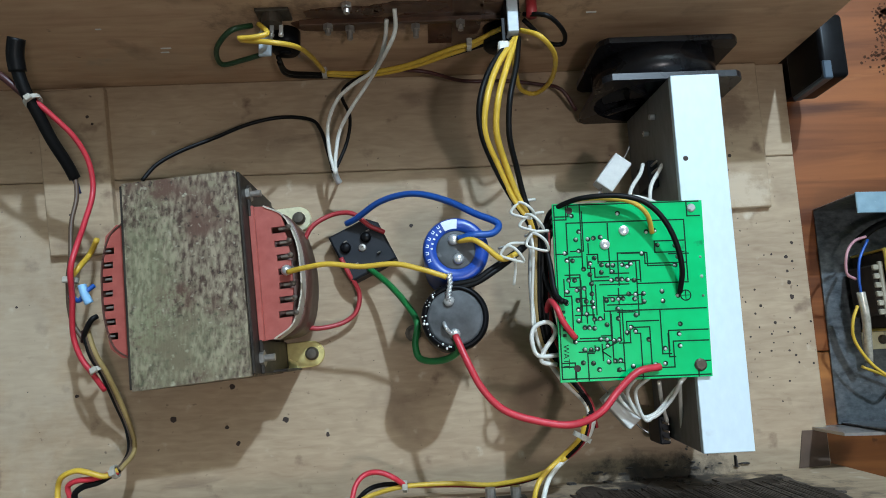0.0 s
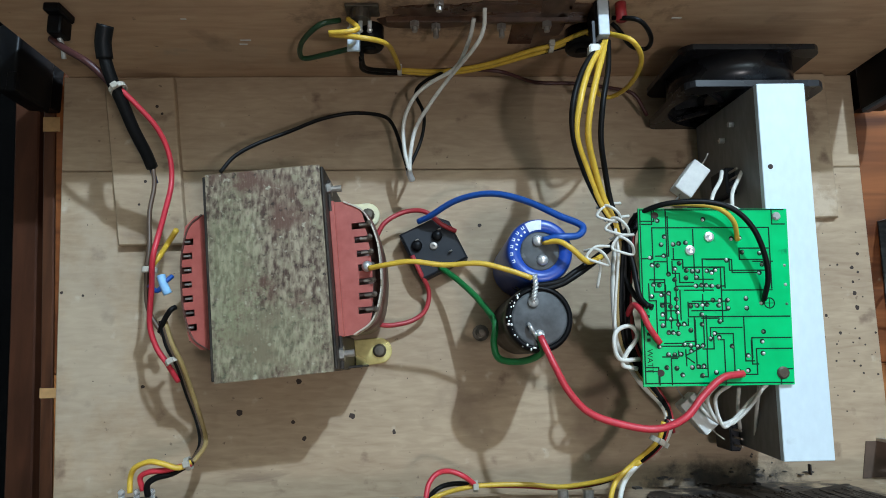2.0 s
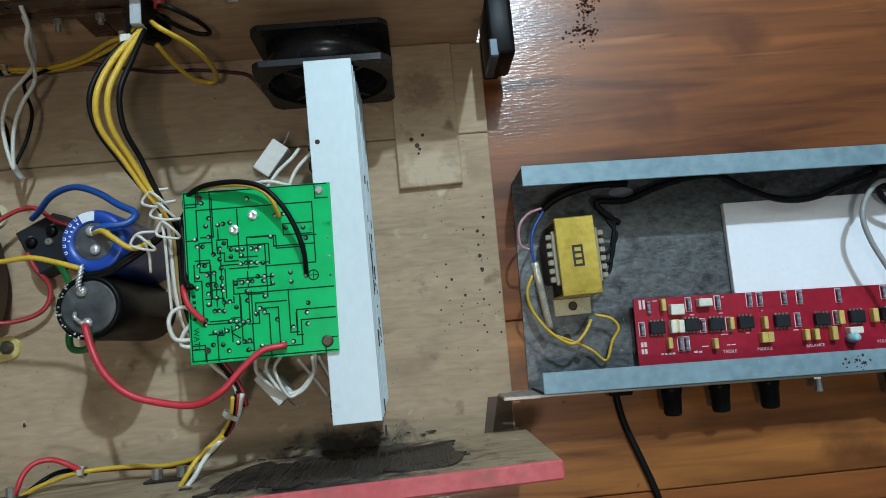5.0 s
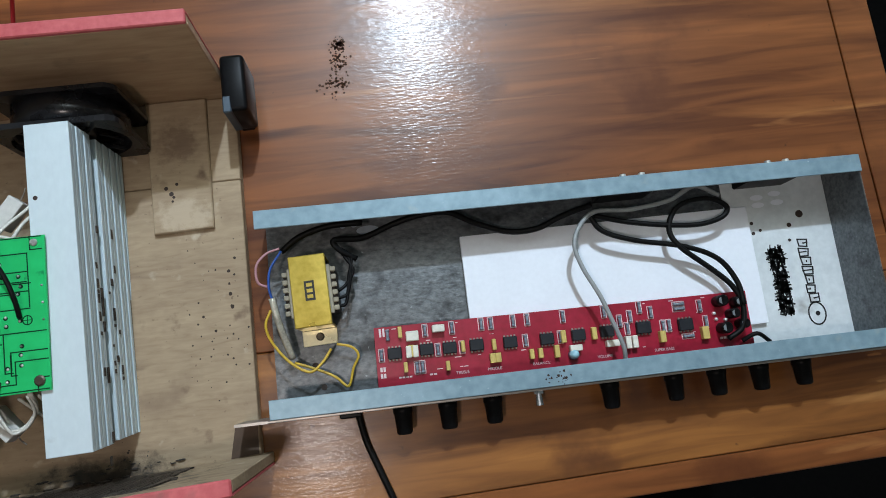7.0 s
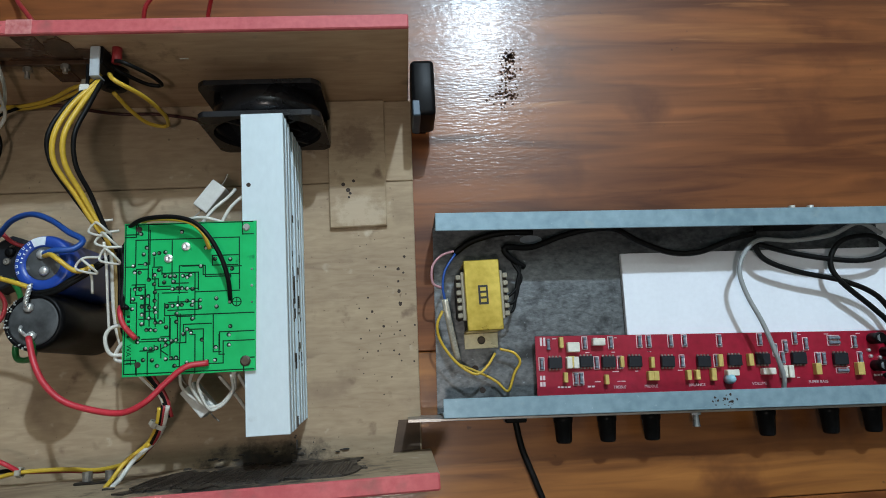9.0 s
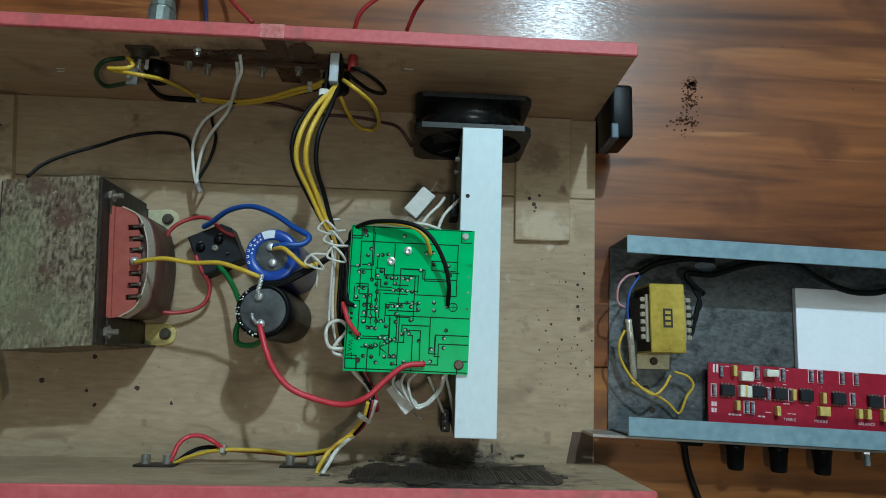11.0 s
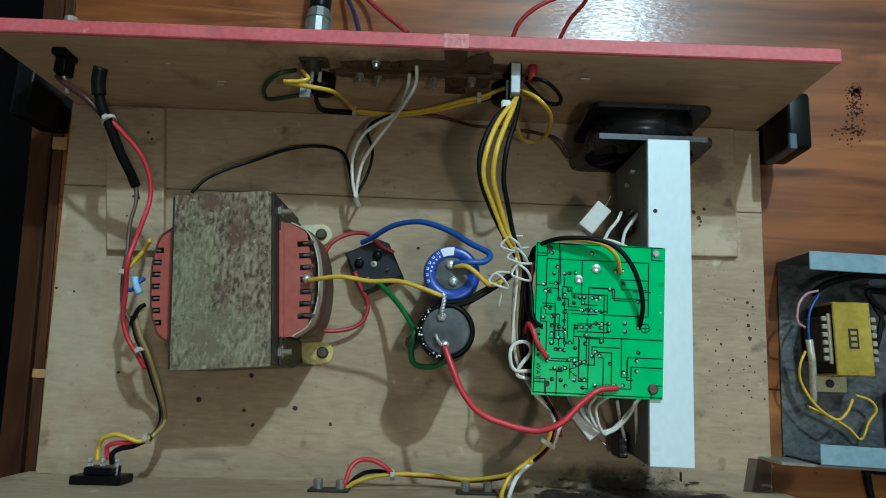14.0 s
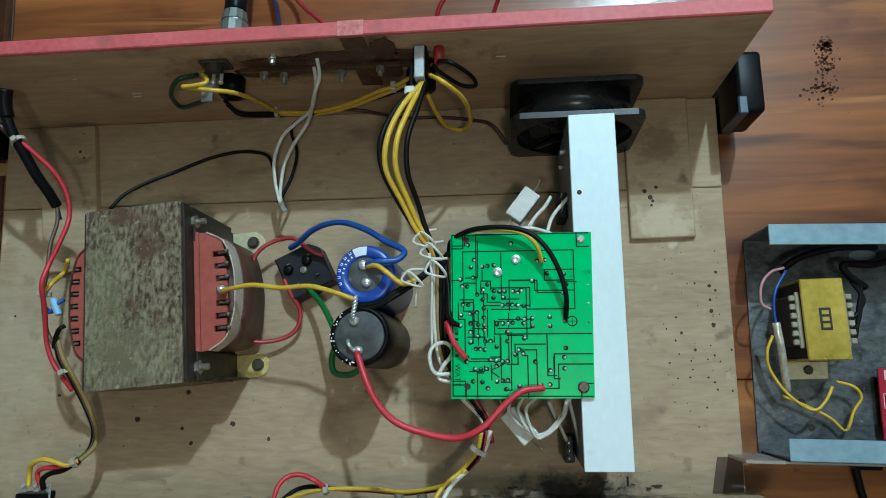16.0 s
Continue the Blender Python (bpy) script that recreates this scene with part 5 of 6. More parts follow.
cable_tie(-0.1814, 0.1512, 0.0780, -55, 0.0047, "white cable tie round the sleeved bundle")
cable_tie(-0.1571, 0.0072, 0.0460, -60, 0.0036, "white cable tie round the harness by the transformer")
cable_tie(-0.1475, -0.0479, 0.0400, 20, 0.0036, "white cable tie round the rear socket wires")
cable_tie(0.0094, -0.0652, 0.0240, 0, 0.0034, "white cable tie on wires along the rear panel")
cable_tie(0.1059, -0.0385, 0.0550, 60, 0.0052, "white cable tie where the board's wires bend")
cable_tie(-0.1672, 0.0559, 0.0580, 90, 0.004, "white cable tie beside the transformer")
cable_tie(-0.0330, 0.1860, 0.0248, 0, 0.0036, "white cable tie on the front panel wires")
cable_tie(0.0559, 0.1840, 0.0601, 0, 0.0036, "white cable tie on the front panel wires")



# ---- the plug and leads behind the front panel ----
def microphone_plug():
    t = thing("cable_plug", "black cable with a ribbed metal plug", "plug", -0.0610, 0.2020, 0.040)
    m = Matrix.Rotation(radians(-90), 4, "X")
    bm = bmesh.new()
    cyl(bm, 0, 0, 0.0, 0.031, 0.0092, seg=24, m=m)
    part("collar", bm, M_NAVY, t, "blue-black collar", True)
    bm = bmesh.new()
    cyl(bm, 0, 0, 0.0312, 0.0440, 0.0098, seg=14, m=m)
    cyl(bm, 0, 0, 0.0440, 0.0455, 0.0088, seg=20, m=m)
    cyl(bm, 0, 0, 0.0455, 0.0530, 0.0094, 0.0080, seg=12, m=m)
    part("shell", bm, M_PLUG, t, "ribbed dull grey-green metal shell")
    bm = bmesh.new()
    tube(bm, [(0, 0.052, 0), (0, 0.075, -0.002), (-0.004, 0.12, -0.018), (-0.012, 0.20, -0.0415), (-0.03, 0.34, -0.0415)], 0.0078, 14)
    part("boot", bm, M_BLKPLASTIC, t, "thick black cable", True)


microphone_plug()


# ---- the grey preamplifier chassis ----
CH = (0.2842, 0.0934, TABLE_Z)   # its far left corner; it is turned slightly
CH_TURN = -1.2


def chassis():
    t = thing("preamplifier_chassis", "open grey steel preamplifier chassis with black knobs", "chassis", *CH, CH_TURN)
    X, Y, H = 0.438, -0.1385, 0.0445
    bm = bmesh.new()
    box(bm, 0, X, Y, 0, 0.0003, 0.0015)
    part("floor_plate", bm, M_GREYFLOOR, t, "worn dark grey floor plate")
    bm = bmesh.new()
    box(bm, 0, X, -0.0012, 0, 0.0016, H, 0.0003)
    part("back_wall", bm, M_GREYFLOOR, t)
    bm = bmesh.new()
    box(bm, 0.0, X, -0.0124, 0.0004, H + 0.0001, H + 0.0013, 0.0003)
    part("back_flange", bm, M_GREYSTEEL, t, "blue-grey hammered paint flange")
    bm = bmesh.new()
    box(bm, 0.002, X, Y, Y + 0.0012, 0.0016, H, 0.0003)
    part("front_wall", bm, M_GREYFLOOR, t)
    bm = bmesh.new()
    box(bm, 0.002, X, Y - 0.0004, Y + 0.0122, H + 0.0001, H + 0.0013, 0.0003)
    ff = part("front_flange", bm, M_GREYSTEEL, t, "blue-grey hammered paint flange")
    bm = bmesh.new()
    rnd = random.Random(4)
    for k in range(24):
        x, y, r = rnd.gauss(0.192, 0.005), Y + 0.0055 + rnd.gauss(0, 0.0022), rnd.uniform(0.0003, 0.0010)
        prism(bm, [(x + r * rnd.uniform(0.4, 1.3) * math.cos(2 * math.pi * i / 7), y + r * rnd.uniform(0.4, 1.3) * math.sin(2 * math.pi * i / 7)) for i in range(7)], H + 0.001, H + 0.00145)
    tagged(part("paint_chips", bm, M_SPOT, ff, "dark chips in the paint"), kind="stuff")
    for x0, x1 in ((X - 0.0012, X),):
        bm = bmesh.new()
        box(bm, x0, x1, Y + 0.0013, -0.0013, 0.0016, H - 0.0006, 0.0003)
        part("end_wall", bm, M_GREYFLOOR, t)
    # aluminium front plate with its slotted ears
    bm = bmesh.new()
    box(bm, -0.0002, X + 0.0002, Y - 0.0024, Y - 0.0006, 0.0, H - 0.002, 0.0004)
    for e, d in ((0.0, -1), (X, 1)):
        for z0, z1, ins, out in ((0.0, 0.0062, 0.0, 0.0215), (0.0062, 0.0105, 0.0, 0.0050), (0.0062, 0.0105, 0.0165, 0.0215), (0.0105, 0.0320, 0.0, 0.0215),
                                 (0.0320, 0.0363, 0.0, 0.0050), (0.0320, 0.0363, 0.0165, 0.0215), (0.0363, H - 0.002, 0.0, 0.0215)):
            box(bm, *sorted((e + d * ins, e + d * out)), Y - 0.0024, Y - 0.0006, z0, z1)
    part("front_plate", bm, M_FRONTPLATE, t, "thin bare aluminium front plate with slotted ears")
    # light rectangles where lugs come through the back wall
    for x in (0.265, 0.376):
        bm = bmesh.new()
        box(bm, x - 0.020, x + 0.020, -0.0100, -0.0014, 0.012, 0.034, 0.001)
        part("socket_block", bm, M_BLKPLASTIC, t, "black socket block")
    for x in (0.262, 0.276, 0.372, 0.386):
        bm = bmesh.new()
        cyl(bm, x, 0.0006, 0.036, 0.0395, 0.0020, seg=10)
        cyl(bm, 0, 0, 0, 0.0030, 0.0024, seg=10, m=Matrix.Translation((x, 0.0003, 0.0385)) @ Matrix.Rotation(radians(-90), 4, "X"))
        part("screw", bm, M_SOLDER, t)
    for x, y in ((0.075, -0.010), (0.065, -0.0062), (0.0565, -0.0062)):
        bm = bmesh.new()
        r = 0.0062 if x > 0.07 else 0.0014
        prism(bm, [(x + r * 1.4 * math.cos(2 * math.pi * i / 14), y - 0.001 + r * 0.55 * math.sin(2 * math.pi * i / 14)) for i in range(14)], 0.0014, 0.0019)
        part("vent_hole", bm, M_CHROME, t)
    for x, y, r in ((0.0285, -0.107, 0.0026), (0.0335, -0.1225, 0.0022)):
        bm = bmesh.new()
        prism(bm, [(x + r * math.cos(2 * math.pi * i / 14), y + r * math.sin(2 * math.pi * i / 14)) for i in range(14)], 0.0012, 0.0018)
        part("floor_hole", bm, M_SPOT, t)
    # bare zinc area at the far end
    bm = bmesh.new()
    box(bm, 0.352, X - 0.0014, Y + 0.0014, -0.0014, 0.0016, 0.0020)
    part("bare_zinc", bm, M_BARE, t, "bare zinc part of the floor")
    bm = bmesh.new()
    box(bm, 0.225, X - 0.0014, -0.0026, -0.0014, 0.0022, H - 0.001)
    part("bare_wall", bm, M_BARE, t, "bare zinc part of the back wall")
    for x, y in ((0.380, -0.016), (0.395, -0.014), (0.380, -0.022), (0.396, -0.021)):
        bm = bmesh.new()
        prism(bm, [(x + 0.0052 * math.cos(2 * math.pi * i / 16), y + 0.0022 * math.sin(2 * math.pi * i / 16)) for i in range(16)], 0.0019, 0.0024)
        part("vent_slot", bm, M_WHITESHEET, t, "bright vent slot")
    for x, y, r in ((0.412, -0.032, 0.0030), (0.402, -0.040, 0.0018), (0.372, -0.036, 0.0014), (0.372, -0.044, 0.0014), (0.378, -0.042, 0.0012), (0.400, -0.052, 0.0012)):
        bm = bmesh.new()
        prism(bm, [(x + r * math.cos(2 * math.pi * i / 12), y + r * math.sin(2 * math.pi * i / 12)) for i in range(12)], 0.0019, 0.0024)
        part("floor_hole", bm, M_SPOT, t)
    # controls on the front
    for k, x in enumerate((0.0875, 0.1188, 0.1507, 0.2350, 0.2822, 0.3143, 0.3465, 0.379)):
        bm = bmesh.new()
        m = Matrix.Translation((x, Y - 0.0025, 0.0185)) @ Matrix.Rotation(radians(90), 4, "X")
        prof = [(0, 0), (0.0070, 0), (0.0068, 0.0045), (0.0060, 0.0055), (0.0052, 0.0180), (0.0044, 0.0192), (0, 0.0194)]
        rings = [[bm.verts.new(m @ Vector((r * (1 + (0.05 if j % 2 and 2 < i < 5 else 0)) * math.cos(2 * math.pi * j / 36), r * (1 + (0.05 if j % 2 and 2 < i < 5 else 0)) * math.sin(2 * math.pi * j / 36), z)))
                  for j in range(36)] for i, (r, z) in enumerate(prof) if r > 0]
        for a, b in zip(rings, rings[1:]):
            for j in range(36):
                bm.faces.new((a[j], a[(j + 1) % 36], b[(j + 1) % 36], b[j]))
        bm.faces.new(rings[0][::-1])
        bm.faces.new(rings[-1])
        bmesh.ops.recalc_face_normals(bm, faces=bm.faces[:])
        part("knob", bm, M_BLKPLASTIC, t, "ribbed black plastic knob" if k == 0 else "", True)
    bm = bmesh.new()
    m = Matrix.Translation((0.1835, Y - 0.0025, 0.0185)) @ Matrix.Rotation(radians(90), 4, "X")
    cyl(bm, 0, 0, 0, 0.003, 0.0036, seg=6, m=m)
    cyl(bm, 0, 0, 0.003, 0.011, 0.0022, 0.0028, seg=14, m=m)
    part("toggle", bm, M_CHROME, t, "short bright toggle")
    bm = bmesh.new()
    box(bm, 0.045, 0.060, Y - 0.0060, Y - 0.0025, 0.018, 0.030, 0.001)
    part("cable_gland", bm, M_BLKPLASTIC, t, "black cable gland")
    return t


CHASSIS = chassis()
IN_CH = pose(*CH, 0, 0, CH_TURN)


def put_in(ob, x, y, z, rz=0.0):
    ob.matrix_world = IN_CH @ pose(x, y, z, 0, 0, rz)


def white_sheet():
    t = thing("paper_sheet", "blank white sheet lying on the chassis floor", "paper")
    bm = bmesh.new()
    box(bm, 0, 0.225, -0.0905, -0.0, 0.0, 0.0045, 0.0003)
    part("sheet", bm, M_WHITESHEET, t)
    put_in(t, 0.1425, -0.0240, 0.0021, 0.3)
    # ink scrawl on the bare metal beside it
    s = thing("marker_scrawl", "black marker scribbles on the bare zinc floor", "marking")
    rnd = random.Random(17)
    bm = bmesh.new()
    for x0, x1, y0, y1, n in ((-0.0060, 0.0062, -0.056, -0.039, 120), (-0.0046, 0.0052, -0.075, -0.058, 120), (-0.0050, 0.0056, -0.091, -0.0765, 95)):
        for k in range(n):
            x, y, l = rnd.uniform(x0, x1), rnd.uniform(y0, y1), rnd.uniform(0.002, 0.0055)
            a = radians(rnd.choice((0, 90, 90)) + rnd.gauss(0, 13))
            flat_line(bm, [(x - l / 2 * math.cos(a), y - l / 2 * math.sin(a)), (x + l / 2 * math.cos(a), y + l / 2 * math.sin(a))], rnd.uniform(0.0007, 0.0014), 0, 0.00025)
    part("scribble", bm, M_MARKER, s, "scribbled-out block of ink")
    y = -0.034
    for k in range(7):
        bm = bmesh.new()
        w, h = 0.0074, 0.0064
        x0, x1 = 0.0195 + rnd.uniform(-0.0006, 0.0006), 0.0195 + w + rnd.uniform(-0.0008, 0.0008)
        flat_line(bm, [(x0, y), (x1, y - rnd.uniform(0, 0.0012)), (x1 - rnd.uniform(0, 0.0012), y - h), (x0 + rnd.uniform(0, 0.001), y - h + rnd.uniform(0, 0.001)), (x0, y)], 0.0010, 0, 0.00025)
        xm = rnd.uniform(x0 + 0.002, x1 - 0.002)
        flat_line(bm, [(x0 if k % 2 else xm, y - h * 0.5), (xm, y - h * rnd.uniform(0.4, 0.6)), (xm if k % 3 else x1, y - h * 0.45)], 0.0009, 0, 0.00025)
        y -= h + 0.0008
        part("outlined_stroke", bm, M_MARKER, s, "outlined unreadable stroke" if k == 0 else "")
    bm = bmesh.new()
    ring = [2 * math.pi * j / 20 for j in range(21)]
    flat_line(bm, [(0.0235 + 0.0068 * math.cos(a), y - 0.008 + 0.0085 * math.sin(a)) for a in ring], 0.0010, 0, 0.00025)
    lathe(bm, [(0, 0.0003), (0.0018, 0.0003), (0.0018, 0), (0, 0)], 0.0240, y - 0.008, 12)
    part("inked_ring", bm, M_MARKER, s, "drawn ring with a dot")
    put_in(s, 0.3865, -0.018, 0.0021)


white_sheet()


def small_transformer():
    t = thing("small_transformer", "small yellow-shelled transformer with ivory bobbin pins", "transformer")
    bm = bmesh.new()
    box(bm, -0.0126, 0.0126, -0.0248, 0.0248, 0.0326, 0.0346, 0.0006)
    box(bm, -0.0124, 0.0124, -0.0247, -0.0231, 0.0010, 0.0328, 0.0004)
    box(bm, -0.0124, 0.0124, 0.0231, 0.0247, 0.0010, 0.0328, 0.0004)
    part("shell", bm, M_GOLD, t, "scuffed yellow metal shell")
    bm = bmesh.new()
    box(bm, -0.0118, 0.0118, -0.0229, 0.0229, 0.0012, 0.0324, 0.0006)
    part("core", bm, M_STEELDARK, t, "dark laminated core")
    bm = bmesh.new()
    prism(bm, [(-0.0126, -0.036), (0.0120, -0.036), (0.0126, -0.0249), (-0.0126, -0.0249)], 0.0001, 0.0016, 0.0003)
    tab = part("mounting_tab", bm, M_BRASS, t, "brass-coloured mounting tab")
    o = part("screw", screw_bm(0.0030, 0.0018), M_SCREW, tab)
    o.location = (0.0, -0.0300, 0.0016)
    for s in (-1, 1):
        bm = bmesh.new()
        box(bm, *sorted((s * 0.0127, s * 0.0178)), -0.0155, 0.0155, 0.004, 0.0286, 0.0012)
        part("coil", bm, M_STEELDARK, t)
        bm = bmesh.new()
        box(bm, *sorted((s * 0.0119, s * 0.0148)), -0.0172, 0.0172, 0.0288, 0.0310, 0.0005)
        part("bobbin_flange", bm, M_IVORY, t, "ivory plastic bobbin flange")
        for k in range(6):
            bm = bmesh.new()
            y = -0.0135 + 0.0054 * k
            box(bm, *sorted((s * 0.0149, s * 0.0184)), y - 0.0017, y + 0.0017, 0.0288, 0.0311, 0.0005)
            part("bobbin_tooth", bm, M_IVORY, t)
    bm = bmesh.new()
    box(bm, -0.0034, 0.0034, -0.0068, 0.0068, 0.0344, 0.0348)
    lg = part("printed_mark", bm, M_MARKER, t, "small black printed mark")
    for y in (-0.0040, 0.0, 0.0040):
        bm = bmesh.new()
        box(bm, -0.0020, 0.0020, y - 0.0012, y + 0.0012, 0.0347, 0.0350)
        part("mark_bar", bm, M_GOLD, lg)
    put_in(t, 0.0327, -0.0564, 0.0015, 2.0)


small_transformer()
RED = thing("preamplifier_board", "long red preamplifier circuit board crowded with small parts", "circuit board")


def red_board():
    put_in(RED, 0.0725, -0.0850, 0.0085, -0.55)
    X, Y = 0.2795, -0.0390
    bm = bmesh.new()
    box(bm, 0, X, Y - 0.0045, 0, 0, 0.0016, 0.0001)
    part("laminate", bm, M_REDPCB, RED, "red solder-masked laminate")
    for x in (0.006, 0.09, 0.18, 0.272):
        bm = bmesh.new()
        cyl(bm, x, Y + 0.005, -0.0069, -0.0001, 0.0025, seg=10)
        part("spacer", bm, M_TIN, RED)
    z = 0.0016
    for k, (x, y) in enumerate(((0.0135, -0.0195), (0.0365, -0.0190), (0.0530, -0.0195), (0.0725, -0.0195), (0.0970, -0.0200), (0.1240, -0.0205), (0.1475, -0.0200), (0.1690, -0.0195),
                                (0.1965, -0.0195), (0.2285, -0.0205))):
        s = 0.0050 if k < 8 else 0.0054
        bm = bmesh.new()
        box(bm, x - s, x + s, y - s * 0.8, y + s * 0.8, z, z + 0.0040, 0.0005)
        c = part("chip", bm, M_EPOXY, RED, "black chip" if k == 0 else "")
        bm = bmesh.new()
        for j in range(4):
            for q in (-1, 1):
                box(bm, x - s * 0.75 + j * s * 0.5 - 0.0006, x - s * 0.75 + j * s * 0.5 + 0.0006, *sorted((y + q * s * 0.8, y + q * (s * 0.8 + 0.0012))), z, z + 0.0018)
        tagged(part("lead_strip", bm, M_TIN, c, "tinned pins"), kind="stuff")
    for k, (x, y, w, h) in enumerate(((0.0185, -0.005, 0.0014, 0.004), (0.0255, -0.0190, 0.0022, 0.0042), (0.0205, -0.030, 0.0014, 0.0036), (0.0625, -0.0195, 0.0014, 0.004), (0.0850, -0.0205, 0.0014, 0.004),
                                      (0.0830, -0.0300, 0.0020, 0.0034), (0.0870, -0.0300, 0.0020, 0.0034), (0.0505, -0.0320, 0.0014, 0.0035), (0.1115, -0.0300, 0.0016, 0.0036), (0.1180, -0.0300, 0.0016, 0.0036),
                                      (0.1360, -0.0200, 0.0018, 0.0045), (0.1590, -0.0200, 0.0018, 0.0045), (0.1300, -0.0300, 0.0018, 0.0045), (0.2095, -0.0275, 0.0022, 0.0042), (0.2420, -0.0280, 0.0026, 0.0046))):
        bm = bmesh.new()
        box(bm, x - w, x + w, y - h, y + h, z, z + 0.0050, 0.0004)
        part("film_capacitor", bm, M_SMDYEL, RED, "yellow film capacitor" if k == 0 else "")
    for k, (x, y, w, h) in enumerate(((0.0270, -0.0085, 0.0045, 0.0035), (0.0460, -0.0050, 0.0045, 0.0026), (0.0235, -0.0195, 0.0019, 0.0042), (0.0285, -0.0195, 0.0019, 0.0042), (0.1440, -0.0290, 0.0045, 0.0022),
                                      (0.1715, -0.0285, 0.0048, 0.0024), (0.1830, -0.0290, 0.0020, 0.0045), (0.1880, -0.0290, 0.0020, 0.0045))):
        bm = bmesh.new()
        box(bm, x - w, x + w, y - h, y + h, z, z + 0.0060, 0.0005)
        part("white_capacitor", bm, M_SMDWHITE, RED, "ivory box capacitor" if k == 0 else "")
    bm = bmesh.new()
    m = Matrix.Rotation(radians(90), 4, "X")
    cyl(bm, 0, 0, -0.0034, 0.0034, 0.0011, seg=8, m=Matrix.Translation((0, 0, 0.0014)) @ m)
    cyl(bm, 0, 0, -0.0040, -0.0024, 0.0014, seg=8, m=Matrix.Translation((0, 0, 0.0014)) @ m)
    cyl(bm, 0, 0, 0.0024, 0.0040, 0.0014, seg=8, m=Matrix.Translation((0, 0, 0.0014)) @ m)
    first = part("resistor", bm, M_RESIST, RED, "blue-grey resistor", True)
    first.location = (0.0095, -0.0060, z)
    for x, y, a in ((0.0040, -0.0200, 0), (0.0365, -0.0055, 0), (0.0445, -0.0200, 0), (0.0560, -0.0055, 0), (0.0620, -0.0200, 0), (0.0285, -0.0310, 0), (0.0325, -0.0310, 0), (0.0775, -0.0050, 0), (0.0845, -0.0050, 0),
                    (0.1010, -0.0050, 0), (0.1115, -0.0050, 0), (0.1085, -0.0200, 0), (0.1380, -0.0055, 0), (0.1345, -0.0200, 0), (0.1690, -0.0050, 0), (0.1960, -0.0045, 0), (0.1800, -0.0130, 0), (0.1880, -0.0105, 0),
                    (0.2040, -0.0090, 0), (0.1850, -0.0190, 0), (0.2120, -0.0200, 0), (0.2260, -0.0050, 90), (0.2260, -0.0085, 90), (0.2165, -0.0200, 0), (0.2420, -0.0080, 0), (0.2450, -0.0200, 0), (0.2300, -0.0290, 90)):
        again(first, x, y, z, a)
        ring = bmesh.new()
        w, h = (0.0019, 0.0046) if a == 0 else (0.0046, 0.0019)
        flat_line(ring, [(x - w, y - h), (x + w, y - h), (x + w, y + h), (x - w, y + h), (x - w, y - h)], 0.0005, z - 0.0001, z + 0.00015)
        part("print_outline", ring, M_SILK, RED)
    # printed white marks
    rnd = random.Random(31)
    for x, y, w, h in ((0.0045, -0.004, 0.0010, 0.0030), (0.0070, -0.004, 0.0010, 0.0030), (0.0045, -0.030, 0.0022, 0.0016), (0.0045, -0.0345, 0.0022, 0.0016), (0.258, -0.0330, 0.0040, 0.0008), (0.020, -0.0368, 0.0050, 0.0006), (0.040, -0.0368, 0.0030, 0.0006)):
        bm = bmesh.new()
        n = max(1, int(w / 0.0011))
        for j in range(n):
            a = x - w + 2 * w * j / n
            box(bm, a, a + 1.5 * w / n, y - h, y + h, z - 0.0001, z + 0.00015)
        part("print_bar", bm, M_SILK, RED)
    for k in range(26):
        x, y = rnd.uniform(0.01, 0.25), rnd.choice((-0.0020, -0.0125, -0.0265, -0.0335))
        bm = bmesh.new()
        flat_line(bm, [(x, y), (x + rnd.uniform(0.001, 0.003), y)], 0.0006, z - 0.0001, z + 0.00015)
        part("print_bar", bm, M_SILK, RED)
    for word, x, y in (("TREBLE", 0.0560, -0.0370), ("MIDDLE", 0.0790, -0.0368), ("BALANCE", 0.1120, -0.0366), ("VOLUME", 0.1600, -0.0366), ("SUPER BASS", 0.2030, -0.0362)):
        curve = bpy.data.curves.new("lettering", "FONT")
        curve.body, curve.size, curve.extrude = word, 0.0029, 0.00008
        tmp = bpy.data.objects.new("lettering", curve)
        me = bpy.data.meshes.new_from_object(tmp)
        me.materials.append(M_SILK)
        o = new("lettering", me)
        o.parent = RED
        o.matrix_basis = pose(x, y - 0.0016, z + 0.0001)
        bpy.data.objects.remove(tmp)
    # supply capacitors at the far end
    for x, y, r in ((0.2560, -0.0060, 0.0042), (0.2690, -0.0080, 0.0040), (0.2640, -0.0160, 0.0036), (0.2560, -0.0260, 0.0042), (0.2700, -0.0240, 0.0036)):
        bm = bmesh.new()
        lathe(bm, [(0, z), (r, z), (r, z + 0.0105), (r * 0.9, z + 0.0112), (r * 0.75, z + 0.0110), (0, z + 0.0110)], x, y, 20)
        e = part("electrolytic", bm, M_BLKPLASTIC, RED, "small black electrolytic can", True)
        bm = bmesh.new()
        prism(bm, [(x - r * 0.8, y - r * 0.3), (x - r * 0.35, y - r * 0.6), (x - r * 0.35, y + r * 0.6), (x - r * 0.8, y + r * 0.3)], z + 0.0108, z + 0.0114)
        part("stripe", bm, M_CHROME, e)
    for x, y in ((0.2520, -0.0145), (0.2530, -0.0190), (0.2600, -0.0200)):
        bm = bmesh.new()
        lathe(bm, [(0, z), (0.0014, z), (0.0012, z + 0.002), (0, z + 0.0024)], x, y, 8)
        part("solder_joint", bm, M_SOLDER, RED)
    # pilot lamp
    bm = bmesh.new()
    lathe(bm, [(0, z), (0.0036, z), (0.0036, z + 0.005), (0.0022, z + 0.0085), (0, z + 0.0095)], 0.1420, -0.0335, 16)
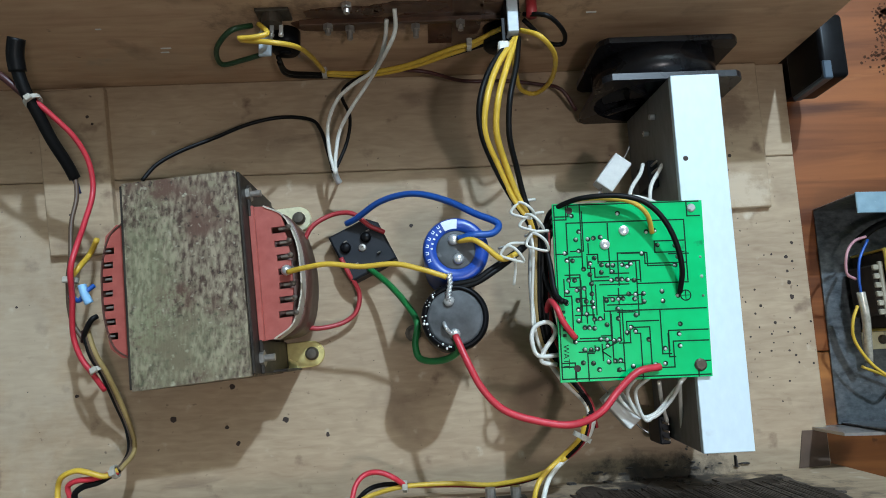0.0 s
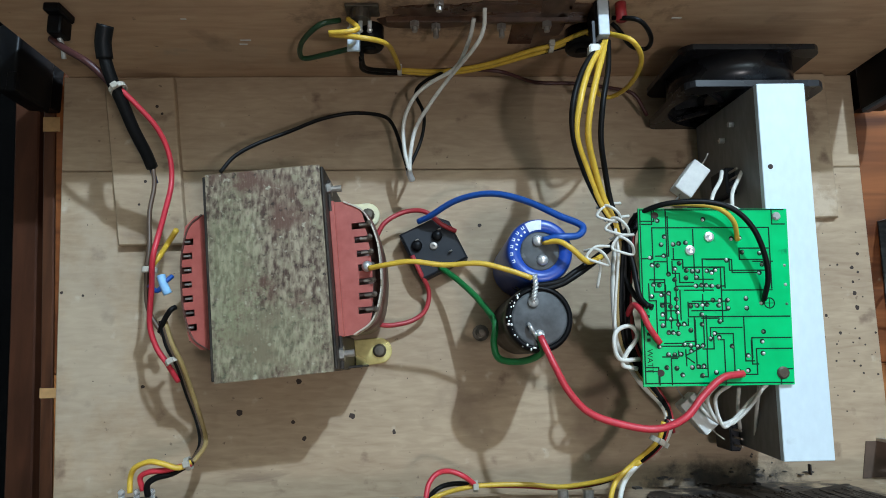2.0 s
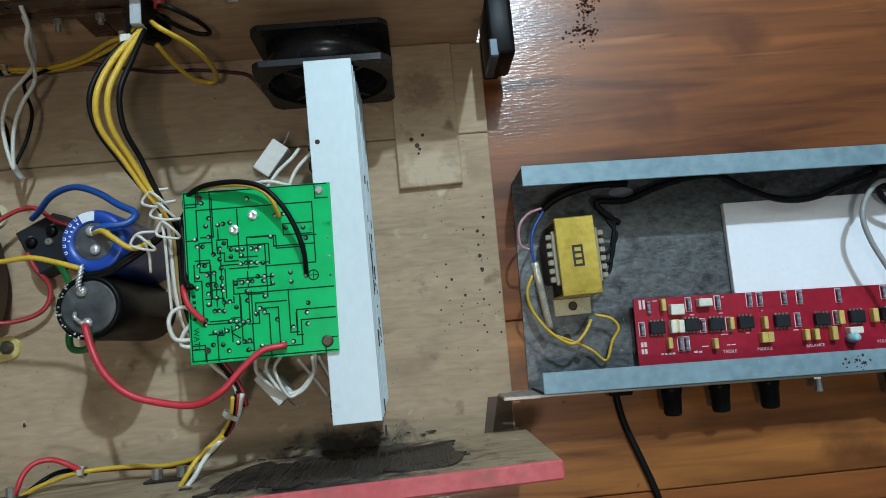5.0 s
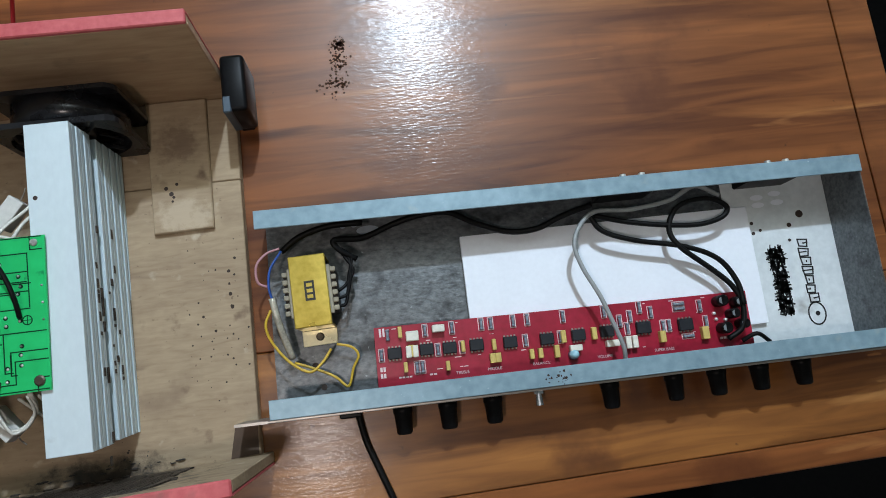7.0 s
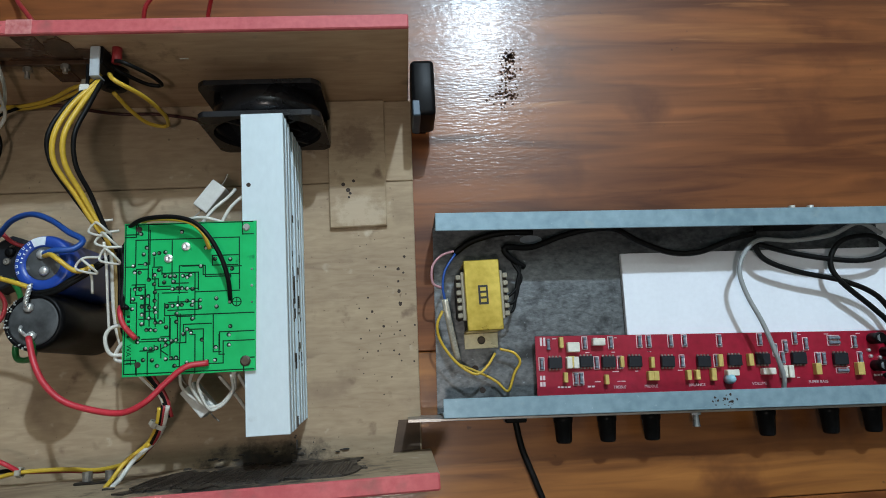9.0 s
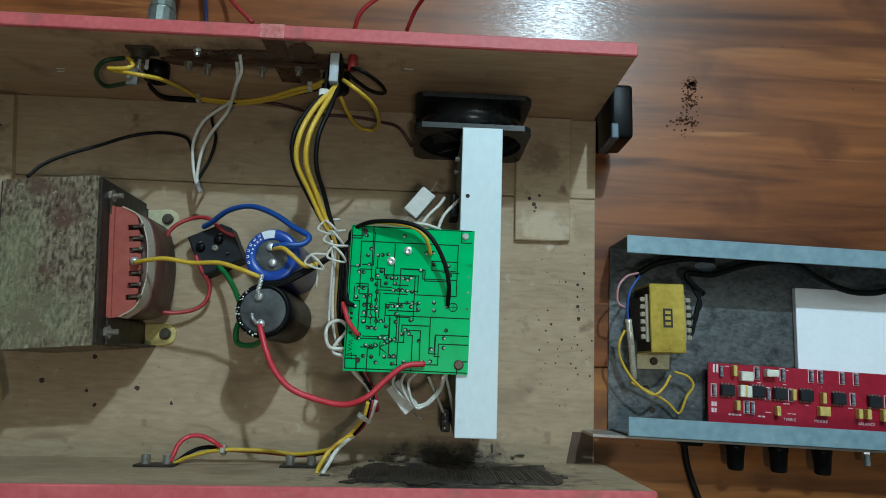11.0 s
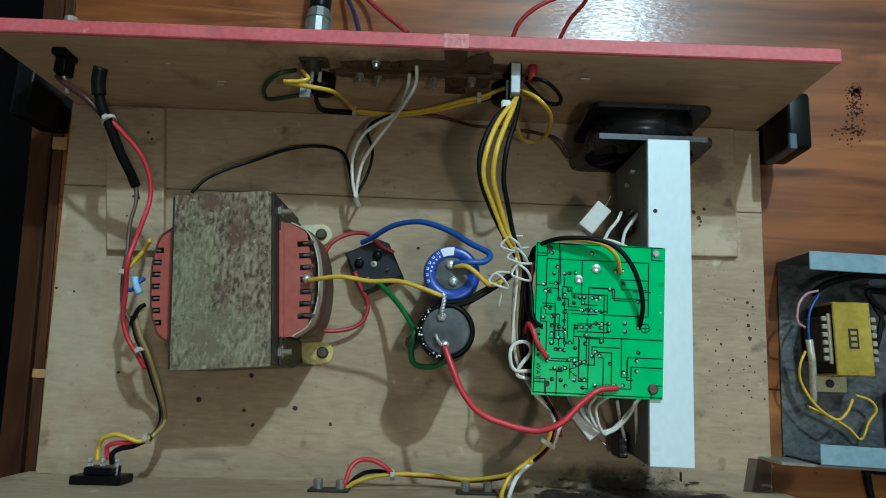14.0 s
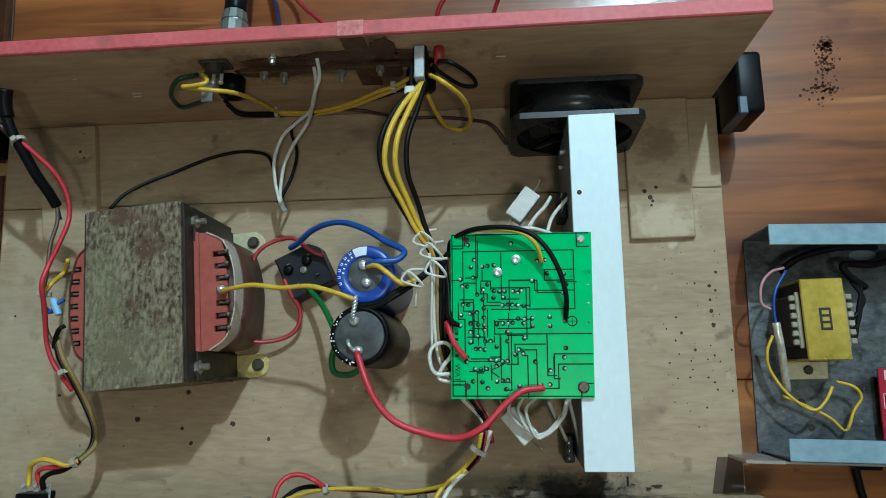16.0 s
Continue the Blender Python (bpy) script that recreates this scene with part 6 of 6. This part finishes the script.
    part("pilot_lamp", bm, M_LED, RED, "clear iridescent pilot lamp", True)


red_board()


# ---- wiring ----
wire("wire", "yellow wire from transformer lug to capacitor terminal", M_YEL, 1.5, [(-48, 55, 64), (-38, 56, 70), (-25, 57, 73), (-8, 55, 74), (10, 55, 77), (25, 51, 79), (37, 47, 79)], "loose hook-up wires")
wire("wire", "thick blue wire arching from rectifier to blue capacitor", M_BLUE, 1.9, [(-22, 90, 18), (-15, 92, 24), (-1, 98, 36), (12, 100, 45), (25, 98, 53), (40, 91, 62), (54, 82, 70), (65, 75, 75), (62, 69, 79), (52, 68, 81), (44, 67, 77)], "loose hook-up wires")
wire("wire", "short yellow wire from blue capacitor to tied bundle", M_YEL, 1.5, [(44, 66, 77), (51, 65, 83), (57, 61, 85), (66, 55, 82), (74, 58, 78)], "loose hook-up wires")
wire("wire", "dull red wire curling from transformer to rectifier", M_RED, 1.5, [(-49, 77, 20), (-43, 88, 20), (-34, 95, 18), (-25, 97, 18), (-17, 95, 20), (-8, 88, 20), (1, 84, 17)], "loose hook-up wires")
wire("wire", "dull red wire looping from rectifier back to transformer", M_RED, 1.5, [(-26, 69, 17), (-21, 59, 16), (-16, 48, 10), (-18, 37, 9), (-26, 30, 10), (-40, 27, 14), (-49, 28, 18)], "loose hook-up wires")
wire("wire", "green wire from rectifier to black capacitor", M_GREEN, 1.9, [(-9, 62, 16), (2, 52, 26), (13, 39, 40), (20, 26, 50), (19, 14, 55), (22, 6, 58), (33, 5, 66), (41, 9, 76), (40, 17, 81)], "loose hook-up wires")
wire("wire", "thick red wire from black capacitor to green circuit board", M_REDB, 1.85, [(40, 17, 81), (46, 2, 85), (52, -10, 85), (62, -20, 83), (76, -26, 82), (95, -29, 83), (109, -24, 85), (120, -13, 83), (131, -5, 82), (143, -3, 79)], "loose hook-up wires")
wire("wire", "black wire from blue capacitor into laced bundle", M_BLK, 1.6, [(37, 43, 76), (51, 45, 77), (60, 50, 77), (73, 59, 74), (87, 69, 70), (96, 75, 68)], "loose hook-up wires")
wire("wire", "black wire from blue capacitor into laced bundle", M_BLK, 1.6, [(37, 40, 76), (51, 43, 77), (60, 48, 77), (73, 57, 74), (87, 69, 70), (96, 75, 68)], "loose hook-up wires")
wire("wire", "yellow wire of the bundle from the panel switch", M_YEL, 1.7, [(78, 171, 92), (67, 152, 100), (60, 132, 105), (59, 116, 100), (66, 101, 90), (73, 87, 83), (80, 76, 80), (85, 67, 76)], "loose hook-up wires")
wire("wire", "yellow wire of the bundle from the panel switch", M_YEL, 1.7, [(79, 171, 92), (72, 152, 100), (66, 132, 105), (65, 116, 100), (70, 101, 90), (76, 87, 83), (82, 76, 80), (85, 67, 76)], "loose hook-up wires")
wire("wire", "black wire of the bundle from the panel switch", M_BLK, 1.5, [(77, 171, 92), (64, 152, 100), (57, 132, 105), (57, 116, 100), (64, 101, 90), (72, 87, 83), (80, 76, 80), (85, 67, 76)], "loose hook-up wires")
wire("wire", "black wire of the bundle from the panel switch", M_BLK, 1.5, [(80, 171, 92), (77, 152, 100), (72, 132, 105), (71, 115, 100), (75, 101, 90), (79, 87, 83), (83, 76, 80), (86, 67, 76)], "loose hook-up wires")
wire("wire", "tan wire running beside the circuit board to the rear panel", M_TANW, 1.3, [(85, 70, 76), (84, 50, 70), (84, 29, 66), (87, 11, 62), (98, -7, 60), (109, -21, 58), (111, -34, 54)], "loose hook-up wires")
wire("wire", "black wire running beside the circuit board to the rear panel", M_BLK, 1.3, [(89, 70, 76), (88, 50, 70), (88, 29, 66), (91, 11, 62), (101, -7, 60), (110, -21, 58), (113, -34, 54)], "loose hook-up wires")
wire("wire", "black wire running beside the circuit board to the rear panel", M_BLK, 1.3, [(87, 70, 76), (86, 50, 70), (86, 29, 66), (89, 11, 62), (99, -7, 60), (109, -21, 58), (112, -34, 54)], "loose hook-up wires")
wire("wire", "black wire running beside the circuit board to the rear panel", M_BLK, 1.3, [(91, 70, 76), (91, 50, 70), (90, 29, 66), (93, 11, 62), (102, -7, 60), (111, -21, 58), (113, -34, 54)], "loose hook-up wires")
wire("wire", "white wire running beside the circuit board to the rear panel", M_WHT, 1.3, [(83, 70, 76), (82, 50, 70), (82, 29, 66), (85, 11, 62), (96, -7, 60), (108, -21, 58), (111, -34, 54)], "loose hook-up wires")
wire("wire", "red wire running beside the circuit board to the rear panel", M_RED, 1.3, [(92, 70, 76), (91, 50, 70), (91, 29, 66), (94, 11, 62), (103, -7, 60), (111, -21, 58), (114, -34, 54)], "loose hook-up wires")
wire("wire", "yellow wire curving to the rear panel", M_YEL, 1.4, [(108, -28, 58), (105, -39, 54), (96, -50, 44), (84, -60, 46), (79, -69, 52), (78, -73, 60)], "loose hook-up wires")
wire("wire", "black wire curving to the rear panel", M_BLK, 1.4, [(110, -27, 58), (107, -39, 54), (98, -50, 44), (83, -62, 30), (61, -67, 22), (37, -66, 20), (9, -65, 22)], "loose hook-up wires")
wire("wire", "white wire curving to the rear panel", M_WHT, 1.4, [(113, -27, 58), (109, -39, 54), (101, -49, 44), (89, -59, 46), (84, -69, 52), (82, -73, 60)], "loose hook-up wires")
wire("wire", "red wire curving to the rear panel", M_RED, 1.4, [(111, -27, 58), (108, -39, 54), (99, -50, 44), (83, -62, 30), (61, -67, 22), (37, -66, 20), (9, -65, 22)], "loose hook-up wires")
wire("wire", "yellow wire lying along the rear panel", M_YEL, 1.4, [(98, -50, 46), (86, -60, 34), (60, -66, 25), (37, -65, 23), (8, -65, 25), (-12, -70, 25), (-18, -73, 35), (-20, -76, 40)], "loose hook-up wires")
wire("wire", "red wire looping to a rear panel socket", M_REDB, 1.5, [(10, -65, 25), (3, -59, 30), (-5, -56, 30), (-12, -56, 34), (-17, -61, 37), (-19, -69, 40), (-22, -75, 40)], "loose hook-up wires")
wire("wire", "black wire to a rear panel socket", M_BLK, 1.4, [(9, -65, 22), (-2, -64, 22), (-13, -67, 22), (-22, -76, 36)], "loose hook-up wires")
wire("wire", "yellow wire tied along the front panel", M_YEL, 1.4, [(-33, 186, 25), (-7, 184, 27), (20, 183, 39), (45, 183, 57), (57, 184, 62), (71, 186, 72), (77, 187, 74)], "loose hook-up wires")
wire("wire", "yellow wire tied along the front panel", M_YEL, 1.4, [(-33, 186, 22), (-7, 184, 23), (19, 183, 34), (45, 183, 51), (57, 184, 57), (71, 186, 67), (77, 187, 74)], "loose hook-up wires")
wire("wire", "yellow wire from front panel jack", M_YEL, 1.4, [(-58, 186, 88), (-52, 178, 93), (-58, 175, 95), (-67, 175, 94)], "loose hook-up wires")
wire("wire", "yellow wire from front panel potentiometer", M_YEL, 1.4, [(-67, 176, 90), (-49, 172, 94), (-38, 174, 84), (-35, 180, 59), (-33, 186, 25)], "loose hook-up wires")
wire("wire", "dark green wire looped beside front panel jack", M_DGREEN, 1.5, [(-63, 188, 83), (-73, 182, 89), (-85, 180, 73), (-88, 180, 54), (-74, 178, 63), (-58, 176, 74)], "loose hook-up wires")
wire("wire", "black wire tied along the front panel", M_BLK, 1.3, [(-53, 178, 65), (-53, 180, 42), (-41, 184, 28), (-25, 187, 21), (10, 188, 23), (44, 188, 39), (73, 188, 57)], "loose hook-up wires")
wire("wire", "black wire tied along the front panel", M_BLK, 1.3, [(-54, 178, 59), (-54, 180, 38), (-42, 184, 24), (-25, 187, 19), (10, 188, 23), (44, 188, 39), (73, 188, 57)], "loose hook-up wires")
wire("wire", "yellow wire loop hanging from panel switch", M_YEL, 1.4, [(82, 178, 87), (91, 168, 98), (101, 165, 80), (104, 165, 50), (98, 165, 31), (88, 165, 38), (83, 167, 56), (79, 172, 73)], "loose hook-up wires")
wire("wire", "black wire loop hanging from panel switch", M_BLK, 1.3, [(84, 186, 89), (95, 180, 97), (106, 178, 83), (108, 178, 70), (99, 178, 72), (88, 180, 86), (84, 184, 87)], "loose hook-up wires")
wire("wire", "dark wire running from panel to cooling fan", M_DRED, 1.2, [(1, 188, 21), (28, 180, 35), (54, 183, 12), (80, 183, 10), (104, 179, 12), (117, 173, 16), (127, 161, 10)], "loose hook-up wires")
wire("wire", "white wire hanging from front panel connector", M_WHT, 1.2, [(15, 190, 92), (15, 182, 85), (10, 174, 78), (-4, 170, 45), (-15, 156, 40), (-23, 144, 34), (-26, 130, 30), (-27, 119, 28)], "loose hook-up wires")
wire("wire", "white wire hanging from front panel connector", M_WHT, 1.2, [(10, 190, 81), (8, 183, 69), (1, 174, 55), (-14, 170, 42), (-24, 162, 38), (-30, 148, 34), (-30, 132, 30), (-27, 119, 28)], "loose hook-up wires")
wire("wire", "thin black wire behind the white pair", M_BLK, 1.1, [(-3, 185, 26), (-18, 176, 30), (-23, 171, 22), (-18, 157, 24), (-20, 140, 26), (-27, 122, 27)], "loose hook-up wires")
wire("wire", "thin dark wire arching from transformer to soldered joint", M_BLK, 1.2, [(-134, 113, 50), (-128, 124, 45), (-117, 134, 38), (-100, 144, 30), (-82, 155, 22), (-62, 160, 18), (-44, 158, 18), (-37, 150, 20), (-32, 134, 24), (-28, 120, 28)], "loose hook-up wires")
wire("soldered_joint", "lumpy silver solder joint on the white wire pair", M_SOLDER, 2.0, [(-27.5, 122.5, 28), (-27, 118.5, 25), (-25.5, 115, 22)], "loose hook-up wires")
wire("sleeved_cable", "black sleeved cable bundle from power jack", M_BLK, 3.4, [(-185, 179, 90), (-186, 168, 86), (-184, 157, 82), (-181, 146, 74), (-178, 134, 64), (-175, 124, 54), (-174, 117, 47)], "loose hook-up wires")
wire("cable_tape", "black taped end of the sleeved bundle", M_BLK, 4.4, [(-184, 181, 91), (-186, 173, 88), (-186, 165, 85)], "loose hook-up wires")
wire("wire", "black wires from power jack to sleeved bundle", M_DRED, 2.0, [(-218, 179, 80), (-208, 172, 82), (-196, 164, 84), (-187, 156, 80), (-182, 151, 76)], "loose hook-up wires")
wire("wire", "red wire curving beside the transformer", M_REDB, 1.5, [(-181, 152, 78), (-173, 144, 72), (-165, 134, 64), (-161, 122, 56), (-160, 106, 53), (-160, 88, 60), (-160, 72, 68), (-161, 60, 70), (-165, 46, 60), (-169, 28, 50), (-166, 15, 47), (-160, 6, 45), (-156, -4, 38)], "loose hook-up wires")
wire("wire", "thin dark wire beside the transformer", M_BRN, 1.3, [(-173, 117, 48), (-172, 105, 48), (-172, 89, 52), (-169, 70, 56), (-170, 55, 56), (-170, 36, 50), (-161, 21, 50)], "loose hook-up wires")
wire("wire", "dark blue wire leaving the sleeved bundle", M_NAVY, 1.4, [(-182, 147, 74), (-181, 136, 64), (-179, 127, 56), (-175, 117, 47), (-172, 108, 45)], "loose hook-up wires")
wire("wire", "yellow wire to a transformer lug", M_YEL, 1.5, [(-166, 57, 60), (-162, 63, 60), (-162, 71, 50), (-154, 78, 58)], "loose hook-up wires")
wire("wire", "dark blue wire to a transformer lug", M_BLUE, 1.3, [(-168, 48, 56), (-163, 45, 56), (-159, 49, 58), (-156, 53, 55)], "loose hook-up wires")
wire("wire", "black wire to a transformer lug", M_BLK, 1.5, [(-163, 23, 50), (-160, 28, 54), (-155, 34, 58), (-153, 36, 56)], "loose hook-up wires")
wire("wire", "black wire curving to the rear socket", M_BLK, 1.4, [(-162, 29, 52), (-159, 16, 50), (-155, 5, 44), (-153, -12, 30), (-149, -27, 24), (-145, -39, 30), (-146, -48, 40)], "loose hook-up wires")
wire("wire", "brown wire curving to the rear socket", M_BRN, 1.4, [(-161, 29, 52), (-157, 16, 50), (-154, 5, 44), (-152, -12, 30), (-148, -27, 24), (-144, -39, 30), (-146, -47, 40)], "loose hook-up wires")
wire("wire", "tan wire curving to the rear socket", M_TANW, 1.4, [(-160, 29, 52), (-156, 16, 50), (-152, 5, 44), (-150, -12, 30), (-147, -27, 24), (-142, -39, 30), (-145, -47, 40)], "loose hook-up wires")
wire("wire", "yellow wire looping to the rear socket", M_YEL, 1.5, [(-146, -47, 40), (-152, -50, 42), (-160, -47, 44), (-167, -46, 44), (-175, -49, 42), (-179, -55, 38), (-179, -63, 38)], "loose hook-up wires")
wire("wire", "red wire to the rear socket", M_REDB, 1.5, [(-146, -48, 40), (-159, -51, 40), (-168, -52, 40), (-174, -55, 38), (-173, -62, 36)], "loose hook-up wires")
wire("wire", "black wire to the rear socket", M_BLK, 1.7, [(-147, -48, 38), (-157, -53, 38), (-165, -55, 38), (-170, -59, 38), (-170, -65, 36)], "loose hook-up wires")
wire("wire_sleeve", "pale blue sleeve on a wire joint", M_PALEBLUE, 2.3, [(-161, 53, 58), (-159, 48, 58), (-157, 43, 57)], "loose hook-up wires")
wire("wire", "black wire arching over the green board", M_BLK, 1.4, [(91, 72, 68), (93, 79, 78), (102, 83, 86), (112, 84, 90), (126, 83, 93), (138, 79, 94), (147, 70, 94), (153, 58, 91), (156, 45, 87), (156, 34, 81)], "loose hook-up wires")
wire("wire", "yellow wire soldered onto the green board", M_YEL, 1.25, [(98, 83, 72), (108, 84, 84), (125, 83, 88), (135, 80, 88), (141, 74, 87), (144, 65, 83)], "loose hook-up wires")
wire("wire", "black wire entering the board edge", M_BLK, 1.4, [(86, 68, 70), (92, 74, 72), (89, 59, 72), (89, 47, 70), (92, 35, 78), (97, 31, 84)], "loose hook-up wires")
wire("wire", "red wire soldered to the board edge", M_REDB, 1.6, [(94, 17, 50), (90, 26, 62), (90, 33, 75), (92, 29, 82), (95, 21, 83), (101, 13, 80)], "loose hook-up wires")
wire("wire", "white wire loop hanging under the board", M_WHT, 1.0, [(125, -9, 74), (124, -17, 66), (132, -26, 60), (143, -30, 58), (153, -21, 62), (155, -10, 74)], "loose hook-up wires")
wire("wire", "white wire loop hanging under the board", M_WHT, 1.0, [(132, -8, 74), (129, -16, 66), (136, -28, 60), (145, -28, 58), (154, -19, 62), (156, -9, 74)], "loose hook-up wires")
wire("wire", "white wire loop hanging under the board", M_WHT, 1.0, [(139, -8, 74), (133, -16, 66), (139, -31, 60), (147, -26, 58), (154, -17, 62), (157, -9, 74)], "loose hook-up wires")
wire("wire", "white lead down to lower transistor", M_WHT, 1.04, [(146, -11, 66), (152, -23, 50), (157, -34, 40)], "loose hook-up wires")
wire("wire", "white lead down to lower transistor", M_WHT, 1.04, [(157, -10, 66), (162, -26, 50), (165, -41, 40)], "loose hook-up wires")
wire("wire", "white lead from board to upper transistor", M_WHT, 1.12, [(136, 84, 72), (141, 94, 66), (148, 103, 60), (152, 110, 55)], "loose hook-up wires")
wire("wire", "white lead from board to upper transistor", M_WHT, 1.12, [(148, 84, 72), (152, 95, 66), (159, 105, 60), (164, 111, 55)], "loose hook-up wires")
wire("wire", "white wire along the board's upper edge", M_WHT, 1.12, [(128, 85, 78), (138, 86, 78), (147, 84, 76), (152, 82, 74)], "loose hook-up wires")
wire("lacing_thread", "white lacing thread knotted round the bundle", M_WHT, 0.8, [(73, 84, 78), (77, 84, 84), (82, 80, 85), (84, 76, 80), (77, 76, 84), (72, 79, 82), (77, 84, 83), (85, 86, 80)], "white lacing threads")
wire("lacing_thread", "white lacing thread knotted round the bundle", M_WHT, 0.8, [(77, 77, 78), (81, 77, 84), (86, 73, 85), (88, 69, 80), (81, 69, 84), (76, 72, 82), (81, 77, 83), (89, 79, 80)], "white lacing threads")
wire("lacing_thread", "white lacing thread knotted round the bundle", M_WHT, 0.8, [(79, 67, 78), (83, 67, 84), (88, 63, 85), (90, 59, 80), (83, 59, 84), (79, 62, 82), (83, 68, 83), (91, 69, 80)], "white lacing threads")
wire("lacing_thread", "white lacing thread knotted round the bundle", M_WHT, 0.8, [(65, 61, 78), (70, 61, 84), (74, 58, 85), (77, 53, 80), (70, 54, 84), (65, 57, 82), (70, 62, 83), (78, 63, 80)], "white lacing threads")
wire("lacing_thread", "loose end of white lacing thread", M_WHT, 0.8, [(72, 56, 80), (73, 51, 78), (72, 42, 74)], "white lacing threads")
wire("lacing_thread", "white lacing thread looped round the bundle", M_WHT, 1.2, [(94, 5, 68), (83, 5, 70), (80, 13, 72), (82, 20, 72), (89, 22, 72), (93, 17, 70), (87, 8, 70), (85, 2, 68), (93, 0, 66)], "white lacing threads")
wire("lacing_thread", "thin white thread running along the bundle", M_WHT, 0.9, [(81, 72, 82), (82, 58, 80), (81, 37, 74), (81, 20, 70)], "white lacing threads")
wire("cable", "black cable hugging the chassis back wall", M_BLK, 2.3, [(297, 68, 12), (311, 77, 14), (332, 82, 16), (356, 82, 14)], "wires in the grey chassis")
wire("cable", "long black cable inside the grey chassis", M_BLK, 2.2, [(349, 57, 10), (338, 64, 14), (335, 71, 16), (355, 71, 12), (376, 78, 12), (396, 82, 14), (417, 82, 14), (437, 73, 8), (461, 64, 6), (482, 63, 8), (503, 70, 12), (524, 75, 14)], "wires in the grey chassis")
wire("cable", "black cable twisting across the white sheet", M_BLK, 2.0, [(525, 67, 12), (551, 59, 12), (580, 53, 12), (605, 51, 12), (623, 55, 12), (626, 62, 14), (611, 69, 16), (590, 66, 14), (580, 52, 12), (585, 37, 12), (608, 16, 10), (620, 3, 10), (625, -12, 10), (621, -28, 10), (610, -35, 8)], "wires in the grey chassis")
wire("cable", "second black cable across the white sheet", M_BLK, 2.0, [(521, 68, 14), (530, 55, 12), (553, 45, 11), (590, 36, 11), (613, 24, 11), (624, 6, 11), (625, -12, 12)], "wires in the grey chassis")
wire("cable", "grey cable draped across white sheet to the knobs", M_GREYW, 1.7, [(622, 71, 14), (603, 79, 18), (583, 71, 14), (552, 68, 14), (526, 69, 16), (512, 60, 18), (505, 46, 20), (508, 29, 20), (517, 8, 20), (523, -12, 20), (528, -30, 18), (529, -40, 14)], "wires in the grey chassis")
wire("cable", "black wire at the red board's end", M_BLK, 1.6, [(622, -38, 4), (632, -34, 8), (643, -41, 4)], "wires in the grey chassis")
wire("wire", "pink wire looping to small transformer", M_PINK, 0.9, [(297, 69, 20), (288, 66, 22), (281, 58, 24), (281, 47, 22), (287, 43, 20)], "wires in the grey chassis")
wire("wire", "blue wire to small transformer", M_BLUE, 0.9, [(298, 67, 20), (290, 55, 22), (288, 43, 22), (289, 34, 20)], "wires in the grey chassis")
wire("taped_joint", "clear taped wire joint beside small transformer", M_TAPE, 2.4, [(289, 35, 20), (291, 20, 18), (294, 5, 12), (297, -7, 6)], "wires in the grey chassis")
wire("wire", "yellow wire looping under small transformer", M_YEL, 1.0, [(287, 27, 18), (283, 17, 18), (285, 6, 14), (295, -9, 12), (308, -18, 12), (317, -13, 10), (324, -4, 6)], "wires in the grey chassis")
wire("wire", "yellow wire running to the chassis front", M_YEL, 1.0, [(297, -10, -2), (314, -18, -2), (325, -24, -2), (333, -31, -2), (338, -19, 0), (342, -11, 2), (338, -4, 3), (328, -1, 3)], "wires in the grey chassis")
wire("wire", "black wire from small transformer pins", M_BLK, 1.2, [(335, 70, 14), (341, 59, 12), (346, 49, 12), (340, 40, 12), (334, 35, 14)], "wires in the grey chassis")
wire("wire", "black wire from small transformer pins", M_BLK, 1.2, [(334, 69, 14), (343, 59, 12), (344, 47, 12), (340, 33, 12), (333, 30, 14)], "wires in the grey chassis")
wire("wire", "black wire from small transformer pins", M_BLK, 1.2, [(334, 68, 14), (345, 59, 12), (342, 45, 12), (339, 27, 12), (333, 24, 14)], "wires in the grey chassis")
wire("cable", "red test lead arching behind the front panel", M_DREDB, 1.6, [(79, 243, 30), (85, 254, 40), (99, 264, 45), (118, 273, 45), (130, 276, 42), (132, 273, 36), (124, 268, 20), (118, 258, 8)], "cables behind the front panel")
wire("cable", "red cable behind the front panel", M_DREDB, 1.7, [(2, 247, 30), (-21, 275, 10), (-38, 296, -3), (-81, 332, -6)], "cables behind the front panel")
wire("cable", "dark blue cable behind the front panel", M_NAVY, 1.8, [(-32, 243, 30), (-41, 271, 12), (-51, 295, 0), (-66, 333, -6)], "cables behind the front panel")
wire("cable", "black mains cable lying on the table", M_BLK, 2.4, [(337, -51, -6), (341, -72, -8), (349, -95, -8), (358, -125, -8), (372, -187, -8)], "cables on the table")
wire("wire", "black wire bowed along the circuit board", M_BLK, 1.5, [(96, 82, 70), (90, 67, 74), (91, 52, 76), (92, 37, 80), (95, 31, 84)], "loose hook-up wires")
wire("wire", "black wire bowed along the circuit board", M_BLK, 1.5, [(101, 82, 60), (91, 61, 66), (91, 46, 66), (88, 35, 64), (93, 26, 60), (95, 13, 55)], "loose hook-up wires")
wire("wire", "black wire bending to the rear panel", M_BLK, 1.7, [(93, 31, 58), (96, 12, 58), (102, -7, 58), (109, -21, 57), (112, -31, 56)], "loose hook-up wires")
